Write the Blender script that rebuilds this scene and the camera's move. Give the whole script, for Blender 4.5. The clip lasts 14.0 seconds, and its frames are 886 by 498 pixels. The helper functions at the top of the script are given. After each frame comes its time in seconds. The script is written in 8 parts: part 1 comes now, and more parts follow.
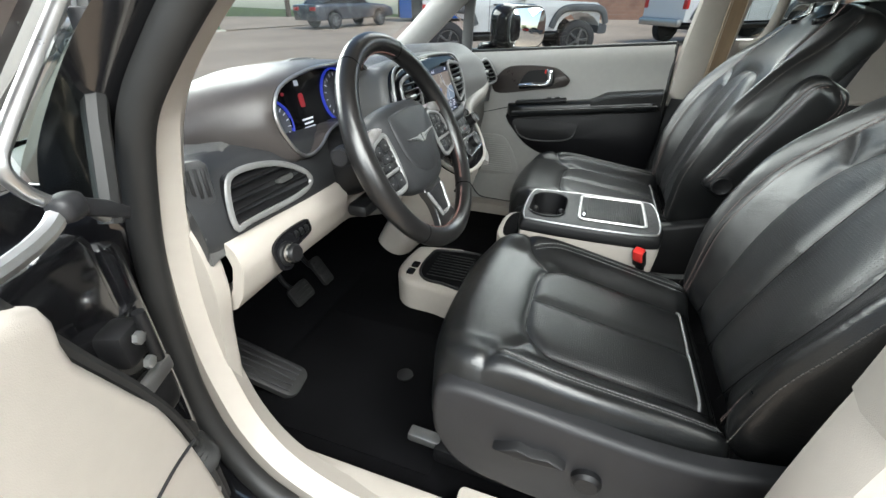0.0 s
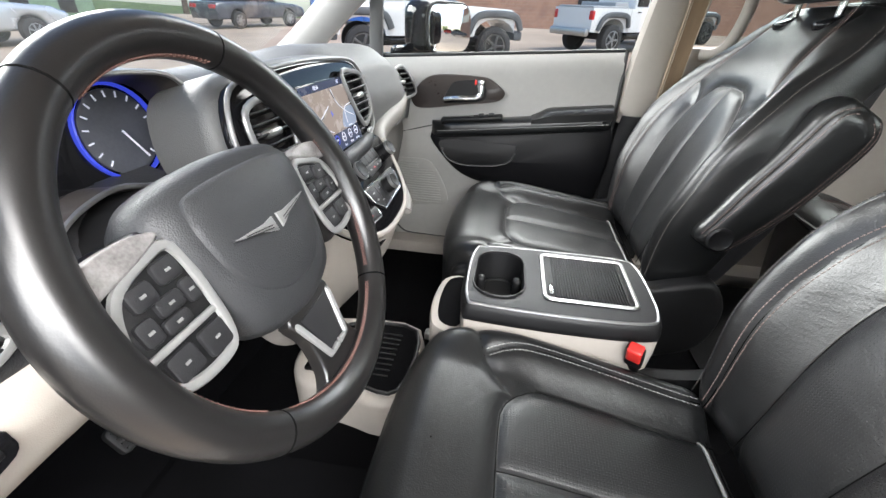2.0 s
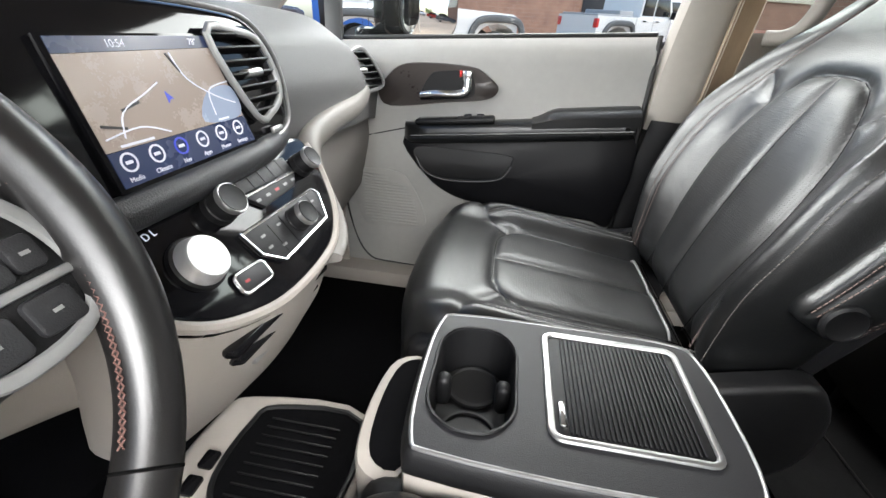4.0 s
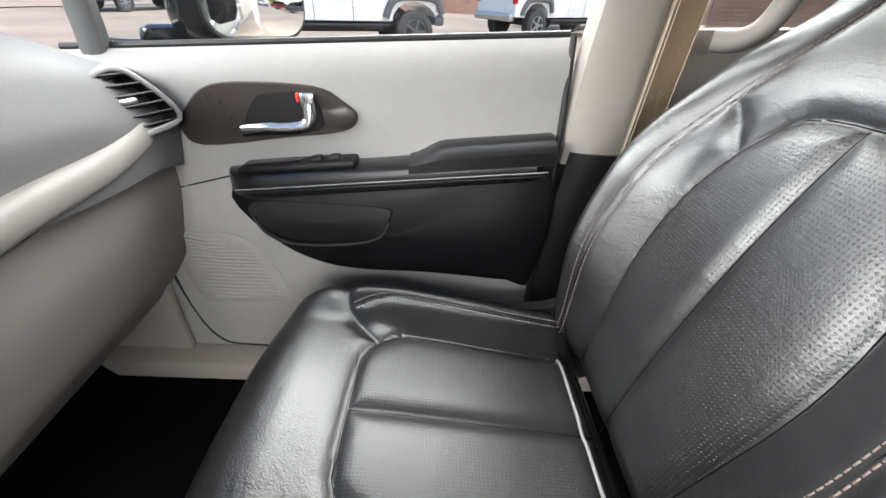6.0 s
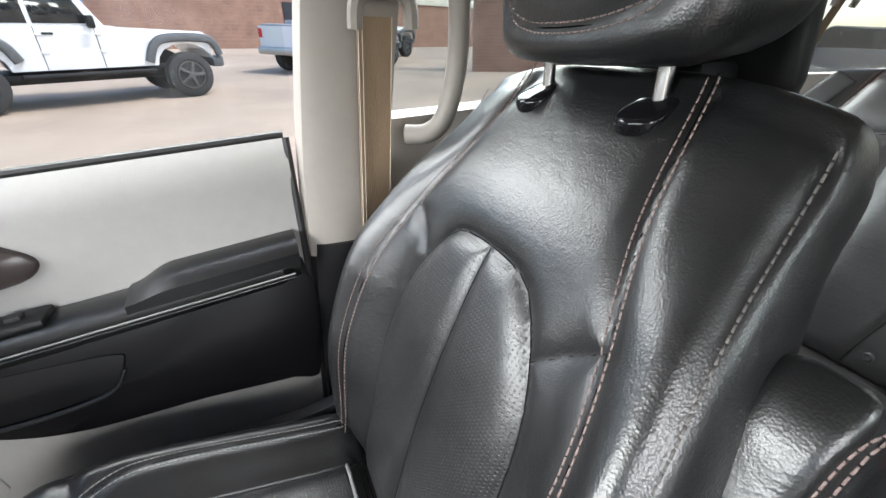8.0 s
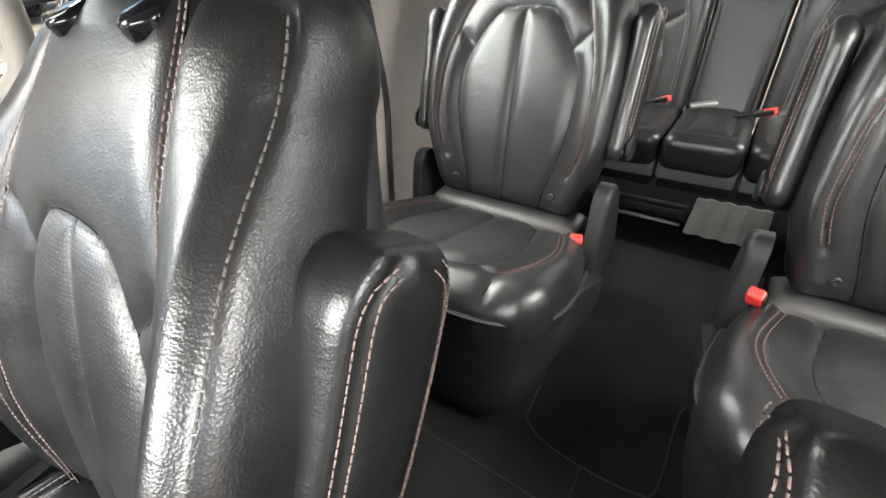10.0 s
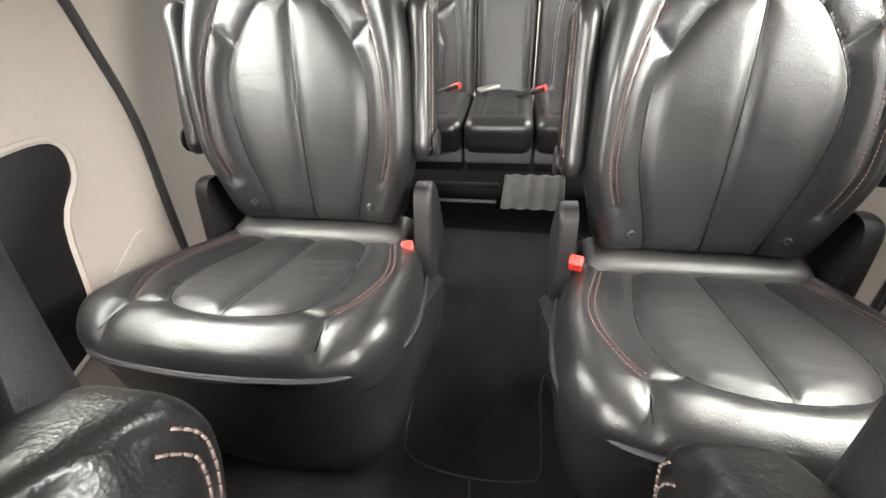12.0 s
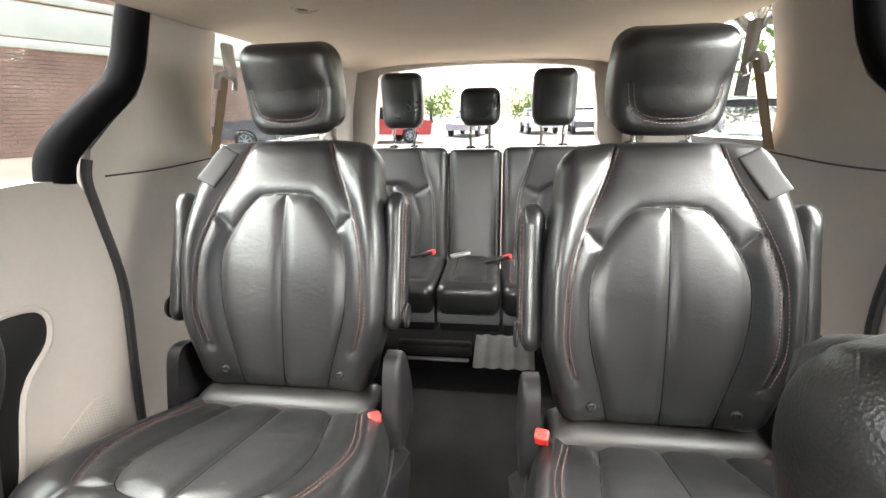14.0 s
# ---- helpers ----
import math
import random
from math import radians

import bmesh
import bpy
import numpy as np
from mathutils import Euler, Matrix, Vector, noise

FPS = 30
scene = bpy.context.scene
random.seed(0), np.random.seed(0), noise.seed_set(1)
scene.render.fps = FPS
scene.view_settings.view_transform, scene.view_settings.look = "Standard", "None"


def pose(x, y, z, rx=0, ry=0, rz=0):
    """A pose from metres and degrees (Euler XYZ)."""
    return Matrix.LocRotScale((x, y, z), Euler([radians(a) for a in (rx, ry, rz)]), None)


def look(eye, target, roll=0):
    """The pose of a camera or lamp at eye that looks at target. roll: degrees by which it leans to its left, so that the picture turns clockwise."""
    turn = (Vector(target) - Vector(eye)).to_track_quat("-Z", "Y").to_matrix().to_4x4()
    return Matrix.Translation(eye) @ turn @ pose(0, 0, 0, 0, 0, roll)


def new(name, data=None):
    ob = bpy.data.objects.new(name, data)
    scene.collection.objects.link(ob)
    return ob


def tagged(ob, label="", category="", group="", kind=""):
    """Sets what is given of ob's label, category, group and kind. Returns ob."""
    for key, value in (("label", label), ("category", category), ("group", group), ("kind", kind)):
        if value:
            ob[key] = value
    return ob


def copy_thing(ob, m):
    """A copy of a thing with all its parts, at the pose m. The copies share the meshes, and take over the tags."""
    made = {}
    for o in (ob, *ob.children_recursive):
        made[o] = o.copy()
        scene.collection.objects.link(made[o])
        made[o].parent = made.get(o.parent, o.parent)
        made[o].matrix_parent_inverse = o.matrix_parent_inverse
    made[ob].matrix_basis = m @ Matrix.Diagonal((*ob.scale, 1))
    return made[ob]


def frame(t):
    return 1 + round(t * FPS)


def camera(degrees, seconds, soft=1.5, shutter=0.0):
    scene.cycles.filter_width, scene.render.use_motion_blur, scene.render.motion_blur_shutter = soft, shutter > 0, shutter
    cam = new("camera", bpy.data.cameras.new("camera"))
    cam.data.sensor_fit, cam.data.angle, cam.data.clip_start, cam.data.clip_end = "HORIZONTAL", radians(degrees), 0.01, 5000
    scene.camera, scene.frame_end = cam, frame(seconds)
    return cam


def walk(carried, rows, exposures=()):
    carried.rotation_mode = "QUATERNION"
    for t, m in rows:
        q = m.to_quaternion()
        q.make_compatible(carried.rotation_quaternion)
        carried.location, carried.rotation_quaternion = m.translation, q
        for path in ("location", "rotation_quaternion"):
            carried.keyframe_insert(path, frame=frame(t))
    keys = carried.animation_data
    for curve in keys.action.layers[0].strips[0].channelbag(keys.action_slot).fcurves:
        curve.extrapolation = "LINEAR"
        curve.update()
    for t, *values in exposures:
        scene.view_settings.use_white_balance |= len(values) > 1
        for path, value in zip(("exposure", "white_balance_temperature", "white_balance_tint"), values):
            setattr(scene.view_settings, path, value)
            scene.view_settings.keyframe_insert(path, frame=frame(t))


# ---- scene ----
EXPO = 1.28
cam = camera(94.4, 14.0)
PATH = [
    (0, (-1.1472, 0.1600, 1.2615), (0.5782, 0.7590, 0.2241), 0.4),
    (0.5, (-1.0247, 0.1750, 1.2688), (0.7301, 0.6688, 0.2272), 0.3),
    (1, (-0.9140, 0.1842, 1.2688), (0.8598, 0.5743, 0.2146), 0.9),
    (1.5, (-0.8285, 0.2197, 1.2636), (0.9670, 0.5238, 0.2178), 1.9),
    (2, (-0.7434, 0.2457, 1.2352), (1.0777, 0.5057, 0.2220), 2.3),
    (2.2, (-0.7039, 0.2336, 1.2121), (1.1242, 0.4859, 0.2104), 2.5),
    (4.3, (-0.3428, 0.2233, 1.1575), (1.4919, 0.4827, 0.1705), 3.6),
    (4.5, (-0.3020, 0.2206, 1.1606), (1.5317, 0.4811, 0.1694), 3.6),
    (5, (-0.1952, 0.2090, 1.1543), (1.6374, 0.4170, 0.1495), 3.7),
    (5.5, (-0.0907, 0.1701, 1.1785), (1.7397, 0.2962, 0.1579), 3.0),
    (6, (0.0016, 0.1128, 1.2016), (1.8194, 0.0829, 0.1506), 2.7),
    (6.5, (0.0639, 0.0409, 1.2321), (1.8896, -0.1333, 0.2083), 1.5),
    (7, (0.0946, -0.0044, 1.2678), (1.9157, -0.3970, 0.2997), 1.6),
    (7.5, (0.0891, -0.0379, 1.3024), (1.8759, -0.6308, 0.3710), 0.7),
    (8, (0.0380, -0.0547, 1.3150), (1.7457, -0.8379, 0.3773), -0.2),
    (8.5, (-0.0184, -0.0724, 1.3119), (1.5765, -1.0213, 0.3291), -1.5),
    (9, (-0.0567, -0.1087, 1.3035), (1.3863, -1.2028, 0.2408), -3.1),
    (9.2, (-0.0626, -0.1263, 1.3003), (1.3099, -1.2754, 0.2020), -3.7),
    (11.3, (-0.0453, -0.2962, 1.2562), (0.4676, -1.7859, -0.1329), -6.0),
    (11.5, (-0.0381, -0.2997, 1.2562), (0.3935, -1.8260, -0.1204), -5.1),
    (12, (-0.0440, -0.3152, 1.2531), (0.2895, -1.9280, -0.0500), -4.1),
    (12.5, (-0.0651, -0.3185, 1.2730), (0.2346, -2.0403, 0.1085), -3.5),
    (13, (-0.0710, -0.3088, 1.2982), (0.2039, -2.1231, 0.2776), -2.6),
    (13.5, (-0.0687, -0.3026, 1.3129), (0.1965, -2.2038, 0.4603), -1.9),
    (14, (-0.0714, -0.2920, 1.3234), (0.1834, -2.2684, 0.6609), -1.3),
]
walk(cam, [(t, look(eye, target, roll)) for t, eye, target, roll in PATH],
     [(0.0, EXPO - 0.62, 6350, 4), (1.0, EXPO - 0.32, 6400, 9), (2.2, EXPO + 0.0, 6450, 10), (4.3, EXPO + 0.0, 6500, 10), (5.5, EXPO + 0.22, 6500, 12), (8.0, EXPO + 0.25, 6350, 11),
      (9.2, EXPO + 0.38, 6500, 11), (11.3, EXPO + 1.65, 7000, 13), (12.5, EXPO + 1.45, 7000, 13), (14.0, EXPO + 1.42, 6800, 12)])

# world and sun: a bright, thinly overcast day
world = bpy.data.worlds.new("sky")
scene.world = world
world.use_nodes = True
_nt = world.node_tree
_sky = _nt.nodes.new("ShaderNodeTexSky")
_sky.sky_type = "NISHITA"
_sky.sun_disc = False
_sky.sun_elevation = radians(52)
_sky.sun_rotation = radians(200)
_sky.air_density, _sky.dust_density, _sky.ozone_density = 1.0, 2.0, 2.0
_bg = _nt.nodes["Background"]
_bg.inputs["Strength"].default_value = 0.15
_nt.links.new(_sky.outputs["Color"], _bg.inputs["Color"])
_sun = new("sun", bpy.data.lights.new("sun", "SUN"))
_sun.data.energy, _sun.data.angle, _sun.data.color = 1.35, radians(12), (1.0, 0.98, 0.95)
_sun.matrix_world = look((0, 0, 20), (4.0, 7.5, 8.0))


# ---- materials ----
def material(name, color, rough=0.5, metal=0.0, vary=0.12, scale=6.0, bump=0.0, bscale=200.0, coat=0.0, spec=0.5, rvary=0.08,
             kind="noise", emit=None, estr=0.0, stretch=(1, 1, 1), stain=None):
    """Principled surface with two scales of colour and gloss variation and a fine relief."""
    m = bpy.data.materials.new(name)
    m.use_nodes = True
    nt = m.node_tree
    b = nt.nodes["Principled BSDF"]
    co = nt.nodes.new("ShaderNodeTexCoord")
    mp = nt.nodes.new("ShaderNodeMapping")
    mp.inputs["Scale"].default_value = stretch
    nt.links.new(co.outputs["Object"], mp.inputs["Vector"])
    n1 = nt.nodes.new("ShaderNodeTexNoise")
    n1.inputs["Scale"].default_value, n1.inputs["Detail"].default_value = scale, 5.0
    n2 = nt.nodes.new("ShaderNodeTexNoise")
    n2.inputs["Scale"].default_value, n2.inputs["Detail"].default_value = scale * 14, 3.0
    for n in (n1, n2):
        nt.links.new(mp.outputs["Vector"], n.inputs["Vector"])
    add = nt.nodes.new("ShaderNodeMath")
    add.operation = "MULTIPLY_ADD"
    add.inputs[1].default_value = 0.35
    nt.links.new(n2.outputs["Fac"], add.inputs[0])
    nt.links.new(n1.outputs["Fac"], add.inputs[2])
    ramp = nt.nodes.new("ShaderNodeValToRGB")
    c = Vector(color[:3])
    d = Vector(stain) if stain else c * (1 - 2.2 * vary)
    ramp.color_ramp.elements[0].position, ramp.color_ramp.elements[1].position = 0.42, 0.92
    ramp.color_ramp.elements[0].color = (*d, 1)
    ramp.color_ramp.elements[1].color = (*(c * (1 + vary)), 1)
    nt.links.new(add.outputs[0], ramp.inputs["Fac"])
    nt.links.new(ramp.outputs["Color"], b.inputs["Base Color"])
    rr = nt.nodes.new("ShaderNodeMapRange")
    rr.inputs["From Min"].default_value, rr.inputs["From Max"].default_value = 0.4, 0.95
    rr.inputs["To Min"].default_value, rr.inputs["To Max"].default_value = max(0.02, rough - rvary), min(1, rough + rvary)
    nt.links.new(add.outputs[0], rr.inputs["Value"])
    nt.links.new(rr.outputs["Result"], b.inputs["Roughness"])
    b.inputs["Metallic"].default_value = metal
    b.inputs["Coat Weight"].default_value = coat
    b.inputs["Coat Roughness"].default_value = 0.06
    b.inputs["Specular IOR Level"].default_value = spec
    if emit:
        b.inputs["Emission Color"].default_value = (*emit, 1)
        b.inputs["Emission Strength"].default_value = estr
    if bump:
        if kind == "pebble":
            t = nt.nodes.new("ShaderNodeTexVoronoi")
            t.inputs["Scale"].default_value = bscale
            out = t.outputs["Distance"]
        else:
            t = nt.nodes.new("ShaderNodeTexNoise")
            t.inputs["Scale"].default_value, t.inputs["Detail"].default_value = bscale, 4.0
            out = t.outputs["Fac"]
        nt.links.new(mp.outputs["Vector"], t.inputs["Vector"])
        mix = nt.nodes.new("ShaderNodeMath")
        mix.operation = "MULTIPLY_ADD"
        mix.inputs[1].default_value = 0.6
        nt.links.new(n1.outputs["Fac"], mix.inputs[0])
        nt.links.new(out, mix.inputs[2])
        bp = nt.nodes.new("ShaderNodeBump")
        bp.inputs["Strength"].default_value, bp.inputs["Distance"].default_value = bump, 0.002
        nt.links.new(mix.outputs[0], bp.inputs["Height"])
        nt.links.new(bp.outputs["Normal"], b.inputs["Normal"])
    return m


def perforated(name, base, pitch=0.0046):
    """Leather with rows of small punched holes, laid out over the panel's own flat measure."""
    m = base.copy()
    m.name = name
    nt = m.node_tree
    b = nt.nodes["Principled BSDF"]
    uv = nt.nodes.new("ShaderNodeUVMap")
    sc = nt.nodes.new("ShaderNodeVectorMath")
    sc.operation = "SCALE"
    sc.inputs["Scale"].default_value = 1.0 / pitch
    nt.links.new(uv.outputs["UV"], sc.inputs[0])
    v = nt.nodes.new("ShaderNodeTexVoronoi")
    v.voronoi_dimensions = "2D"
    v.inputs["Scale"].default_value, v.inputs["Randomness"].default_value = 1.0, 0.0
    nt.links.new(sc.outputs["Vector"], v.inputs["Vector"])
    r = nt.nodes.new("ShaderNodeMapRange")
    r.inputs["From Min"].default_value, r.inputs["From Max"].default_value = 0.15, 0.24
    nt.links.new(v.outputs["Distance"], r.inputs["Value"])
    old = b.inputs["Base Color"].links[0].from_socket
    mx = nt.nodes.new("ShaderNodeMix")
    mx.data_type = "RGBA"
    mx.inputs["A"].default_value = (0.004, 0.004, 0.004, 1)
    nt.links.new(r.outputs["Result"], mx.inputs["Factor"])
    nt.links.new(old, mx.inputs["B"])
    nt.links.new(mx.outputs["Result"], b.inputs["Base Color"])
    bp = nt.nodes.new("ShaderNodeBump")
    bp.inputs["Strength"].default_value, bp.inputs["Distance"].default_value = 0.5, 0.0007
    nt.links.new(r.outputs["Result"], bp.inputs["Height"])
    if b.inputs["Normal"].links:
        nt.links.new(b.inputs["Normal"].links[0].from_socket, bp.inputs["Normal"])
    nt.links.new(bp.outputs["Normal"], b.inputs["Normal"])
    return m


def clear_glass(name, tint=(1, 1, 1)):
    """A thin pane: mostly clear, with a little mirror-like gloss that grows towards grazing angles."""
    m = bpy.data.materials.new(name)
    m.use_nodes = True
    nt = m.node_tree
    out = nt.nodes["Material Output"]
    nt.nodes.remove(nt.nodes["Principled BSDF"])
    tr = nt.nodes.new("ShaderNodeBsdfTransparent")
    tr.inputs["Color"].default_value = (*tint, 1)
    gl = nt.nodes.new("ShaderNodeBsdfGlossy")
    gl.inputs["Roughness"].default_value = 0.02
    fr = nt.nodes.new("ShaderNodeLayerWeight")
    fr.inputs["Blend"].default_value = 0.5
    pw = nt.nodes.new("ShaderNodeMath")
    pw.operation = "POWER"
    pw.inputs[1].default_value = 4.0
    nt.links.new(fr.outputs["Facing"], pw.inputs[0])
    ml = nt.nodes.new("ShaderNodeMath")
    ml.operation = "MULTIPLY_ADD"
    ml.inputs[1].default_value, ml.inputs[2].default_value = 0.35, 0.02
    nt.links.new(pw.outputs[0], ml.inputs[0])
    mx = nt.nodes.new("ShaderNodeMixShader")
    nt.links.new(ml.outputs[0], mx.inputs["Fac"])
    nt.links.new(tr.outputs["BSDF"], mx.inputs[1])
    nt.links.new(gl.outputs["BSDF"], mx.inputs[2])
    nt.links.new(mx.outputs["Shader"], out.inputs["Surface"])
    return m


LEATHER = material("black_leather", (0.0095, 0.0100, 0.0103), 0.335, vary=0.2, scale=5, bump=0.12, bscale=520, kind="pebble", spec=0.62, rvary=0.07)
LEATHER_GRAIN = material("black_leather_grained", (0.0095, 0.0101, 0.0104), 0.32, vary=0.2, scale=5, bump=0.09, bscale=520, kind="pebble", spec=0.6, rvary=0.06)
LEATHER_SOFT = material("black_leather_matt", (0.0110, 0.0116, 0.0120), 0.37, vary=0.2, scale=5, bump=0.12, bscale=520, kind="pebble", spec=0.65, rvary=0.08)


def worn(m, scuffs=True):
    """Adds soft wrinkles and sparse pale scuff marks to a leather."""
    nt = m.node_tree
    b = nt.nodes["Principled BSDF"]
    co = nt.nodes.new("ShaderNodeTexCoord")
    mp = nt.nodes.new("ShaderNodeMapping")
    mp.inputs["Scale"].default_value = (0.6, 1.0, 1.3)
    nt.links.new(co.outputs["Object"], mp.inputs["Vector"])
    wr = nt.nodes.new("ShaderNodeTexNoise")
    wr.inputs["Scale"].default_value, wr.inputs["Detail"].default_value, wr.inputs["Distortion"].default_value = 13.0, 5.0, 0.8
    nt.links.new(mp.outputs["Vector"], wr.inputs["Vector"])
    bp = nt.nodes.new("ShaderNodeBump")
    bp.inputs["Strength"].default_value, bp.inputs["Distance"].default_value = 0.22, 0.006
    # fine creases over the broad wrinkles
    fold = nt.nodes.new("ShaderNodeTexNoise")
    fold.inputs["Scale"].default_value, fold.inputs["Detail"].default_value, fold.inputs["Distortion"].default_value = 42.0, 6.0, 1.6
    nt.links.new(mp.outputs["Vector"], fold.inputs["Vector"])
    both = nt.nodes.new("ShaderNodeMath")
    both.operation = "MULTIPLY_ADD"
    both.inputs[1].default_value = 0.30
    nt.links.new(fold.outputs["Fac"], both.inputs[0])
    nt.links.new(wr.outputs["Fac"], both.inputs[2])
    nt.links.new(both.outputs[0], bp.inputs["Height"])
    nt.links.new(b.inputs["Normal"].links[0].from_socket, bp.inputs["Normal"])
    nt.links.new(bp.outputs["Normal"], b.inputs["Normal"])
    if scuffs:
        where = nt.nodes.new("ShaderNodeTexNoise")
        where.inputs["Scale"].default_value = 5.0
        mark = nt.nodes.new("ShaderNodeTexNoise")
        mark.inputs["Scale"].default_value, mark.inputs["Detail"].default_value, mark.inputs["Distortion"].default_value = 48.0, 6.0, 2.5
        fac = []
        for n, lo, hi in ((where, 0.63, 0.70), (mark, 0.66, 0.72)):
            nt.links.new(mp.outputs["Vector"], n.inputs["Vector"])
            r = nt.nodes.new("ShaderNodeMapRange")
            r.inputs["From Min"].default_value, r.inputs["From Max"].default_value = lo, hi
            nt.links.new(n.outputs["Fac"], r.inputs["Value"])
            fac.append(r)
        mul = nt.nodes.new("ShaderNodeMath")
        mul.operation = "MULTIPLY"
        nt.links.new(fac[0].outputs["Result"], mul.inputs[0])
        nt.links.new(fac[1].outputs["Result"], mul.inputs[1])
        mx = nt.nodes.new("ShaderNodeMix")
        mx.data_type = "RGBA"
        nt.links.new(mul.outputs[0], mx.inputs["Factor"])
        nt.links.new(b.inputs["Base Color"].links[0].from_socket, mx.inputs["A"])
        mx.inputs["B"].default_value = (0.035, 0.036, 0.037, 1)
        nt.links.new(mx.outputs["Result"], b.inputs["Base Color"])


worn(LEATHER)
worn(LEATHER_GRAIN, False)
worn(LEATHER_SOFT)
SEAM = material("dark_seam", (0.003, 0.003, 0.003), 0.9, vary=0.1, spec=0.05)
LEATHER_PERF = perforated("black_leather_perforated", LEATHER_SOFT)
SLEEVE = material("grey_sleeve_vinyl", (0.028, 0.0275, 0.0265), 0.42, vary=0.12, scale=9, bump=0.1, bscale=500, kind="pebble", spec=0.55)
PIPING = material("grey_piping", (0.20, 0.20, 0.197), 0.4, vary=0.05)
THREAD = material("pale_thread", (0.145, 0.105, 0.094), 0.7, vary=0.1, scale=60)
THREAD_RED = material("red_brown_thread", (0.11, 0.055, 0.045), 0.7, vary=0.1, scale=60)
THREAD_DARK = material("dark_thread", (0.07, 0.065, 0.06), 0.7, vary=0.1, scale=60)
THREAD_GREY = material("grey_thread", (0.20, 0.20, 0.195), 0.7, vary=0.1, scale=60)
BLACK_PLASTIC = material("black_plastic", (0.006, 0.006, 0.0066), 0.48, vary=0.1, scale=12, bump=0.15, bscale=900, kind="pebble", spec=0.35)
DARK_PLASTIC = material("charcoal_plastic", (0.015, 0.015, 0.0165), 0.5, vary=0.1, scale=12, bump=0.15, bscale=900, kind="pebble", spec=0.4)
GLOSS_BLACK = material("gloss_black", (0.006, 0.006, 0.007), 0.08, vary=0.1, scale=8, rvary=0.03, spec=0.25)
BEIGE = material("beige_plastic", (0.355, 0.325, 0.290), 0.55, vary=0.04, scale=4, bump=0.12, bscale=900, kind="pebble", rvary=0.05)
GREY_PAD = material("grey_soft_pad", (0.30, 0.295, 0.28), 0.5, vary=0.05, scale=4, bump=0.2, bscale=700, kind="pebble", rvary=0.05)
DOOR_VINYL = material("black_door_vinyl", (0.0042, 0.0042, 0.0052), 0.5, vary=0.15, scale=6, bump=0.08, bscale=800, kind="pebble", spec=0.3)
DASH_TOP = material("grey_dash_pad", (0.095, 0.095, 0.094), 0.5, vary=0.06, scale=4, bump=0.25, bscale=600, kind="pebble")
DASH_DARK = material("dark_grey_dash", (0.024, 0.025, 0.027), 0.5, vary=0.08, scale=5, bump=0.2, bscale=600, kind="pebble")
BROWN_GLOSS = material("dark_brown_trim", (0.04, 0.033, 0.03), 0.32, vary=0.1, scale=10)
CHROME = material("satin_chrome", (0.55, 0.55, 0.55), 0.2, metal=1.0, vary=0.03, scale=20, rvary=0.05)
SATIN_SILVER = material("satin_silver_plastic", (0.24, 0.24, 0.238), 0.36, metal=0.35, vary=0.05, scale=20, rvary=0.05)
CHROME_DULL = material("dull_silver", (0.42, 0.42, 0.415), 0.34, metal=0.9, vary=0.04, scale=20)
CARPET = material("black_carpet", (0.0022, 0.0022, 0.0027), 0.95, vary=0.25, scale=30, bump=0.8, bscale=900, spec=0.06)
# one black mat in two tones: dark for the shaded front, lighter for the lit aisle
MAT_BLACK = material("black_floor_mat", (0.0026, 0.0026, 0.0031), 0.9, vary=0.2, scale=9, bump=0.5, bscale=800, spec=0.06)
MAT_AISLE_LIT = material("lit_black_floor_mat", (0.0135, 0.0135, 0.0137), 0.9, vary=0.25, scale=9, bump=0.6, bscale=700, spec=0.08)
HEADLINER = material("beige_headliner", (0.52, 0.465, 0.395), 0.9, vary=0.04, scale=5, bump=0.3, bscale=1200, spec=0.2)
BELT_EDGE = material("pale_belt_edge", (0.42, 0.36, 0.28), 0.7, vary=0.06, scale=60)
# the beige trim again, darkened in its colour for the backlit side of the pillar
PILLAR_SHADED = material("shaded_beige_plastic", (0.250, 0.230, 0.205), 0.6, vary=0.05, scale=4, bump=0.12, bscale=900, kind="pebble", rvary=0.05)
BELT = material("tan_belt_webbing", (0.27, 0.195, 0.125), 0.75, vary=0.08, scale=40, bump=0.5, bscale=700, stretch=(1, 1, 0.2), spec=0.25)
RUBBER = material("black_rubber", (0.012, 0.012, 0.012), 0.6, vary=0.15, scale=20)
BLACK_PAINT = material("black_car_paint", (0.006, 0.006, 0.007), 0.12, vary=0.1, scale=3, coat=1.0, rvary=0.04)
RED = material("red_plastic", (0.62, 0.03, 0.025), 0.4, vary=0.05, emit=(0.62, 0.03, 0.02), estr=0.0)
GREY_FABRIC = material("grey_carpeted_board", (0.20, 0.205, 0.20), 0.85, vary=0.12, scale=14, bump=0.5, bscale=700)
WHITE_PAINT = material("white_car_paint", (0.62, 0.625, 0.63), 0.22, vary=0.02, scale=2, coat=0.8)
SILVER_PAINT = material("silver_car_paint", (0.48, 0.50, 0.52), 0.25, metal=0.5, vary=0.03, scale=2, coat=0.8)
DARK_PAINT = material("dark_car_paint", (0.04, 0.045, 0.06), 0.25, vary=0.05, scale=2, coat=0.8)
RED_PAINT = material("red_car_paint", (0.4, 0.02, 0.02), 0.25, vary=0.05, scale=2, coat=0.8)
TYRE = material("tyre_rubber", (0.022, 0.022, 0.023), 0.8, vary=0.2, scale=12, bump=0.5, bscale=60)
FENDER = material("grey_fender_plastic", (0.075, 0.08, 0.085), 0.6, vary=0.1, scale=6, bump=0.3, bscale=400)
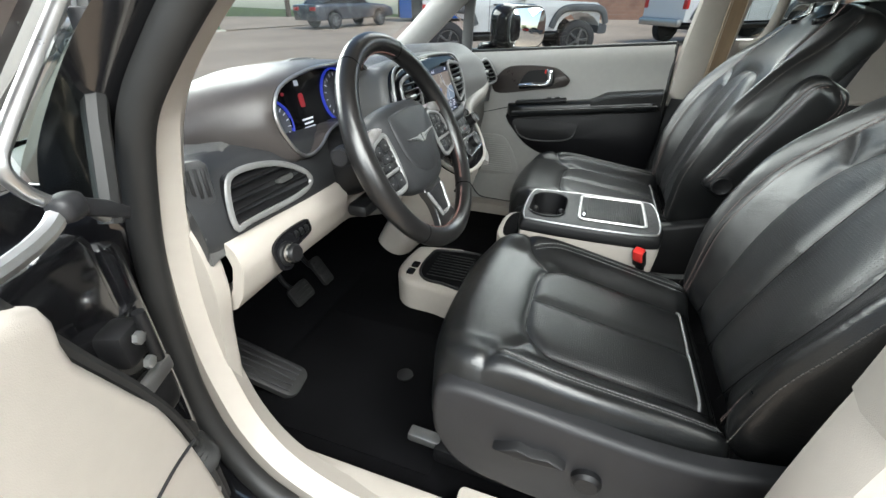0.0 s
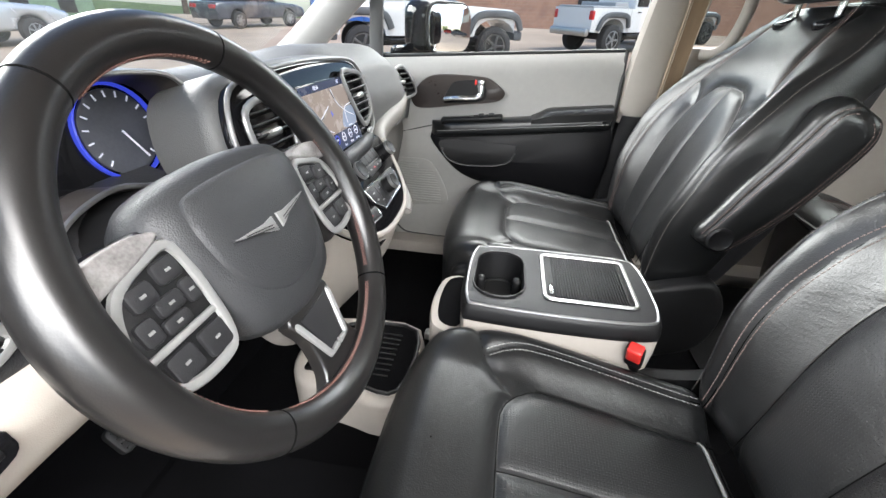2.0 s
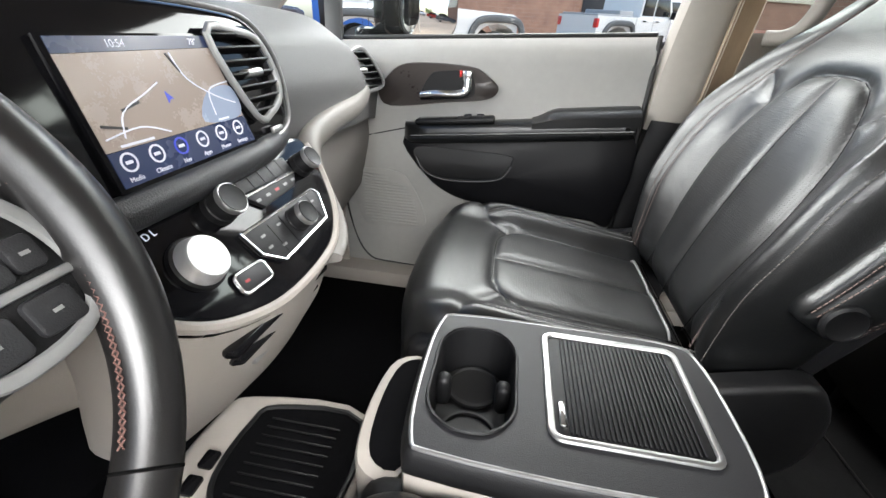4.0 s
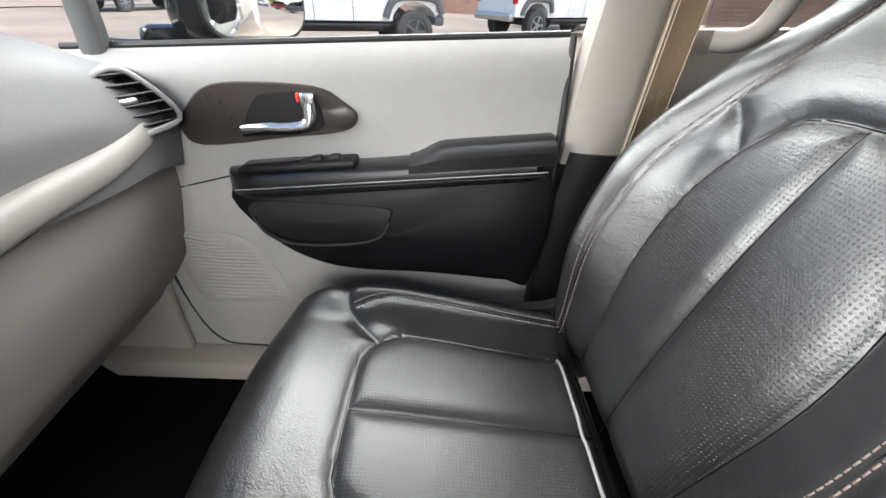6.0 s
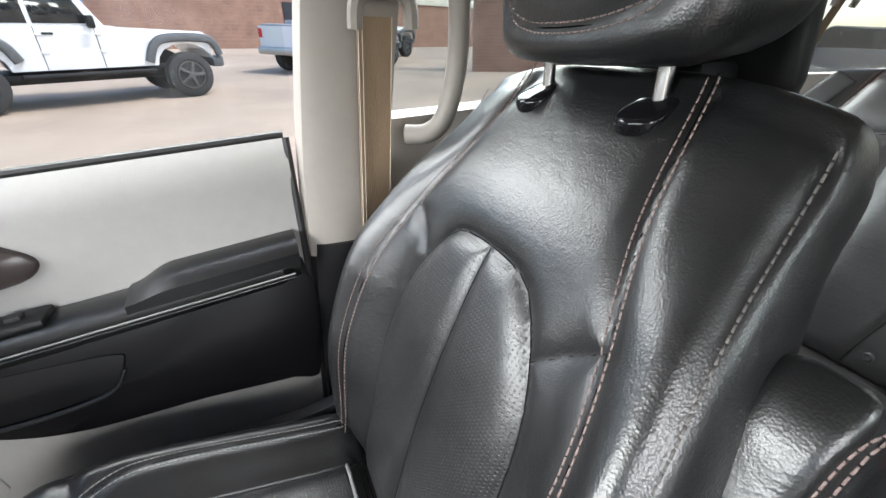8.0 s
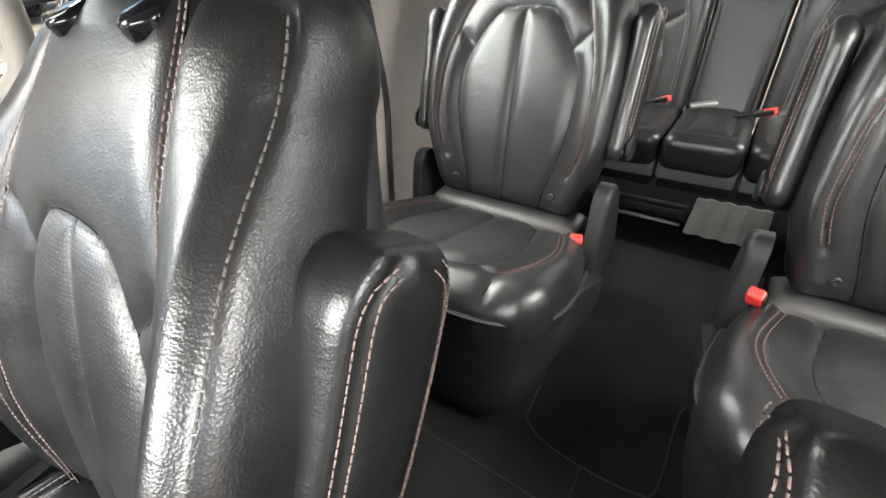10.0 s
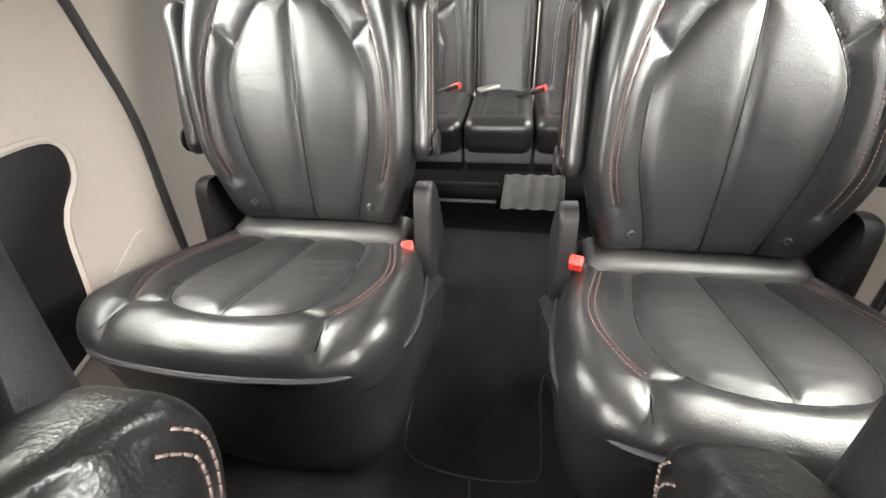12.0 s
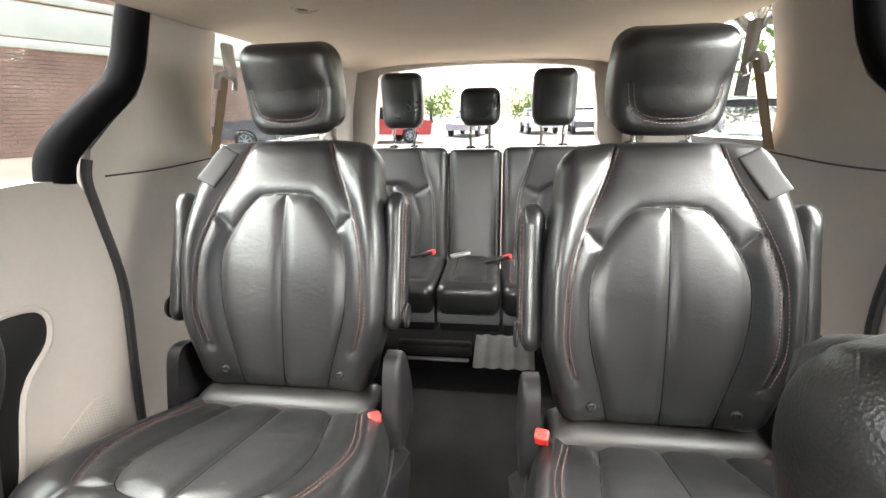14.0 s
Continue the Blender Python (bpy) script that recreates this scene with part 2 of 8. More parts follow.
DARK_GLASS = material("dark_window_glass", (0.012, 0.014, 0.016), 0.05, vary=0.05, scale=2, rvary=0.02)
RIM = material("alloy_rim", (0.32, 0.32, 0.33), 0.35, metal=0.9, vary=0.05)
DARK_RIM = material("dark_alloy_rim", (0.10, 0.10, 0.10), 0.35, metal=0.8, vary=0.1)
COVER_GREY = material("grey_bed_cover", (0.30, 0.31, 0.32), 0.55, vary=0.06)
GLASS = clear_glass("clear_window_glass", (0.96, 0.98, 0.97))
TINTED = clear_glass("tinted_window_glass", (0.80, 0.84, 0.82))
MIRROR = material("mirror_glass", (0.85, 0.87, 0.88), 0.02, metal=1.0, vary=0.0, rvary=0.0)
ASPHALT = material("sandy_asphalt", (0.36, 0.285, 0.22), 0.92, vary=0.16, scale=0.5, bump=0.6, bscale=40, spec=0.2, stain=(0.28, 0.22, 0.17))
GRASS = material("grass", (0.10, 0.14, 0.05), 0.95, vary=0.3, scale=1.5, bump=0.8, bscale=30, spec=0.1)
LEAF = material("leaf", (0.10, 0.17, 0.04), 0.6, vary=0.35, scale=1.2, spec=0.3)
_lt = LEAF.node_tree
_tr = _lt.nodes.new("ShaderNodeBsdfTranslucent")
_tr.inputs["Color"].default_value = (0.16, 0.26, 0.05, 1)
_lm = _lt.nodes.new("ShaderNodeMixShader")
_lm.inputs["Fac"].default_value = 0.5
_lt.links.new(_lt.nodes["Principled BSDF"].outputs["BSDF"], _lm.inputs[1])
_lt.links.new(_tr.outputs["BSDF"], _lm.inputs[2])
_lt.links.new(_lm.outputs["Shader"], _lt.nodes["Material Output"].inputs["Surface"])
BARK = material("bark", (0.10, 0.075, 0.055), 0.9, vary=0.3, scale=5, bump=0.8, bscale=30)
BRICK = material("brown_brick", (0.30, 0.175, 0.125), 0.85, vary=0.18, scale=2.0, bump=0.4, bscale=60, stain=(0.22, 0.12, 0.085))
MORTAR = material("mortar", (0.36, 0.30, 0.25), 0.9, vary=0.1, scale=10)
CONCRETE_BAND = material("pale_band", (0.62, 0.58, 0.48), 0.8, vary=0.06, scale=3)
BLUE_PANEL = material("blue_panel", (0.03, 0.12, 0.42), 0.5, vary=0.06, scale=3)
GREEN_BOX = material("green_enamel", (0.13, 0.20, 0.13), 0.5, vary=0.1, scale=4)
LAMP_RED = material("red_lamp", (0.45, 0.02, 0.02), 0.2, vary=0.03)


# daylight through the glass and the open door, standing in for the sky
def sky_panel(name, w, h, eye, target, power):
    la = bpy.data.lights.new(name, "AREA")
    la.shape, la.size, la.size_y, la.energy, la.color = "RECTANGLE", w, h, power, (1.0, 0.985, 0.96)
    ob = new(name, la)
    ob.matrix_world = look(eye, target)
    return ob


sky_panel("sky_door", 1.1, 0.8, (-2.0, 0.05, 1.75), (-0.1, -0.05, 0.95), 21)
sky_panel("sky_screen", 3.2, 0.9, (0.0, 2.6, 2.20), (0.0, -0.3, 1.10), 118)
sky_panel("sky_right", 3.4, 0.9, (1.55, -0.75, 2.15), (0.2, -0.75, 0.85), 85)
sky_panel("sky_left", 2.7, 0.9, (-1.55, -1.10, 2.15), (-0.2, -1.10, 0.85), 95)
sky_panel("sky_rear", 2.0, 0.9, (0.0, -4.3, 2.40), (0.0, -1.2, 1.10), 45)


# ---- mesh tools ----
def link_mesh(name, verts, faces, mat, parent=None, label="", smooth=True, uv=None, normals=None):
    me = bpy.data.meshes.new(name)
    me.from_pydata([tuple(v) for v in verts], [], [tuple(f) for f in faces])
    if smooth:
        me.polygons.foreach_set("use_smooth", [True] * len(me.polygons))
    if uv is not None:
        lay = me.uv_layers.new(name="UVMap")
        idx = np.empty(len(me.loops), dtype=np.int32)
        me.loops.foreach_get("vertex_index", idx)
        lay.data.foreach_set("uv", np.asarray(uv, dtype=np.float32)[idx].ravel())
    me.materials.append(mat)
    me.update()
    if normals is not None:
        me.normals_split_custom_set_from_vertices([tuple(v) for v in normals])
    ob = new(name, me)
    if parent:
        ob.parent = parent
    if label:
        tagged(ob, label)
    return ob


def part(name, bm, mat, parent=None, label="", smooth=False, angle=40):
    """Links a bmesh as one mesh object under a thing or a part."""
    bmesh.ops.recalc_face_normals(bm, faces=bm.faces)
    me = bpy.data.meshes.new(name)
    bm.to_mesh(me)
    bm.free()
    me.materials.append(mat)
    me.polygons.foreach_set("use_smooth", [True] * len(me.polygons))
    me.set_sharp_from_angle(angle=radians(angle))
    ob = new(name, me)
    if parent:
        ob.parent = parent
    if label:
        tagged(ob, label)
    return ob


def thing(name, label, category, at=(0, 0, 0), group="", kind="", rot=(0, 0, 0)):
    ob = new(name)
    ob.matrix_basis = pose(*at, *rot)
    ob.empty_display_size = 0.05
    return tagged(ob, label, category, group, kind)


def rbox(half, r, n):
    """A box with rounded edges on an even lattice: points, outward directions and faces."""
    hx, hy, hz = half
    nx, ny, nz = n
    index, pts, faces = {}, [], []

    def vid(i, j, k):
        key = (i, j, k)
        if key not in index:
            index[key] = len(pts)
            pts.append((-hx + 2 * hx * i / nx, -hy + 2 * hy * j / ny, -hz + 2 * hz * k / nz))
        return index[key]
    for i in range(nx):
        for j in range(ny):
            faces.append((vid(i, j, nz), vid(i + 1, j, nz), vid(i + 1, j + 1, nz), vid(i, j + 1, nz)))
            faces.append((vid(i, j, 0), vid(i, j + 1, 0), vid(i + 1, j + 1, 0), vid(i + 1, j, 0)))
    for i in range(nx):
        for k in range(nz):
            faces.append((vid(i, 0, k), vid(i + 1, 0, k), vid(i + 1, 0, k + 1), vid(i, 0, k + 1)))
            faces.append((vid(i, ny, k), vid(i, ny, k + 1), vid(i + 1, ny, k + 1), vid(i + 1, ny, k)))
    for j in range(ny):
        for k in range(nz):
            faces.append((vid(0, j, k), vid(0, j, k + 1), vid(0, j + 1, k + 1), vid(0, j + 1, k)))
            faces.append((vid(nx, j, k), vid(nx, j + 1, k), vid(nx, j + 1, k + 1), vid(nx, j, k + 1)))
    p = np.array(pts)
    h = np.array(half)
    rr = np.minimum(np.array([r, r, r]) if np.isscalar(r) else np.array(r), h * 0.999)
    inner = np.clip(p, -(h - rr), h - rr)
    d = (p - inner) / rr
    ln = np.linalg.norm(d, axis=1, keepdims=True)
    ln[ln == 0] = 1
    nrm = d / ln
    return inner + nrm * rr, nrm, faces


def seg_distance(px, py, line):
    """The distance from points to a polyline."""
    best = np.full(px.shape, 1e9)
    for (ax, ay), (bx, by) in zip(line, line[1:]):
        dx, dy = bx - ax, by - ay
        t = np.clip(((px - ax) * dx + (py - ay) * dy) / (dx * dx + dy * dy + 1e-12), 0, 1)
        best = np.minimum(best, np.hypot(px - ax - t * dx, py - ay - t * dy))
    return best


def inside(px, py, poly):
    c = np.zeros(px.shape, bool)
    for (ax, ay), (bx, by) in zip(poly, poly[1:] + poly[:1]):
        hit = ((ay > py) != (by > py)) & (px < (bx - ax) * (py - ay) / (by - ay + 1e-12) + ax)
        c ^= hit
    return c


def curve_pts(ctrl, n=8, closed=False):
    """A smooth line through control points (Catmull-Rom)."""
    c = [Vector(p) for p in ctrl]
    out = []
    m = len(c)
    for i in range(m if closed else m - 1):
        p0, p1, p2, p3 = (c[(i - 1) % m] if closed or i > 0 else c[0], c[i], c[(i + 1) % m], c[(i + 2) % m] if closed or i + 2 < m else c[-1])
        for k in range(n):
            t = k / n
            out.append(0.5 * ((2 * p1) + (p2 - p0) * t + (2 * p0 - 5 * p1 + 4 * p2 - p3) * t * t + (3 * p1 - p0 - 3 * p2 + p3) * t ** 3))
    if not closed:
        out.append(c[-1])
    return out


def tube_bm(pts, r, n=8, closed=False, bm=None, flat=1.0):
    """A round rod along points; r may be a list; flat squeezes it across."""
    bm = bm or bmesh.new()
    pts = [Vector(p) for p in pts]
    m = len(pts)
    rings, up = [], None
    for i, p in enumerate(pts):
        a = pts[(i - 1) % m] if closed or i else p
        b = pts[(i + 1) % m] if closed or i + 1 < m else p
        d = (b - a).normalized()
        if up is None:
            up = Vector((0, 0, 1)) if abs(d.z) < 0.9 else Vector((0, 1, 0))
        side = d.cross(up).normalized()
        up = side.cross(d).normalized()
        rad = r[i] if isinstance(r, (list, tuple)) else r
        rings.append([bm.verts.new(p + (side * math.cos(q) + up * math.sin(q) * flat) * rad) for q in (2 * math.pi * k / n for k in range(n))])
    for i in range(m if closed else m - 1):
        a, b = rings[i], rings[(i + 1) % m]
        for k in range(n):
            bm.faces.new((a[k], a[(k + 1) % n], b[(k + 1) % n], b[k]))
    if not closed:
        bm.faces.new(rings[0][::-1])
        bm.faces.new(rings[-1])
    return bm


def plate_bm(outline, depth, bevel=0.0, segs=2, bm=None, m=None):
    """A flat outline in x-y, raised by depth along z with rounded rims, placed by m."""
    own = bmesh.new()
    vs = [own.verts.new((x, y, 0)) for x, y in outline]
    f = own.faces.new(vs)
    if f.normal.z < 0:
        f.normal_flip()
    f.normal_update()
    r = bmesh.ops.extrude_face_region(own, geom=[f])
    up = [v for v in r["geom"] if isinstance(v, bmesh.types.BMVert)]
    bmesh.ops.translate(own, verts=up, vec=(0, 0, depth))
    bmesh.ops.recalc_face_normals(own, faces=own.faces)
    if bevel:
        top = [e for e in own.edges if all(abs(v.co.z - depth) < 1e-6 for v in e.verts)]
        bmesh.ops.bevel(own, geom=top, offset=bevel, segments=segs, affect="EDGES", profile=0.5, clamp_overlap=True)
    if m is not None:
        bmesh.ops.transform(own, matrix=m, verts=own.verts)
    if bm is None:
        return own
    me = bpy.data.meshes.new("tmp")
    own.to_mesh(me)
    own.free()
    bm.from_mesh(me)
    bpy.data.meshes.remove(me)
    return bm


def box_bm(size, at=(0, 0, 0), bevel=0.004, segs=2, bm=None, m=None):
    own = bmesh.new()
    bmesh.ops.create_cube(own, size=1.0, matrix=Matrix.Diagonal((*size, 1)))
    if bevel:
        bmesh.ops.bevel(own, geom=own.edges[:], offset=min(bevel, min(size) * 0.45), segments=segs, affect="EDGES", profile=0.5)
    bmesh.ops.transform(own, matrix=(m if m is not None else Matrix.Identity(4)) @ Matrix.Translation(at), verts=own.verts)
    if bm is None:
        return own
    me = bpy.data.meshes.new("tmp")
    own.to_mesh(me)
    own.free()
    bm.from_mesh(me)
    bpy.data.meshes.remove(me)
    return bm


def lathe_bm(profile, n=24, m=None, bm=None, ring=False):
    """Turns (radius, height) pairs round the z axis."""
    bm = bm or bmesh.new()
    m = m or Matrix.Identity(4)
    rings = []
    for r, z in profile:
        rings.append([bm.verts.new(m @ Vector((r * math.cos(2 * math.pi * k / n), r * math.sin(2 * math.pi * k / n), z))) for k in range(n)])
    for a, b in zip(rings, rings[1:]):
        for k in range(n):
            bm.faces.new((a[k], a[(k + 1) % n], b[(k + 1) % n], b[k]))
    if ring:
        a, b = rings[-1], rings[0]
        for k in range(n):
            bm.faces.new((a[k], a[(k + 1) % n], b[(k + 1) % n], b[k]))
        return bm
    bm.faces.new(rings[0][::-1])
    bm.faces.new(rings[-1])
    return bm


def sheet(name, fn, nu, nv, thick, mat, parent=None, label=""):
    """A panel over fn(u, v), with real thickness on its back."""
    us, vs = np.linspace(0, 1, nu + 1), np.linspace(0, 1, nv + 1)
    g = np.array([[fn(u, v) for v in vs] for u in us], float)
    du, dv = np.gradient(g, axis=0), np.gradient(g, axis=1)
    nr = np.cross(du, dv)
    ln = np.linalg.norm(nr, axis=2, keepdims=True)
    ln[ln == 0] = 1
    back = g - nr / ln * thick
    verts = np.concatenate([g.reshape(-1, 3), back.reshape(-1, 3)])
    w, off = nv + 1, (nu + 1) * (nv + 1)
    faces = []
    for i in range(nu):
        for j in range(nv):
            a, b, c, d = i * w + j, (i + 1) * w + j, (i + 1) * w + j + 1, i * w + j + 1
            faces += [(a, b, c, d), (off + d, off + c, off + b, off + a)]
    rim = [i * w for i in range(nu + 1)] + [nu * w + j for j in range(1, nv + 1)] + [i * w + nv for i in range(nu - 1, -1, -1)] + [j for j in range(nv - 1, 0, -1)]
    for a, b in zip(rim, rim[1:] + rim[:1]):
        faces.append((a, a + off, b + off, b))
    ob = link_mesh(name, verts, faces, mat, parent, label)
    ob.data.set_sharp_from_angle(angle=radians(50))
    return ob


def loft(name, rings, mat, parent=None, label="", caps=True, closed=True):
    """A skin over rings of equal length."""
    n = len(rings[0])
    verts = [p for r in rings for p in r]
    faces = []
    for i in range(len(rings) - 1):
        for k in range(n if closed else n - 1):
            a, b = i * n + k, i * n + (k + 1) % n
            faces.append((a, b, b + n, a + n))
    if caps:
        faces += [tuple(range(n))[::-1], tuple(range((len(rings) - 1) * n, len(rings) * n))]
    ob = link_mesh(name, verts, faces, mat, parent, label)
    bm = bmesh.new()
    bm.from_mesh(ob.data)
    bmesh.ops.recalc_face_normals(bm, faces=bm.faces)
    bm.to_mesh(ob.data)
    bm.free()
    ob.data.polygons.foreach_set("use_smooth", [True] * len(ob.data.polygons))
    ob.data.set_sharp_from_angle(angle=radians(45))
    return ob


def rounded(w, h, r, n=5, cx=0.0, cy=0.0):
    """The outline of a rounded rectangle."""
    out = []
    for sx, sy, a in ((1, 1, 0), (-1, 1, 90), (-1, -1, 180), (1, -1, 270)):
        for k in range(n + 1):
            q = radians(a + 90 * k / n)
            out.append((cx + sx * (w / 2 - r) + r * math.cos(q), cy + sy * (h / 2 - r) + r * math.sin(q)))
    return out


def smooth_outline(ctrl, n=5):
    return [(p.x, p.y) for p in curve_pts([(x, y, 0) for x, y in ctrl], n, True)]


def smoothstep(a, b, x):
    t = np.clip((x - a) / (b - a), 0, 1)
    return t * t * (3 - 2 * t)


# ---- the car's shell ----
def wall_sheet(name, outline_yz, x_fn, mat, thick, label="", parent=None, n=1):
    """A side panel whose outline lies in y-z, set at x by x_fn, with thickness outwards."""
    bm = bmesh.new()
    inn = [bm.verts.new((x_fn(y, z), y, z)) for y, z in outline_yz]
    s = 1 if x_fn(0, 0.8) > 0 else -1
    out = [bm.verts.new((x_fn(y, z) + s * thick, y, z)) for y, z in outline_yz]
    k = len(inn)
    for loop in (inn, out):
        bmesh.ops.triangle_fill(bm, use_beauty=True, edges=[bm.edges.new((loop[i], loop[(i + 1) % k])) for i in range(k)])
    for i in range(k):
        bm.faces.new((inn[i], inn[(i + 1) % k], out[(i + 1) % k], out[i]))
    return part(name, bm, mat, parent, label, angle=30)


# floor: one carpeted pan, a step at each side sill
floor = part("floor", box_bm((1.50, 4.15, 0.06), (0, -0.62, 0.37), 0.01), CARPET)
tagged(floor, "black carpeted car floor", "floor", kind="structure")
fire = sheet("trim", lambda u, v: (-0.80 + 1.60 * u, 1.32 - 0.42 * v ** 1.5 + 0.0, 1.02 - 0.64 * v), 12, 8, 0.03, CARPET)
tagged(fire, "black carpeted toe board", "trim", kind="structure")

# headliner with a sunk field
def roof_fn(u, v):
    x = -0.745 + 1.49 * u
    y = 0.62 - 3.42 * v
    z = 1.64 - 0.05 * abs(x / 0.745) ** 4 - 0.06 * max(0, (y + 0.2)) ** 2 - 0.012 * max(0, -(y + 1.2)) ** 1.5
    return (x, y, z)


ceiling = sheet("ceiling", lambda u, v: roof_fn(1 - u, v), 28, 36, 0.03, HEADLINER)
tagged(ceiling, "beige woven car headliner", "ceiling", kind="structure")
roof_skin = sheet("roof", lambda u, v: (roof_fn(u, v)[0] * 1.06, roof_fn(u, v)[1], roof_fn(u, v)[2] + 0.06), 16, 20, 0.012, BLACK_PAINT)
tagged(roof_skin, "black painted car roof", "roof", kind="structure")
for sx in (1, -1):
    sp = thing("roof_speaker", "small round dark speaker in the headliner", "speaker", (sx * 0.44, -1.50, 1.607), "roof speakers", rot=(6, sx * 12, 0))
    part("surround", lathe_bm([(0.046, 0.014), (0.046, 0.0), (0.038, -0.006), (0.033, 0.002), (0.0, 0.002)], 24), BEIGE, sp)
    part("grille", lathe_bm([(0.032, 0.004), (0.032, -0.001), (0.0, -0.003)], 24), BLACK_PLASTIC, sp)


def pillar(name, pts, w, d, mat, label, n=12):
    """A padded roof pillar swept along points, wide along the car, deep across."""
    rings = []
    line = curve_pts(pts, 6)
    for i, p in enumerate(line):
        t = i / (len(line) - 1)
        ww = w[0] + (w[1] - w[0]) * t
        ring = []
        for k in range(n):
            a = 2 * math.pi * k / n
            c, s = math.cos(a), math.sin(a)
            ring.append((p.x + d / 2 * math.copysign(abs(c) ** 0.6, c), p.y + ww / 2 * math.copysign(abs(s) ** 0.6, s), p.z))
        rings.append(ring)
    ob = loft(name, rings, mat)
    return tagged(ob, label, "trim", kind="structure")


# B pillars and their lower black caps
for sx, nm in ((1, "trim_b_pillar_right"), (-1, "trim_b_pillar_left")):
    # backlit shade is in this beige's colour
    pillar(nm, [(sx * 0.795, -0.196, 0.96), (sx * 0.79, -0.204, 1.15), (sx * 0.755, -0.226, 1.38), (sx * 0.68, -0.248, 1.56)], (0.176, 0.150), 0.10, PILLAR_SHADED, "beige plastic pillar trim behind the front door")
    pillar(nm.replace("trim_b", "trim_lower_b"), [(sx * 0.80, -0.20, 0.40), (sx * 0.795, -0.205, 0.80), (sx * 0.79, -0.215, 0.985)], (0.22, 0.19), 0.11, BLACK_PLASTIC if sx > 0 else BEIGE, "lower pillar cover beside the front seat")

# front side: A pillars, windscreen, header
for sx, nm in ((1, "trim_a_pillar_right"), (-1, "trim_a_pillar_left")):
    rings = []
    for p in curve_pts([(sx * 0.83, 1.28, 0.98), (sx * 0.80, 1.02, 1.14), (sx * 0.745, 0.78, 1.33), (sx * 0.665, 0.50, 1.52)], 5):
        ring = []
        for k in range(10):
            a = 2 * math.pi * k / 10
            ring.append((p.x + 0.034 * math.cos(a), p.y + 0.062 * math.sin(a), p.z + 0.02 * math.sin(a)))
        rings.append(ring)
    tagged(loft(nm, rings, GREY_PAD), "grey pillar trim beside the windscreen", "trim", kind="structure")
ws = sheet("window_1", lambda u, v: ((-0.80 + 1.60 * u) * (1 - 0.16 * v), 1.47 - 0.10 * abs(2 * u - 1) ** 2 - 0.93 * v, 0.985 + 0.585 * v ** 0.96), 14, 10, 0.005, GLASS)
ws.visible_shadow = False
tagged(ws, "clear windscreen", "window", kind="structure")
cowl = sheet("trim", lambda u, v: (-0.84 + 1.68 * u, 1.44 + 0.10 * v - 0.10 * abs(2 * u - 1) ** 2, 0.99 - 0.04 * v), 14, 3, 0.02, BLACK_PLASTIC)
tagged(cowl, "black cowl below the windscreen", "trim", kind="structure")
wip = thing("wiper", "black windscreen wiper lying at the base of the glass", "wiper")
part("arm", tube_bm(curve_pts([(0.55, 1.44, 1.02), (0.1, 1.49, 1.035), (-0.25, 1.47, 1.045)], 8), 0.008, 6), RUBBER, wip)
part("blade", tube_bm(curve_pts([(0.25, 1.43, 1.035), (-0.1, 1.46, 1.04), (-0.45, 1.44, 1.045)], 8), 0.011, 6), RUBBER, wip)


# rear side walls with their openings
def xwall(sx):
    return lambda y, z: sx * (0.80 - 0.13 * max(0.0, (z - 1.1)) ** 1.3)


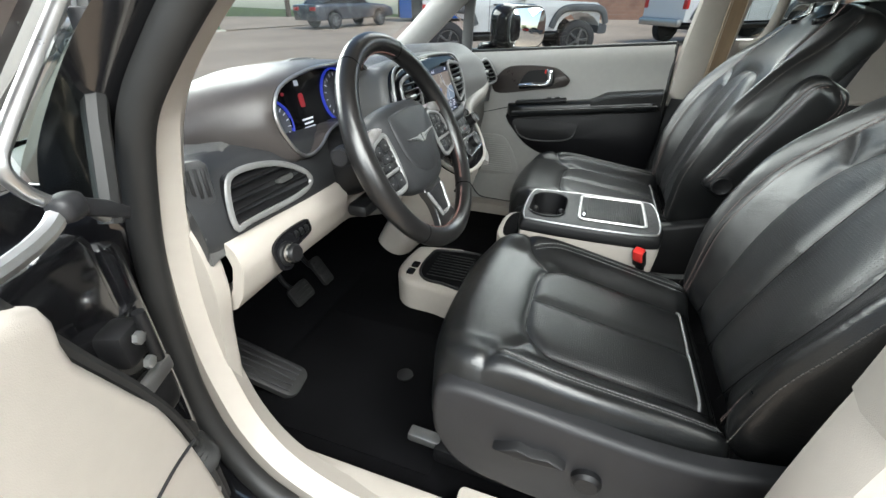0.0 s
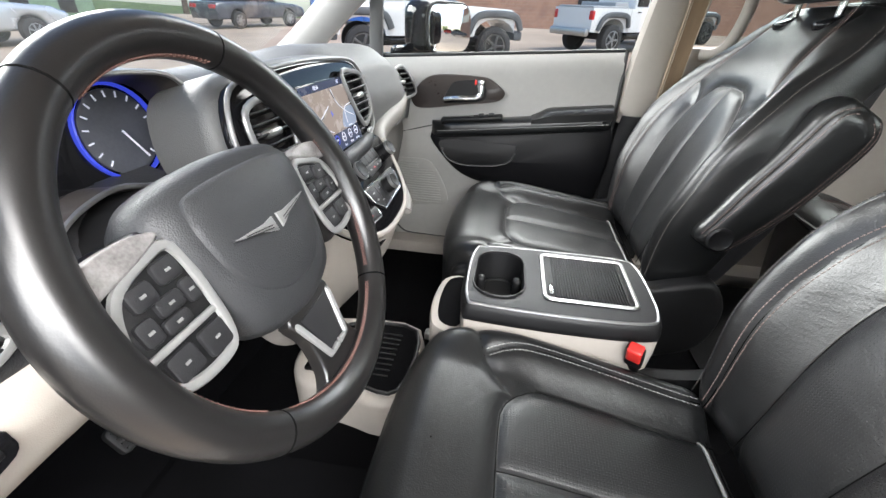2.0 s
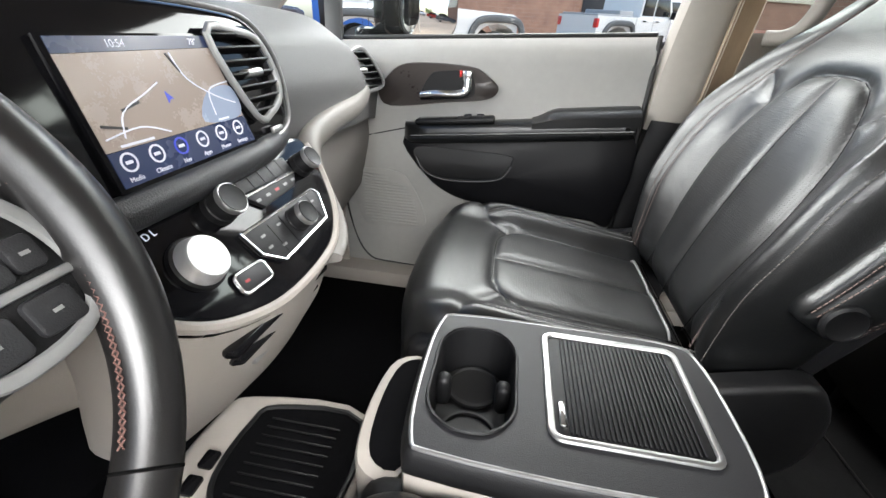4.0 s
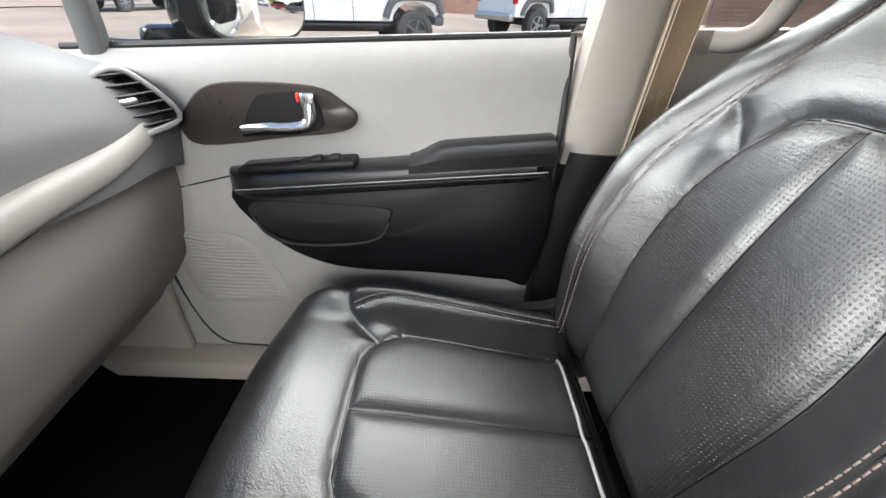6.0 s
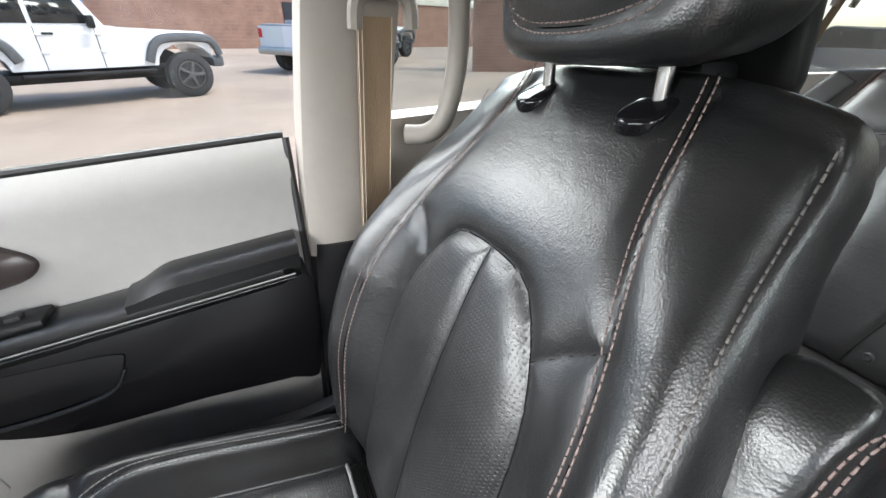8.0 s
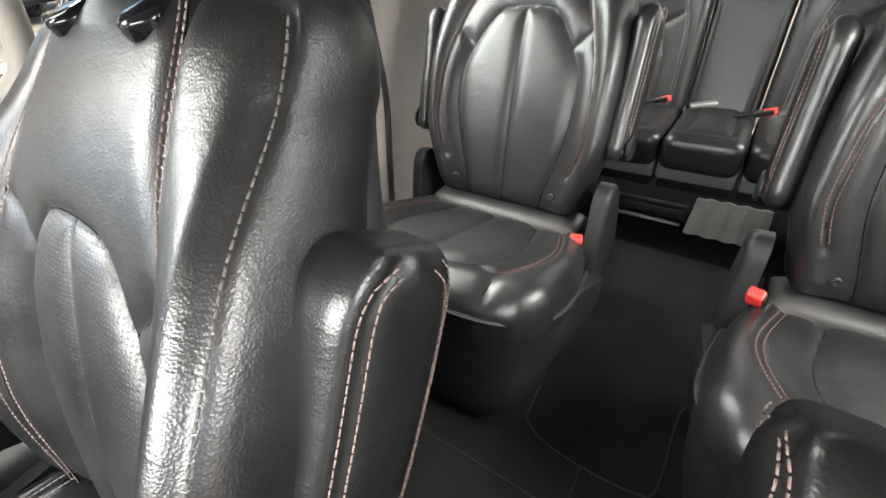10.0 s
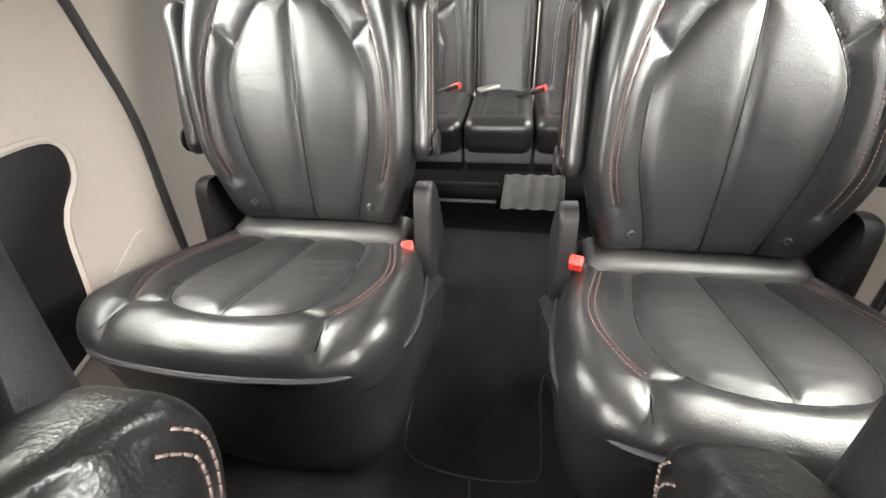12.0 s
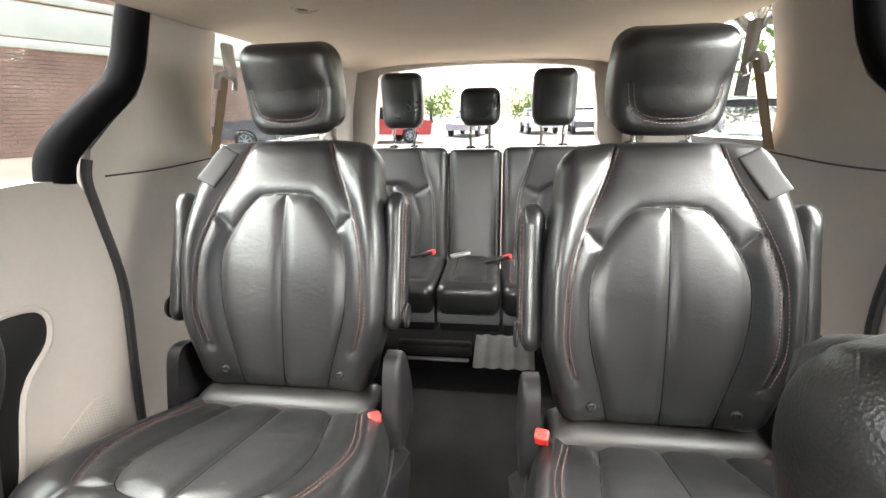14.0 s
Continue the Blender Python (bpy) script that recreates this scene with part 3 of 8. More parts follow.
for sx, nm in ((1, "right"), (-1, "left")):
    xf = xwall(sx)
    # sliding door panel below its window, from B pillar to the seal
    tagged(wall_sheet("wall_slide_door_" + nm, [(-0.27, 0.40), (-0.27, 1.19), (-0.60, 1.205), (-0.96, 1.215), (-1.05, 1.205), (-1.082, 1.12), (-1.094, 0.95), (-1.062, 0.75), (-1.01, 0.40)], xf, BEIGE, 0.09), "beige sliding door panel", "wall", kind="structure")
    # quarter panel
    tagged(wall_sheet("wall_quarter_" + nm, [(-1.01, 0.40), (-1.062, 0.75), (-1.094, 0.95), (-1.082, 1.12), (-1.075, 1.20), (-1.095, 1.265), (-1.16, 1.32), (-1.235, 1.375), (-1.275, 1.44), (-1.292, 1.50), (-1.32, 1.60), (-1.56, 1.60), (-1.525, 1.46), (-1.49, 1.31), (-1.505, 1.235), (-1.90, 1.225), (-2.38, 1.23), (-2.44, 1.30), (-2.42, 1.48), (-2.36, 1.57), (-2.75, 1.57), (-2.78, 0.40)], xf, BEIGE, 0.09), "beige rear quarter trim panel", "wall", kind="structure")
    # a dividing seam across the quarter trim
    part_line = tube_bm(curve_pts([(xf(-1.10, 1.205) - sx * 0.002, -1.115, 1.205), (xf(-1.3, 1.195) - sx * 0.002, -1.30, 1.20), (xf(-1.55, 1.22) - sx * 0.002, -1.56, 1.21)], 6), 0.0022, 6)
    tagged(part("trim", part_line, DARK_PLASTIC), "thin shut line in the quarter trim", "trim", kind="structure")
    # black rubber seal along the sliding door's rear edge
    seal = [(-1.005, 0.42), (-1.057, 0.75), (-1.088, 0.95), (-1.078, 1.12), (-1.068, 1.20), (-1.078, 1.245)]
    tagged(part("trim", tube_bm(curve_pts([(xf(y, z) - sx * 0.004, y, z) for y, z in seal], 6), 0.010, 8), RUBBER), "black rubber door seal", "trim", kind="structure")
    # dark window reveal in the sliding door
    rv = [(-1.025, 1.205), (-1.034, 1.245), (-1.062, 1.280), (-1.135, 1.338), (-1.208, 1.393), (-1.246, 1.452), (-1.264, 1.508), (-1.290, 1.60)]
    tagged(part("trim", tube_bm(curve_pts([(xf(y, z) + sx * 0.022, y, z) for y, z in rv], 6), 0.034, 10, flat=1.0), MAT_BLACK), "black window reveal of the sliding door", "trim", kind="structure")
    # panes
    for y0, y1, z0, z1, tag in ((-0.27, -1.36, 1.20, 1.60, "sliding door"), (-1.48, -2.46, 1.22, 1.60, "rear quarter")):
        g = sheet("window_2" if tag[0] == "s" else "window_3", lambda u, v, y0=y0, y1=y1, z0=z0, z1=z1: (xf(0, z0 + (z1 - z0) * v) + sx * 0.05, y0 + (y1 - y0) * u, z0 + (z1 - z0) * v), 6, 6, 0.004, TINTED)
        g.visible_shadow = False
        tagged(g, "lightly tinted glass of the " + tag, "window", kind="structure")
    # side sill
    tagged(part("trim", box_bm((0.11, 3.2, 0.07), (sx * 0.765, -0.6, 0.415), 0.02), BEIGE), "beige door sill plate", "trim", kind="structure")

# tailgate
gate = [(-0.80, 0.40), (0.80, 0.40), (0.80, 1.25), (0.70, 1.58), (-0.70, 1.58), (-0.80, 1.25)]
hole = smooth_outline([(-0.60, 1.12), (0, 1.10), (0.60, 1.12), (0.635, 1.20), (0.60, 1.46), (0.53, 1.545), (0, 1.575), (-0.53, 1.545), (-0.60, 1.46), (-0.635, 1.20)], 4)


def ring_panel(name, outer, inner, y, thick, mat, label):
    bm = bmesh.new()
    a = [bm.verts.new((x, y, z)) for x, z in outer]
    b = [bm.verts.new((x, y - 0.015, z)) for x, z in inner]
    ea = [bm.edges.new((a[i], a[(i + 1) % len(a)])) for i in range(len(a))]
    eb = [bm.edges.new((b[i], b[(i + 1) % len(b)])) for i in range(len(b))]
    bmesh.ops.triangle_fill(bm, use_beauty=True, edges=ea + eb)
    fs = bm.faces[:]
    r = bmesh.ops.extrude_face_region(bm, geom=fs)
    bmesh.ops.translate(bm, verts=[v for v in r["geom"] if isinstance(v, bmesh.types.BMVert)], vec=(0, -thick, 0))
    return tagged(part(name, bm, mat), label, "wall", kind="structure")


ring_panel("wall_tailgate", gate, hole, -2.74, 0.08, BEIGE, "beige tailgate trim round the rear window")
rw = sheet("window_4", lambda u, v: (-0.64 + 1.28 * u, -2.81, 1.08 + 0.50 * v), 2, 2, 0.004, GLASS)
rw.visible_shadow = False
tagged(rw, "clear rear window", "window", kind="structure")
for sx in (1, -1):
    pillar("trim_d_pillar_" + ("right" if sx > 0 else "left"), [(sx * 0.80, -2.60, 1.18), (sx * 0.785, -2.60, 1.35), (sx * 0.74, -2.58, 1.55)], (0.28, 0.32), 0.10, BEIGE, "beige padded rear pillar trim")


# ---- seats ----
def fine(line, step=0.012):
    """A smooth, evenly sampled line through flat control points."""
    pts = curve_pts([(x, y, 0) for x, y in line], 14)
    out, run = [pts[0]], 0.0
    for a, b in zip(pts, pts[1:]):
        run += (b - a).length
        if run >= step:
            out.append(b)
            run = 0.0
    if (out[-1] - pts[-1]).length > 1e-4:
        out.append(pts[-1])
    return [(p.x, p.y) for p in out]


def mirrored(lines):
    return lines + [[(-x, y) for x, y in l] for l in lines]


def stitches(surface, lines, mat, parent, offsets=(-0.0055, 0.0055), length=0.0056, pitch=0.0072, r=0.00075, lift=0.0004):
    """Rows of short thread dashes beside each seam, lying on the surface."""
    aa, bb, nn = [], [], []
    for line in lines:
        fl = np.array(fine(line, 0.003))
        d = np.gradient(fl, axis=0)
        d /= np.linalg.norm(d, axis=1, keepdims=True) + 1e-9
        for off in offsets:
            p3, n3 = surface(fl + np.column_stack([-d[:, 1], d[:, 0]]) * off)
            run = np.concatenate([[0], np.cumsum(np.linalg.norm(np.diff(p3, axis=0), axis=1))])
            at = np.arange(pitch, run[-1] - pitch, pitch)
            mid = lambda q: np.column_stack([np.interp(q, run, p3[:, k]) for k in range(3)])
            aa.append(mid(at - length / 2))
            bb.append(mid(at + length / 2))
            nn.append(np.column_stack([np.interp(at, run, n3[:, k]) for k in range(3)]))
    a, b, na = np.concatenate(aa), np.concatenate(bb), np.concatenate(nn)
    verts, faces = [], []
    for p, q, n in zip(a, b, na):
        d = q - p
        s = np.cross(d, n)
        s = s / (np.linalg.norm(s) + 1e-9) * r
        up = n * r
        base = len(verts)
        verts += [p + s, p + up + n * lift, p - s, q + s, q + up + n * lift, q - s]
        faces += [(base, base + 1, base + 4, base + 3), (base + 1, base + 2, base + 5, base + 4), (base, base + 2, base + 1), (base + 3, base + 4, base + 5)]
    ob = link_mesh("stitching", verts, faces, mat, parent)
    return tagged(ob, kind="stuff")


def upholstery(name, parent, half, r, n, shape, grooves, insert, mats, place, up_axis=2, depth=0.0048, width=0.0062, puff=0.004):
    """A padded block whose main face carries seams sunk into it and a separate inset panel.
    shape(p, face) bends the block; the main face is +z of the block; place moves it into the seat."""
    p, nr, faces = rbox(half, r, n)
    rot = np.array(place.to_3x3())
    off = np.array(place.translation)
    # draw the lattice onto the seams, so that each seam is a clean crease
    cell = min(2 * half[0] / n[0], 2 * half[1] / n[1])
    lines = [insert + insert[:1]] if insert else []
    best = np.full(len(p), 1e9)
    to = p[:, :2].copy()
    for line in lines:
        for (ax, ay), (bx, by) in zip(line, line[1:]):
            dx, dy = bx - ax, by - ay
            t = np.clip(((p[:, 0] - ax) * dx + (p[:, 1] - ay) * dy) / (dx * dx + dy * dy + 1e-12), 0, 1)
            qx, qy = ax + t * dx, ay + t * dy
            far = np.hypot(p[:, 0] - qx, p[:, 1] - qy)
            near = far < best
            best[near] = far[near]
            to[near, 0], to[near, 1] = qx[near], qy[near]
    near = (best < 0.5 * cell) & (nr[:, 2] > 0.95)
    p[near, :2] = to[near]

    def press(p, nr):
        top = smoothstep(0.35, 0.8, nr[:, 2])
        q = p.copy()
        if insert:
            poly = insert
            din = seg_distance(p[:, 0], p[:, 1], poly + poly[:1])
            isin = inside(p[:, 0], p[:, 1], poly)
            q[:, 2] += top * np.where(isin, puff * (1 - np.exp(-din / 0.02)), 0)
        d = np.full(len(p), 1e9)
        for line in grooves:
            d = np.minimum(d, seg_distance(p[:, 0], p[:, 1], line))
        q[:, 2] -= top * (depth * np.exp(-d / width) + 0.0036 * np.exp(-(d / 0.016) ** 2))
        return shape(q, top)

    def surface(xy):
        """Places and outward directions on the main face."""
        xy = np.asarray(xy, float)
        rx, ry, rz = (r, r, r) if np.isscalar(r) else r
        over = np.clip((np.abs(xy[:, 0]) - (half[0] - rx)) / rx, 0, 0.98)
        slope = np.sqrt(1 - over ** 2)
        base = np.column_stack([xy, half[2] - rz + rz * slope])
        up = np.column_stack([over * np.sign(xy[:, 0]), 0 * over, slope])
        e = 1e-3
        a = press(base, up)
        b = press(base + np.column_stack([np.full(len(xy), e), 0 * over, -e * rz / rx * over * np.sign(xy[:, 0]) / slope]), up)
        c = press(base + [0, e, 0], up)
        nn = np.cross(b - a, c - a)
        nn /= np.linalg.norm(nn, axis=1, keepdims=True)
        return a @ rot.T + off, nn @ rot.T
    if insert:
        # quads that a panel edge crosses from corner to corner are cut along it
        on = (seg_distance(p[:, 0], p[:, 1], insert + insert[:1]) < 1e-6) & (nr[:, 2] > 0.95)
        cut = []
        for f in faces:
            if on[f[0]] and on[f[2]] and not (on[f[1]] and on[f[3]]):
                cut += [(f[0], f[1], f[2]), (f[0], f[2], f[3])]
            elif on[f[1]] and on[f[3]] and not (on[f[0]] and on[f[2]]):
                cut += [(f[0], f[1], f[3]), (f[1], f[2], f[3])]
            else:
                cut.append(f)
        faces = cut
    q = press(p, nr) @ rot.T + off
    uv = p[:, :2]
    # one set of vertex normals over panel and surround, so that no edge shows where they meet
    vn = np.zeros_like(q)
    tri = np.array([(f[0], f[i], f[i + 1]) for f in faces for i in range(1, len(f) - 1)])
    fn = np.cross(q[tri[:, 1]] - q[tri[:, 0]], q[tri[:, 2]] - q[tri[:, 0]])
    for k in range(3):
        np.add.at(vn, tri[:, k], fn)
    vn /= np.linalg.norm(vn, axis=1, keepdims=True) + 1e-12
    cx = np.array([p[list(f)].mean(0) for f in faces])
    nz = np.array([nr[list(f), 2].mean() for f in faces])
    sel = inside(cx[:, 0], cx[:, 1], insert) & (nz > 0.6) if insert else np.zeros(len(faces), bool)
    main = link_mesh(name, q, [f for f, s in zip(faces, sel) if not s], mats[0], parent, uv=uv, normals=vn)
    if insert and sel.any():
        used = sorted({v for f, s in zip(faces, sel) if s for v in f})
        remap = {v: i for i, v in enumerate(used)}
        link_mesh("insert", q[used], [tuple(remap[v] for v in f) for f, s in zip(faces, sel) if s], mats[1], main, "perforated black leather panel" if mats[1] is LEATHER_PERF else "", uv=uv[used], normals=vn[used])
    # the sewn crease itself: a thin dark line down in each seam
    sv, sf = [], []
    for line in grooves:
        long_line = []
        for (ax, ay), (bx, by) in zip(line, line[1:]):
            k = max(1, int(math.hypot(bx - ax, by - ay) / 0.008))
            long_line += [(ax + (bx - ax) * i / k, ay + (by - ay) * i / k) for i in range(k)]
        long_line.append(line[-1])
        rim_x = half[0] - 0.7 * (r if np.isscalar(r) else r[0])
        if max(abs(x) for x, y in long_line) > rim_x or max(abs(y) for x, y in long_line) > half[1] - 0.004:
            long_line = [(x, y) for x, y in long_line if abs(x) <= rim_x and abs(y) <= half[1] - 0.012]
        if len(long_line) < 3:
            continue
        c, nn = surface(np.array(long_line))
        d = np.gradient(c, axis=0)
        w = np.cross(d, nn)
        w = w / (np.linalg.norm(w, axis=1, keepdims=True) + 1e-9) * 0.0011
        b0 = len(sv)
        for a0, w0, n0 in zip(c, w, nn):
            sv += [a0 + w0 - n0 * 0.0003, a0 + n0 * 0.0010, a0 - w0 - n0 * 0.0003]
        for i in range(len(c) - 1):
            q0 = b0 + 3 * i
            sf += [(q0, q0 + 3, q0 + 4, q0 + 1), (q0 + 1, q0 + 4, q0 + 5, q0 + 2)]
    if sv:
        tagged(link_mesh("seam", sv, sf, SEAM, main), kind="stuff")
    return main, surface


def headrest(parent, at, w, h, d, tilt=-8, post=0.066, plen=0.10, stitched=True, seam=True):
    """A padded headrest on two chrome posts."""
    m = pose(*at, tilt, 0, 0) @ pose(0, 0, 0, 90, 0, 0)

    def shape(q, top):
        q = q.copy()
        v = q[:, 1] / (h / 2)
        q[:, 0] *= 1 - 0.10 * np.clip(-v, 0, 1) ** 2 - 0.05 * np.clip(v, 0, 1) ** 2
        q[:, 2] -= 0.10 * q[:, 0] ** 2 / (w / 2) * 2
        q[:, 2] += 0.012 * np.clip(-v, 0, 1)
        return q
    line = [(-w * 0.38, h * 0.05), (-w * 0.33, -h * 0.22), (-w * 0.2, -h * 0.30), (0, -h * 0.32), (w * 0.2, -h * 0.30), (w * 0.33, -h * 0.22), (w * 0.38, h * 0.05)]
    lines = [fine(line)] if seam else []
    # the block's main face looks forward, so its z is the seat's forward
    cush, surf = upholstery("headrest", parent, (w / 2, h / 2, d / 2), min(0.035, d * 0.42), (26, 22, 10), shape, lines, None, (LEATHER,), m @ pose(0, 0, 0, 0, 180, 0), depth=0.004)
    if seam and stitched:
        stitches(surf, lines, THREAD, cush, offsets=(-0.004, 0.004))
    for sx in (-1, 1):
        base = Vector(at) + Vector((sx * post, 0.0, -h / 2 - plen))
        top = Vector(at) + Vector((sx * post, 0.0, -h / 2 + 0.02))
        part("post", tube_bm([base, top], 0.0065, 12), CHROME, parent, "chrome headrest post")
        part("post_collar", plate_bm(rounded(0.044, 0.056, 0.0205), 0.013, 0.006, 3, m=pose(base.x, base.y + 0.008, base.z - 0.002, -22, 0, 0)), GLOSS_BLACK, parent)
    return cush


def arm_pad(parent, pivot, length, wide, thick, angle, side, name="armrest", line=True):
    """A folding armrest: its side panel is bounded by two stitched seams; side is the way that panel looks."""
    m = pose(*pivot, angle, 0, 0)

    def shape(q, top):
        q = q.copy()
        v = (q[:, 1] + length / 2) / length
        q[:, 0] *= 0.74 + 0.26 * smoothstep(0.0, 0.45, v) - 0.16 * smoothstep(0.84, 1.0, v)
        q[:, 2] *= 0.9 + 0.1 * smoothstep(0, 0.3, v)
        q[:, 0] -= side * 0.014 * np.sin(v * 2.6)
        return q
    e = thick / 2
    seams = [fine([(s * (e - 0.020), -length * 0.46), (s * (e - 0.017), 0), (s * (e - 0.017), length * 0.36), (s * (e - 0.024), length * 0.435), (s * (e - 0.045), length * 0.475)]) for s in (-1, 1)]
    pad, surf = upholstery(name, parent, (e, length / 2, wide / 2), (0.030, 0.032, 0.024), (26, 60, 12), shape, seams, None, (LEATHER_GRAIN,), m @ pose(0, length / 2 - 0.03, 0, 0, side * 90, 0), depth=0.0025, width=0.004)
    if line:
        stitches(surf, seams, THREAD, pad, offsets=(-0.005, 0.005))
    cap = lathe_bm([(0.026, 0), (0.026, 0.004), (0.022, 0.007), (0.019, 0.005), (0.0, 0.005)], 24, pose(pivot[0] + side * wide * 0.46, pivot[1], pivot[2], 0, side * 90, 0))
    part("pivot_cap", cap, BLACK_PLASTIC, pad)
    return pad


BACK_N = (120, 134, 12)


def front_seat(name, label, side, recline=19.5, shift=(0.0, 0.0)):
    """A front seat: side is +1 where its inner side (towards the car's middle) lies at +x."""
    root = thing(name, label, "car seat", group="front seats")
    # cushion
    L, W = 0.53, 0.262

    def cshape(q, top):
        q = q.copy()
        y = q[:, 1] + 0.5 * L
        v = np.clip(y / L, 0, 1.05)
        ax = np.abs(q[:, 0]) / W
        q[:, 0] *= 0.95 + 0.06 * smoothstep(0.1, 0.6, v)
        q[:, 1] -= 0.045 * ax ** 3 * smoothstep(0.55, 1.0, v)
        z = q[:, 2]
        lift = 0.070 * v - 0.022 * smoothstep(0.82, 1.05, v)
        bol = 0.034 * smoothstep(0.60, 0.86, ax) * (1 - 0.65 * smoothstep(0.6, 0.95, v)) - 0.006 * smoothstep(0.9, 1.0, ax)
        q[:, 2] = z + lift * smoothstep(-0.09, 0.03, z) + bol * top
        return q
    ins = [(-0.150, -L / 2 + 0.02), (-0.153, 0.010), (-0.147, 0.050), (-0.115, 0.087), (-0.075, 0.098), (0.075, 0.098), (0.115, 0.087), (0.147, 0.050), (0.153, 0.010), (0.150, -L / 2 + 0.02)]
    ins = fine(ins, 0.022)
    bol = mirrored([[(0.212, -L / 2 + 0.03), (0.215, -0.08), (0.214, 0.05), (0.206, 0.10), (0.190, 0.138)]])
    diag = mirrored([[(0.128, 0.078), (0.185, 0.135), (0.258, 0.180)]])
    gro = [ins + ins[:1], [(0, -L / 2 + 0.02), (0, 0.098)]] + [fine(l) for l in bol] + diag + [[(-0.16, -L / 2 + 0.028), (0.16, -L / 2 + 0.028)]]
    cush, csurf = upholstery("cushion", root, (W, L / 2, 0.085), (0.045, 0.06, 0.05), (100, 100, 14), cshape, gro, ins, (LEATHER, LEATHER_PERF), pose(0, 0.5 * L - 0.035, -0.083))
    stitches(csurf, [l for l in bol], THREAD_GREY, cush)
    pip, _ = csurf(np.array([(x, -L / 2 + 0.045) for x in np.linspace(-0.15, 0.15, 24)]))
    part("piping", tube_bm([Vector(p) + Vector((0, 0, 0.003)) for p in pip], 0.0028, 8), PIPING, cush, "pale grey piping cord")
    edge = [(-W + 0.004, -0.22), (-W + 0.004, 0.10), (-W + 0.03, 0.21), (-0.15, L / 2 - 0.012), (0, L / 2 - 0.006), (0.15, L / 2 - 0.012), (W - 0.03, 0.21), (W - 0.004, 0.10), (W - 0.004, -0.22)]
    pe = []
    for x, y in fine(edge):
        v = (y + L / 2) / L
        pe.append((x * 1.005 * (0.95 + 0.06 * float(smoothstep(0.1, 0.6, np.array(v)))), y + 0.5 * L - 0.035 - 0.045 * (abs(x) / W) ** 3 * float(smoothstep(0.55, 1.0, np.array(v))), -0.060 + 0.080 * v))
    part("welt", tube_bm(pe, 0.003, 6), LEATHER, cush)

    # backrest, built lying on its back and then raised
    H, BW = 0.66, 0.265
    m2 = pose(0, -0.06 + shift[0], -0.02 + shift[1]) @ pose(0, 0, 0, 90 - recline, 0, 180) @ pose(0, H / 2, 0)

    def bshape(q, top):
        q = q.copy()
        v = np.clip((q[:, 1] + H / 2) / H, -0.05, 1.05)
        ax = np.abs(q[:, 0]) / BW
        k = 0.90 + 0.10 * smoothstep(0.05, 0.4, v) - 0.19 * smoothstep(0.50, 0.92, v)
        q[:, 0] *= k
        q[:, 1] -= 0.030 * ax ** 3 * smoothstep(0.7, 1.0, v)
        z = q[:, 2]
        wing = 0.058 * smoothstep(0.55, 0.97, ax) * (1 - 1.05 * smoothstep(0.45, 0.90, v)) * (0.45 + 0.55 * smoothstep(0.0, 0.3, v))
        lumbar = 0.020 * np.sin(np.clip(v, 0, 1) * math.pi * 1.25)
        q[:, 2] = z + wing * smoothstep(-0.05, 0.05, z) + lumbar - 0.02 * smoothstep(0.7, 1.0, v) - 0.012 * top * smoothstep(0.72, 1.0, v)
        return q
    o = -H / 2
    shield = [(-0.132, o + 0.012), (-0.142, o + 0.20), (-0.140, o + 0.30), (-0.122, o + 0.375), (-0.085, o + 0.435), (-0.045, o + 0.452), (0.045, o + 0.452), (0.085, o + 0.435), (0.122, o + 0.375), (0.140, o + 0.30), (0.142, o + 0.20), (0.132, o + 0.012)]
    shield = fine(shield, 0.022)
    short = mirrored([[(0.112, o + 0.392), (0.148, o + 0.422), (0.184, o + 0.446)]])
    longs = mirrored([[(0.137, o + 0.655), (0.144, o + 0.615), (0.160, o + 0.54), (0.184, o + 0.45), (0.203, o + 0.34), (0.212, o + 0.20), (0.210, o + 0.02)]])
    rim = mirrored([[(0.248, o + 0.02), (0.250, o + 0.20), (0.250, o + 0.40), (0.250, o + 0.56), (0.244, o + 0.645)]])
    bgro = [shield, [(0, o + 0.01), (0, o + 0.452)]] + short + [fine(l) for l in longs + rim]
    back, bsurf = upholstery("backrest", root, (BW, H / 2, 0.06), (0.032, 0.075, 0.055), BACK_N, bshape, bgro, shield, (LEATHER, LEATHER_PERF), m2)
    stitches(bsurf, longs, THREAD, back)
    stitches(bsurf, rim, THREAD_DARK, back, offsets=(-0.004,), r=0.0009)
    # hard shell behind

    def sshape(p):
        v = (p[:, 1] + H / 2) / H
        p[:, 0] *= 0.90 + 0.10 * smoothstep(0.05, 0.4, v) - 0.19 * smoothstep(0.50, 0.92, v)
        return p
    sp, sn, sf = rbox((BW * 0.93, H / 2 * 0.96, 0.03), 0.025, (20, 24, 4))
    sp = sshape(sp) + [0, -0.005, -0.055]
    link_mesh("back_panel", sp @ np.array(m2.to_3x3()).T + np.array(m2.translation), sf, DARK_PLASTIC, root)
    along = Vector((0, -math.sin(radians(recline)), math.cos(radians(recline))))
    ahead = Vector((0, along.z, -along.y))
    foot = Vector((0, -0.06 + shift[0], -0.02 + shift[1])) + along * 0.622 + ahead * 0.0185
    headrest(root, (0, foot.y - 0.012, foot.z + 0.122), 0.285, 0.185, 0.12, post=0.0735, plen=0.042)
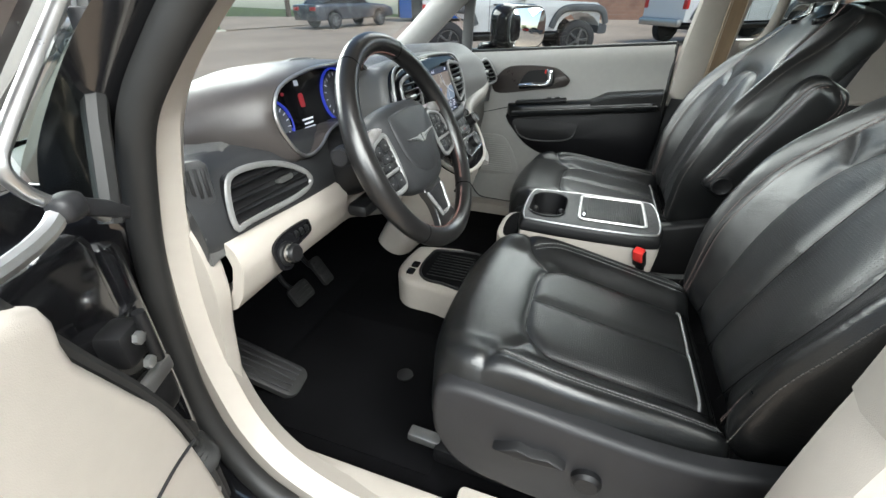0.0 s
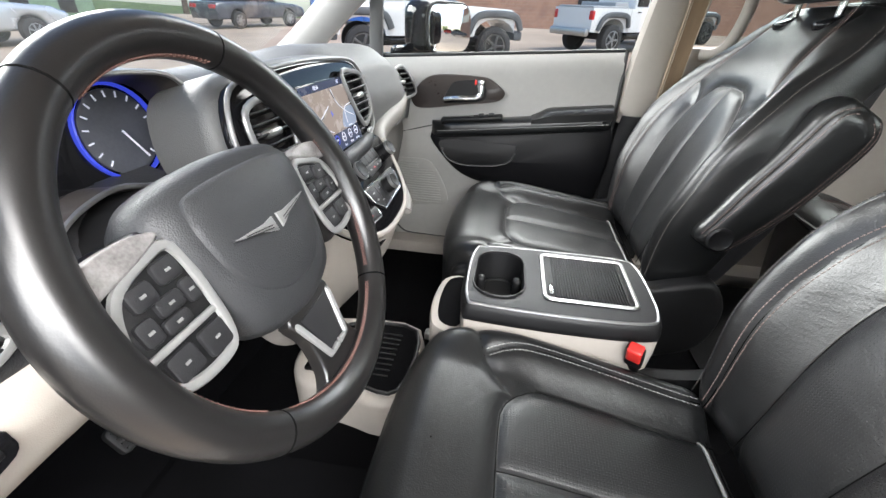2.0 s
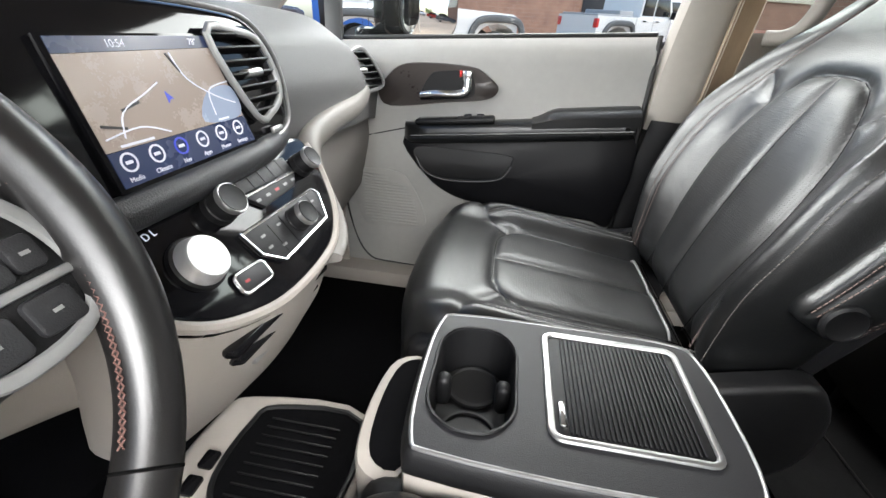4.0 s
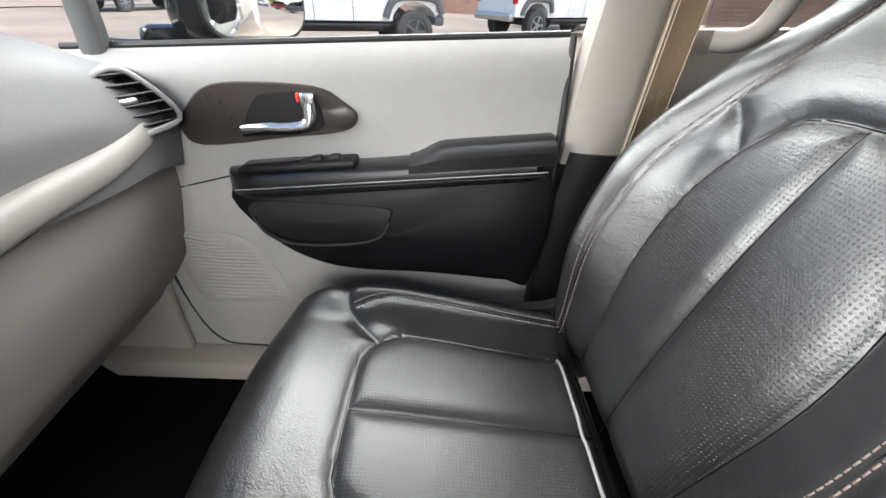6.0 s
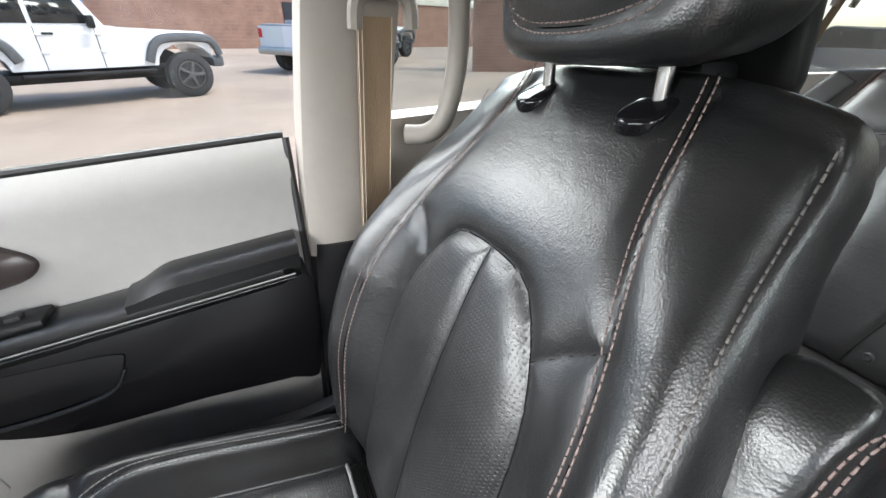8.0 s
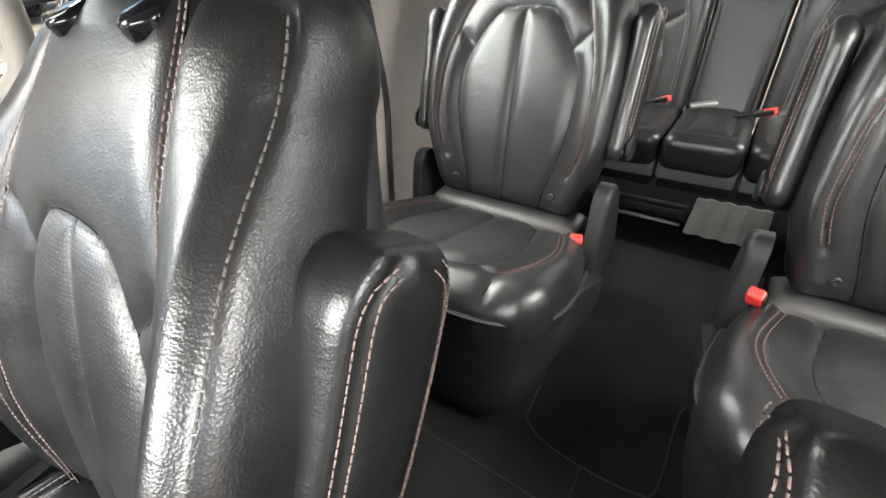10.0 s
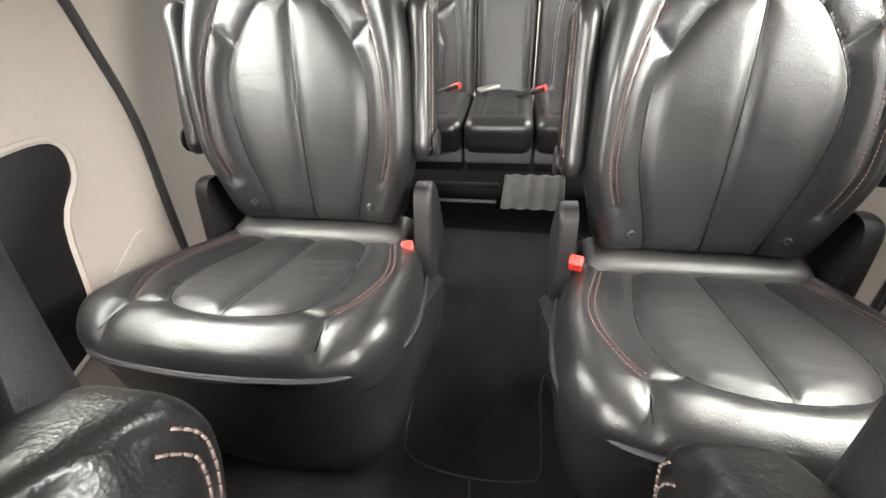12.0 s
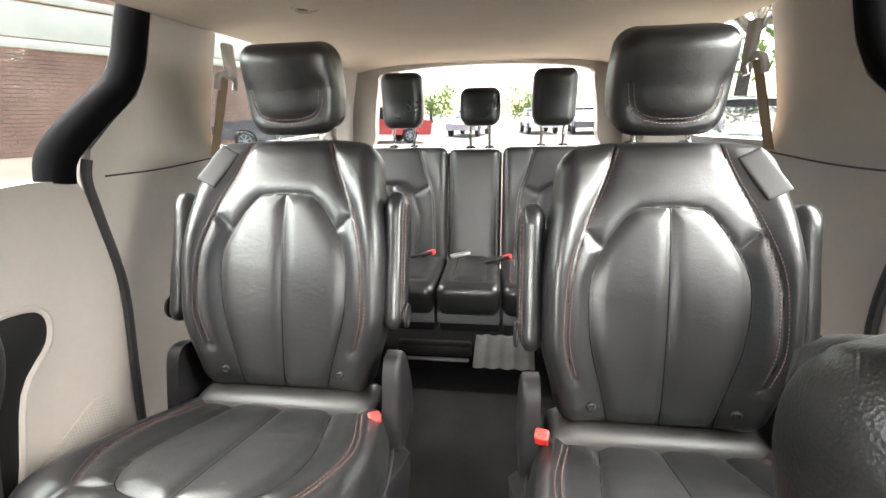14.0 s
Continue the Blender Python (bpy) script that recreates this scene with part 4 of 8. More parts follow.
    # base shield with switches on the outer side, and rails
    for s in (-1, 1):
        out = [(0.450, -0.030), (0.43, 0.030), (0.30, 0.032), (0.14, 0.022), (0.03, 0.026), (-0.06, 0.050), (-0.13, 0.060), (-0.17, -0.02), (-0.13, -0.13), (0.05, -0.18), (0.34, -0.18), (0.43, -0.12)]
        mm = Matrix(((0, 0, s, s * (W - 0.012)), (1, 0, 0, 0), (0, 1, 0, 0), (0, 0, 0, 1)))
        sh = part("base_shield", plate_bm(smooth_outline(out, 4), 0.034, 0.014, 3, m=mm), DARK_PLASTIC if s == -side else BLACK_PLASTIC, root)
        if s == -side:
            sw = [(0.07, -0.008), (0.03, 0.012), (0.005, 0.006), (-0.02, 0.012), (-0.05, 0.0), (-0.02, -0.006), (0.02, -0.012)]
            part("seat_switch", plate_bm([(x + 0.262, y - 0.052) for x, y in sw], 0.054, 0.006, m=mm), BLACK_PLASTIC, sh)
            part("lumbar_knob", lathe_bm([(0.024, 0.02), (0.024, 0.044), (0.018, 0.050), (0, 0.050)], 20, mm @ pose(0.175, -0.075, 0)), BLACK_PLASTIC, sh)
    part("seat_frame", box_bm((0.44, 0.40, 0.09), (0, 0.17, -0.21), 0.02), BLACK_PLASTIC, root)
    for s in (-1, 1):
        part("rail", box_bm((0.055, 0.52, 0.05), (s * 0.19, 0.20, -0.275), 0.012), BLACK_PLASTIC, root)
        part("rail_end", box_bm((0.03, 0.10, 0.022), (s * 0.19, 0.475, -0.262), 0.005), CHROME_DULL, root)
    # folding armrest on the inner side
    arm_pad(root, (side * (W - 0.006), -0.095, 0.172), 0.335, 0.070, 0.118, 120 if side < 0 else 122, side)
    return root


driver_seat = front_seat("driver_seat", "black leather driver seat with perforated inserts and power switches", 1, 19.0, (-0.002, 0.012))
driver_seat.matrix_basis = pose(-0.408, -0.112, 0.668, 3.5, 0, 0)
passenger_seat = front_seat("passenger_seat", "worn black leather front passenger seat with raised armrest", -1)
passenger_seat.matrix_basis = pose(0.362, -0.105, 0.700)
# folded-up screen for the rear seats behind the passenger headrest
sc_p, _, sc_f = rbox((0.098, 0.014, 0.125), 0.012, (12, 4, 14))
sc_m = pose(0, -0.392, 0.690, -10, 0, 0)
rear_screen = link_mesh("rear_screen", sc_p @ np.array(sc_m.to_3x3()).T + np.array(sc_m.translation), sc_f, BLACK_PLASTIC, passenger_seat, "black screen housing behind the headrest")
part("screen_arm", box_bm((0.11, 0.060, 0.05), (0, -0.362, 0.578), 0.012), BLACK_PLASTIC, passenger_seat)


CHAIR_BACK = {}


def captain_seat(name, label):
    """A second-row chair: cushion on a skirted base, reclined back, two armrests, buckle."""
    root = thing(name, label, "car seat", group="second-row chairs")
    L, W = 0.43, 0.262

    def cshape(q, top):
        q = q.copy()
        v = np.clip((q[:, 1] + L / 2) / L, 0, 1.05)
        ax = np.abs(q[:, 0]) / W
        q[:, 0] *= 0.86 + 0.14 * smoothstep(0.0, 0.55, v)
        q[:, 1] -= 0.05 * ax ** 3 * smoothstep(0.5, 1.0, v)
        z = q[:, 2]
        q[:, 2] = z + 0.135 * v - 0.026 * smoothstep(0.8, 1.05, v) * smoothstep(-0.07, 0.03, z) + 0.012 * top * smoothstep(0.6, 0.85, ax) * (1 - smoothstep(0.6, 0.9, v))
        # sat-in creases across the panels
        px, py = q[:, 0], q[:, 1]
        q[:, 2] += top * (1 - smoothstep(0.45, 0.75, ax)) * (0.00028 * np.sin(190 * py + 26 * px + 3 * np.sin(31 * px)) * np.sin(23 * px + 17 * py + 1.0) + 0.00035 * np.sin(70 * py - 45 * px) * np.sin(38 * px + 0.7))
        return q
    ins = [(-0.120, -L / 2 + 0.02), (-0.140, -0.02), (-0.136, 0.06), (-0.114, 0.106), (-0.076, 0.128), (0.0, 0.138), (0.076, 0.128), (0.114, 0.106), (0.136, 0.06), (0.140, -0.02), (0.120, -L / 2 + 0.02)]
    ins = fine(ins, 0.022)
    bol = mirrored([[(0.190, -L / 2 + 0.03), (0.208, -0.06), (0.204, 0.03), (0.182, 0.095), (0.160, 0.130)]])
    diag = mirrored([[(0.105, 0.112), (0.135, 0.126), (0.160, 0.130)], [(0.160, 0.130), (0.168, 0.212)]])
    gro = [ins + ins[:1], [(0, -L / 2 + 0.02), (0, 0.138)]] + [fine(l) for l in bol] + diag
    cush, csurf = upholstery("cushion", root, (W, L / 2, 0.07), (0.05, 0.06, 0.05), (90, 90, 12), cshape, gro, ins, (LEATHER, LEATHER_SOFT), pose(0, L / 2 - 0.02, -0.07), puff=0.004)
    stitches(csurf, bol, THREAD_RED, cush)
    edge = []
    for x, y in fine([(-0.235, -0.18), (-0.262, 0.0), (-0.258, 0.12), (-0.20, 0.205), (-0.08, 0.232), (0.08, 0.232), (0.20, 0.205), (0.258, 0.12), (0.262, 0.0), (0.235, -0.18)]):
        edge.append((x * 1.0, (y + 0.23) * 0.935 - 0.02, -0.068 + 0.135 * (y + L / 2) / L))
    part("welt", tube_bm(edge, 0.0045, 6), DARK_PLASTIC, cush)
    # skirt below the cushion
    rings = []
    for z, k in ((-0.075, 0.985), (-0.13, 0.975), (-0.20, 0.93), (-0.255, 0.86)):
        ring = []
        for x, y in smooth_outline([(-0.24, -0.19), (-0.26, 0.0), (-0.25, 0.13), (-0.19, 0.20), (0, 0.225), (0.19, 0.20), (0.25, 0.13), (0.26, 0.0), (0.24, -0.19)], 3):
            ring.append((x * k, y * k + L / 2 - 0.02, z + 0.135 * (y + L / 2) / L * (z + 0.255) / 0.18))
        rings.append(ring)
    loft("base_skirt", rings, BLACK_PLASTIC, root)
    for s in (-1, 1):
        part("foot", box_bm((0.045, 0.13, 0.12), (s * 0.10, 0.295, -0.31), 0.012), BLACK_PLASTIC, root)
        part("foot_latch", tube_bm(curve_pts([(s * 0.10 - 0.02, 0.345, -0.325), (s * 0.10 - 0.018, 0.375, -0.352), (s * 0.10 + 0.018, 0.375, -0.352), (s * 0.10 + 0.02, 0.345, -0.325)], 5), 0.004, 6), CHROME_DULL, root)
        part("foot", box_bm((0.045, 0.12, 0.12), (s * 0.17, 0.02, -0.31), 0.012), BLACK_PLASTIC, root)
    # backrest
    H, BW, RE = 0.545, 0.222, 17.0

    def bshape(q, top):
        q = q.copy()
        v = np.clip((q[:, 1] + H / 2) / H, -0.05, 1.05)
        ax = np.abs(q[:, 0]) / BW
        q[:, 0] *= 0.84 + 0.16 * smoothstep(0.0, 0.35, v) - 0.13 * smoothstep(0.50, 1.0, v)
        q[:, 1] -= 0.02 * ax ** 4 * smoothstep(0.7, 1.0, v)
        z = q[:, 2]
        wing = 0.032 * smoothstep(0.55, 0.95, ax) * (1 - 0.7 * smoothstep(0.55, 1.0, v)) * (0.4 + 0.6 * smoothstep(0, 0.3, v))
        q[:, 2] = z + wing * smoothstep(-0.05, 0.04, z) + 0.015 * np.sin(np.clip(v, 0, 1) * math.pi * 1.2) - 0.012 * smoothstep(0.75, 1, v)
        return q
    o = -H / 2
    shield = [(-0.112, o + 0.012), (-0.132, o + 0.16), (-0.138, o + 0.27), (-0.120, o + 0.335), (-0.075, o + 0.405), (-0.035, o + 0.418), (0.035, o + 0.418), (0.075, o + 0.405), (0.120, o + 0.335), (0.138, o + 0.27), (0.132, o + 0.16), (0.112, o + 0.012)]
    shield = fine(shield, 0.022)
    short = mirrored([[(0.118, o + 0.345), (0.140, o + 0.362), (0.156, o + 0.376)]])
    longs = mirrored([[(0.104, o + 0.535), (0.124, o + 0.475), (0.152, o + 0.40), (0.174, o + 0.30), (0.180, o + 0.18), (0.174, o + 0.10)]])
    bgro = [shield, [(0, o + 0.01), (0, o + 0.418)]] + short + [fine(l) for l in longs]
    m2 = pose(0, -0.03, 0.03) @ pose(0, 0, 0, 90 - RE, 0, 180) @ pose(0, H / 2, 0)
    back, bsurf = upholstery("backrest", root, (BW, H / 2, 0.05), (0.045, 0.045, 0.04), (100, 110, 10), bshape, bgro, shield, (LEATHER, LEATHER_SOFT), m2)
    CHAIR_BACK["face"] = bsurf
    stitches(bsurf, longs, THREAD_RED, back)
    for sx in (-1, 1):
        c, nn = bsurf(np.array([(sx * 0.148, o + 0.045)]))
        part("snap_button", lathe_bm([(0.009, 0), (0.009, 0.003), (0.006, 0.005), (0, 0.004)], 16, Matrix.Translation(Vector(c[0])) @ Vector(nn[0]).to_track_quat("Z", "Y").to_matrix().to_4x4()), BLACK_PLASTIC, back)
    # grey sleeve between back and cushion
    sl, _, sf = rbox((0.205, 0.05, 0.03), 0.028, (16, 6, 6))
    link_mesh("fold_sleeve", sl + [0, -0.01, 0.005], sf, SLEEVE, root)
    for s in (-1, 1):
        hin = [(-0.075, -0.09), (0.045, -0.10), (0.070, -0.05), (0.052, 0.04), (0.030, 0.105), (-0.005, 0.115), (-0.04, 0.09), (-0.075, 0.0)]
        mm = Matrix(((0, 0, s, s * 0.222), (1, 0, 0, -0.01), (0, 1, 0, 0.02), (0, 0, 0, 1)))
        part("hinge_cover", plate_bm(smooth_outline(hin, 4), 0.035, 0.012, 3, m=mm), BLACK_PLASTIC, root)
        arm_pad(root, (s * (0.236 if s < 0 else 0.242), -0.045, 0.205), 0.285, 0.050, 0.092, 90 + RE + 4, s, line=True)
    dirz = Vector((0, -math.sin(radians(RE)), math.cos(radians(RE))))
    top = Vector((0, -0.03, 0.03)) + dirz * H
    headrest(root, (0, top.y - 0.015, top.z + 0.105), 0.205, 0.180, 0.11, tilt=-10, post=0.05, plen=0.035)
    return root


def buckle(name, label, m, length=0.055):
    """A seat-belt buckle: black stalk, housing and red press button."""
    root = thing(name, label, "belt buckle", group="belt buckles")
    part("housing", box_bm((0.030, 0.018, length), (0, 0, 0), 0.005, 3), BLACK_PLASTIC, root)
    part("press_button", box_bm((0.025, 0.021, 0.036), (0, 0.001, length * 0.24), 0.004, 3), RED, root, "red press button")
    part("stalk", box_bm((0.022, 0.010, 0.10), (0, -0.002, -0.065), 0.004), BLACK_PLASTIC, root)
    root.matrix_basis = m
    return root


seat_two = captain_seat("second_row_chair", "black leather second-row chair with raised armrests beside beige trim")
seat_two.matrix_basis = pose(0.365, -0.995, 0.722)
seat_two_d = copy_thing(seat_two, pose(-0.386, -0.975, 0.703, -3, 0, 0))
for seat, s in ((seat_two, 1), (seat_two_d, -1)):
    # padded belt guide on the outer shoulder
    gp, _, gf = rbox((0.022, 0.046, 0.003), 0.0028, (10, 16, 6))
    gc, gn = CHAIR_BACK["face"](np.array([(-s * 0.172, 0.212), (-s * 0.160, 0.236)]))
    gz = Vector(gn[0])
    gy = (Vector(gc[1]) - Vector(gc[0])).normalized()
    gx = gy.cross(gz).normalized()
    gm = np.array([gx, gz.cross(gx), gz]).T
    link_mesh("belt_guide", gp @ gm.T + gc[0] - gn[0] * 0.001, gf, BLACK_PLASTIC, seat)
buckle("belt_buckle", "red-buttoned belt buckle beside the second-row chair", pose(0.160, -0.945, 0.735, -30, 0, 20))
buckle("belt_buckle", "red-buttoned belt buckle beside the shaded second-row chair", pose(-0.170, -0.930, 0.735, -30, 0, -15))
buckle("belt_buckle", "red-buttoned belt buckle between driver seat and console", pose(-0.165, -0.012, 0.745, -25, 0, 60))


def third_row():
    """The rear bench: two outer places and a narrower middle, split backs, flat headrests."""
    for name, x, w, h, full in (("third_row_chair", 0.366, 0.238, 0.50, True), ("third_row_chair", -0.352, 0.246, 0.50, True), ("third_row_middle_chair", 0.012, 0.113, 0.492, False)):
        root = thing(name, "black leather third-row seat with upright back" if full else "narrow plain middle seat of the black leather third row", "car seat", (x, 0, 0), "third-row seats")
        L = 0.44
        cp = lambda q, top: np.column_stack([q[:, 0], q[:, 1], q[:, 2] + 0.03 * np.clip((q[:, 1] + L / 2) / L, 0, 1)])
        gro = [[(-w + 0.05, -0.2), (-w + 0.05, 0.14), (w - 0.05, 0.14), (w - 0.05, -0.2)]]
        upholstery("cushion", root, (w, L / 2, 0.06), 0.035, (36, 36, 8), cp, gro, None, (LEATHER,), pose(0, -1.79, 0.672), depth=0.005)
        part("seat_base", box_bm((2 * w - 0.004, 0.40, 0.075), (0, -1.785, 0.645), 0.010), FENDER, root, "grey plastic seat front")
        part("seat_frame", box_bm((2 * w - 0.01, 0.36, 0.07), (0, -1.79, 0.598), 0.012), BLACK_PLASTIC, root)
        H = h

        def bs(q, top, H=H, w=w, full=full):
            q = q.copy()
            v = np.clip((q[:, 1] + H / 2) / H, 0, 1)
            if full:
                ax = np.abs(q[:, 0]) / w
                q[:, 2] += 0.02 * smoothstep(0.6, 0.95, ax) * (1 - 0.6 * smoothstep(0.6, 1, v))
            return q
        o = -H / 2
        if full:
            sh = [(-0.11, o + 0.01), (-0.125, o + 0.2), (-0.09, o + 0.31), (-0.05, o + 0.335), (0.05, o + 0.335), (0.09, o + 0.31), (0.125, o + 0.2), (0.11, o + 0.01)]
            longs = mirrored([[(0.12, o + 0.495), (0.145, o + 0.40), (0.178, o + 0.28), (0.185, o + 0.05)]])
            gr = [sh, [(0, o + 0.01), (0, o + 0.335)]] + mirrored([[(0.10, o + 0.30), (0.165, o + 0.335)]]) + [fine(l) for l in longs]
        else:
            longs, gr, sh = [], [[(-w + 0.02, o), (-w + 0.02, -o)], [(w - 0.02, o), (w - 0.02, -o)]], None
        m2 = pose(0, -2.0, 0.690) @ pose(0, 0, 0, 90 - 12, 0, 180) @ pose(0, H / 2, 0)
        bk, bsurf = upholstery("backrest", root, (w, H / 2, 0.05), 0.03, (64, 60, 8), bs, gr, sh, (LEATHER, LEATHER), m2, puff=0.005)
        if longs:
            stitches(bsurf, longs, THREAD_GREY, bk)
        dz = Vector((0, -math.sin(radians(12)), math.cos(radians(12))))
        top = Vector((0, -2.0, 0.690)) + dz * H
        if full:
            headrest(root, (-0.045 * np.sign(x), top.y, top.z + 0.195), 0.178, 0.22, 0.10, tilt=-4, post=0.045, plen=0.09, seam=False)
        else:
            headrest(root, (-0.02, top.y, top.z + 0.172), 0.170, 0.150, 0.09, tilt=-4, post=0.04, plen=0.10, seam=False)


third_row()
buckle("belt_buckle", "red-buttoned belt buckle on the third-row cushion", pose(0.20, -1.90, 0.765, -70, 0, 75))
buckle("belt_buckle", "red-buttoned belt buckle on the third-row cushion", pose(-0.115, -1.86, 0.765, -70, 0, 80))
tongue = thing("belt_tongue", "grey plastic belt end lying on the third-row cushion", "belt buckle")
part("tongue", box_bm((0.085, 0.03, 0.014), (0, 0, 0), 0.005), CHROME_DULL, tongue)
tongue.matrix_basis = pose(0.065, -1.90, 0.762, 0, 8, 20)


# ---- dashboard ----
def at_frame(o, rx, rz=0.0):
    return pose(*o, rx, 0, rz)


dash = thing("dashboard", "grey and beige moulded dashboard with dark lower band", "dashboard")


def bump(x, c, w):
    return math.exp(-((x - c) / w) ** 2)


def pad_top(u, v):
    """The padded upper shell from the windscreen down to the front lip."""
    x = -0.775 + 1.55 * u
    end = abs(x) / 0.775
    hood = bump(x, -0.36, 0.20)
    mid = bump(x, -0.03, 0.15)
    prof = [(1.42, 1.005), (1.15, 1.045), (0.92, 1.075), (0.80, 1.085), (0.735, 1.078), (0.700, 1.052), (0.680, 1.02), (0.668, 0.985)]
    s = v * (len(prof) - 1)
    i = min(int(s), len(prof) - 2)
    f = s - i
    f = f * f * (3 - 2 * f) * 0.4 + f * 0.6
    y = prof[i][0] + (prof[i + 1][0] - prof[i][0]) * f
    z = prof[i][1] + (prof[i + 1][1] - prof[i][1]) * f
    y -= 0.10 * end ** 2.5 * (1 - v)
    lift = math.exp(-((y - 0.74) / 0.16) ** 2)
    z += lift * (0.085 * hood + 0.060 * mid)
    y -= 0.055 * mid * min(1.0, v * 1.6) + 0.02 * hood * v
    # on the passenger's side the pad stands higher and rolls over into the fascia
    hi = [(1.42, 1.005), (1.15, 1.070), (0.92, 1.125), (0.79, 1.158), (0.70, 1.163), (0.640, 1.125), (0.612, 1.055), (0.612, 0.960)]
    hy = hi[i][0] + (hi[i + 1][0] - hi[i][0]) * f
    hz = hi[i][1] + (hi[i + 1][1] - hi[i][1]) * f
    wz = float(smoothstep(0.05, 0.24, np.array(x)) * (1 - 0.50 * smoothstep(0.50, 0.76, np.array(x))))
    wy = float(smoothstep(0.05, 0.24, np.array(x)) * (1 - 0.35 * smoothstep(0.56, 0.76, np.array(x))))
    y += (hy - 0.10 * end ** 2.5 * (1 - v) - y) * wy
    z += (hz - z) * wz
    z -= 0.045 * end ** 4
    # the pad passes over and behind the instrument pod
    mask = float(smoothstep(-0.66, -0.58, np.array(x)) * (1 - smoothstep(-0.26, -0.19, np.array(x))))
    y += 0.135 * mask * float(smoothstep(0.45, 0.75, np.array(v)))
    return (x, y, z)


sheet("upper_pad", lambda u, v: pad_top(u, v), 70, 36, 0.02, DASH_TOP, dash, "pale grey grained upper pad")


def lower_shell(x0, x1, prof, mat, name, label, nu=40, nv=18, shift=None):
    def fn(u, v):
        x = x0 + (x1 - x0) * u
        s = v * (len(prof) - 1)
        i = min(int(s), len(prof) - 2)
        f = s - i
        y = prof[i][0] + (prof[i + 1][0] - prof[i][0]) * f
        z = prof[i][1] + (prof[i + 1][1] - prof[i][1]) * f
        if shift:
            dy, dz = shift(x, v)
            y, z = y + dy, z + dz
        return (x, y, z)
    return sheet(name, fn, nu, nv, 0.02, mat, dash, label)


# dark band round the driver's vent
lower_shell(-0.775, -0.30, [(0.73, 1.04), (0.70, 1.045), (0.672, 1.035), (0.660, 1.00), (0.655, 0.965), (0.668, 0.945)], DASH_DARK, "vent_band", "charcoal band round the vent", shift=lambda x, v: (0.02 * max(0, (-0.55 - x)) * 2, 0.02 * bump(x, -0.64, 0.12) * (1 - v)))
# beige knee panel, driver side
lower_shell(-0.748, -0.44, [(0.672, 0.955), (0.648, 0.945), (0.642, 0.925), (0.655, 0.885), (0.672, 0.86), (0.74, 0.835)], BEIGE, "knee_panel", "beige lower panel with light switch", shift=lambda x, v: (0.0, -0.05 * max(0, -0.55 - x) * v * 1.2))
lower_shell(-0.46, 0.18, [(0.70, 0.955), (0.668, 0.925), (0.664, 0.885), (0.690, 0.845), (0.77, 0.82)], BEIGE, "column_panel", "beige panel under the steering column", shift=lambda x, v: (-0.12 * bump(x, -0.03, 0.15) * v, -0.06 * float(smoothstep(-0.40, -0.10, np.array(x))) * v))
# two beiges toned down in colour, for the shade below the dash pad
LEDGE_SHADED = material("shaded_beige_ledge", (0.175, 0.163, 0.149), 0.55, vary=0.05, scale=4, bump=0.12, bscale=900, kind="pebble")
LID_SHADED = material("shaded_beige_lid", (0.145, 0.134, 0.123), 0.55, vary=0.05, scale=4, bump=0.12, bscale=900, kind="pebble")
# passenger side: beige ledge and glovebox
rings = []
ledge = curve_pts([(0.765, 0.660, 1.022), (0.675, 0.612, 1.008), (0.558, 0.594, 0.992), (0.418, 0.588, 0.984), (0.318, 0.580, 0.974), (0.262, 0.565, 0.962), (0.232, 0.545, 0.935), (0.212, 0.522, 0.902), (0.180, 0.494, 0.878), (0.135, 0.470, 0.864), (0.085, 0.460, 0.860)], 6)
for i, p in enumerate(ledge):
    d = (ledge[min(i + 1, len(ledge) - 1)] - ledge[max(i - 1, 0)]).normalized()
    side = d.cross(Vector((0, 1, 0))).normalized()
    out = side.cross(d).normalized()
    w = 0.024 - 0.015 * float(smoothstep(0.35, 0.70, np.array(i / len(ledge))))
    rings.append([tuple(p + side * (w * math.copysign(abs(math.cos(q)) ** 0.7, math.cos(q))) + out * (0.020 * math.sin(q))) for q in (2 * math.pi * k / 16 for k in range(16))])
loft("swoosh", rings, LEDGE_SHADED, dash, "beige ledge sweeping from the side vent down the stack")
lower_shell(0.15, 0.775, [(0.64, 0.90), (0.63, 0.82), (0.66, 0.70), (0.74, 0.60), (0.85, 0.53)], LID_SHADED, "glovebox", "beige glovebox lid, darkened for shade", shift=lambda x, v: (0.03 * (x - 0.15), 0.10 * max(0, x - 0.15) * (1 - v)))
# kick panels
for sx in (1, -1):
    sheet("kick_panel", lambda u, v, sx=sx: (sx * (0.765 - 0.02 * math.sin(math.pi * v)), 1.15 - (0.44 if sx > 0 else 0.40) * u, 0.40 + 0.52 * v), 8, 10, 0.012, BEIGE, dash)


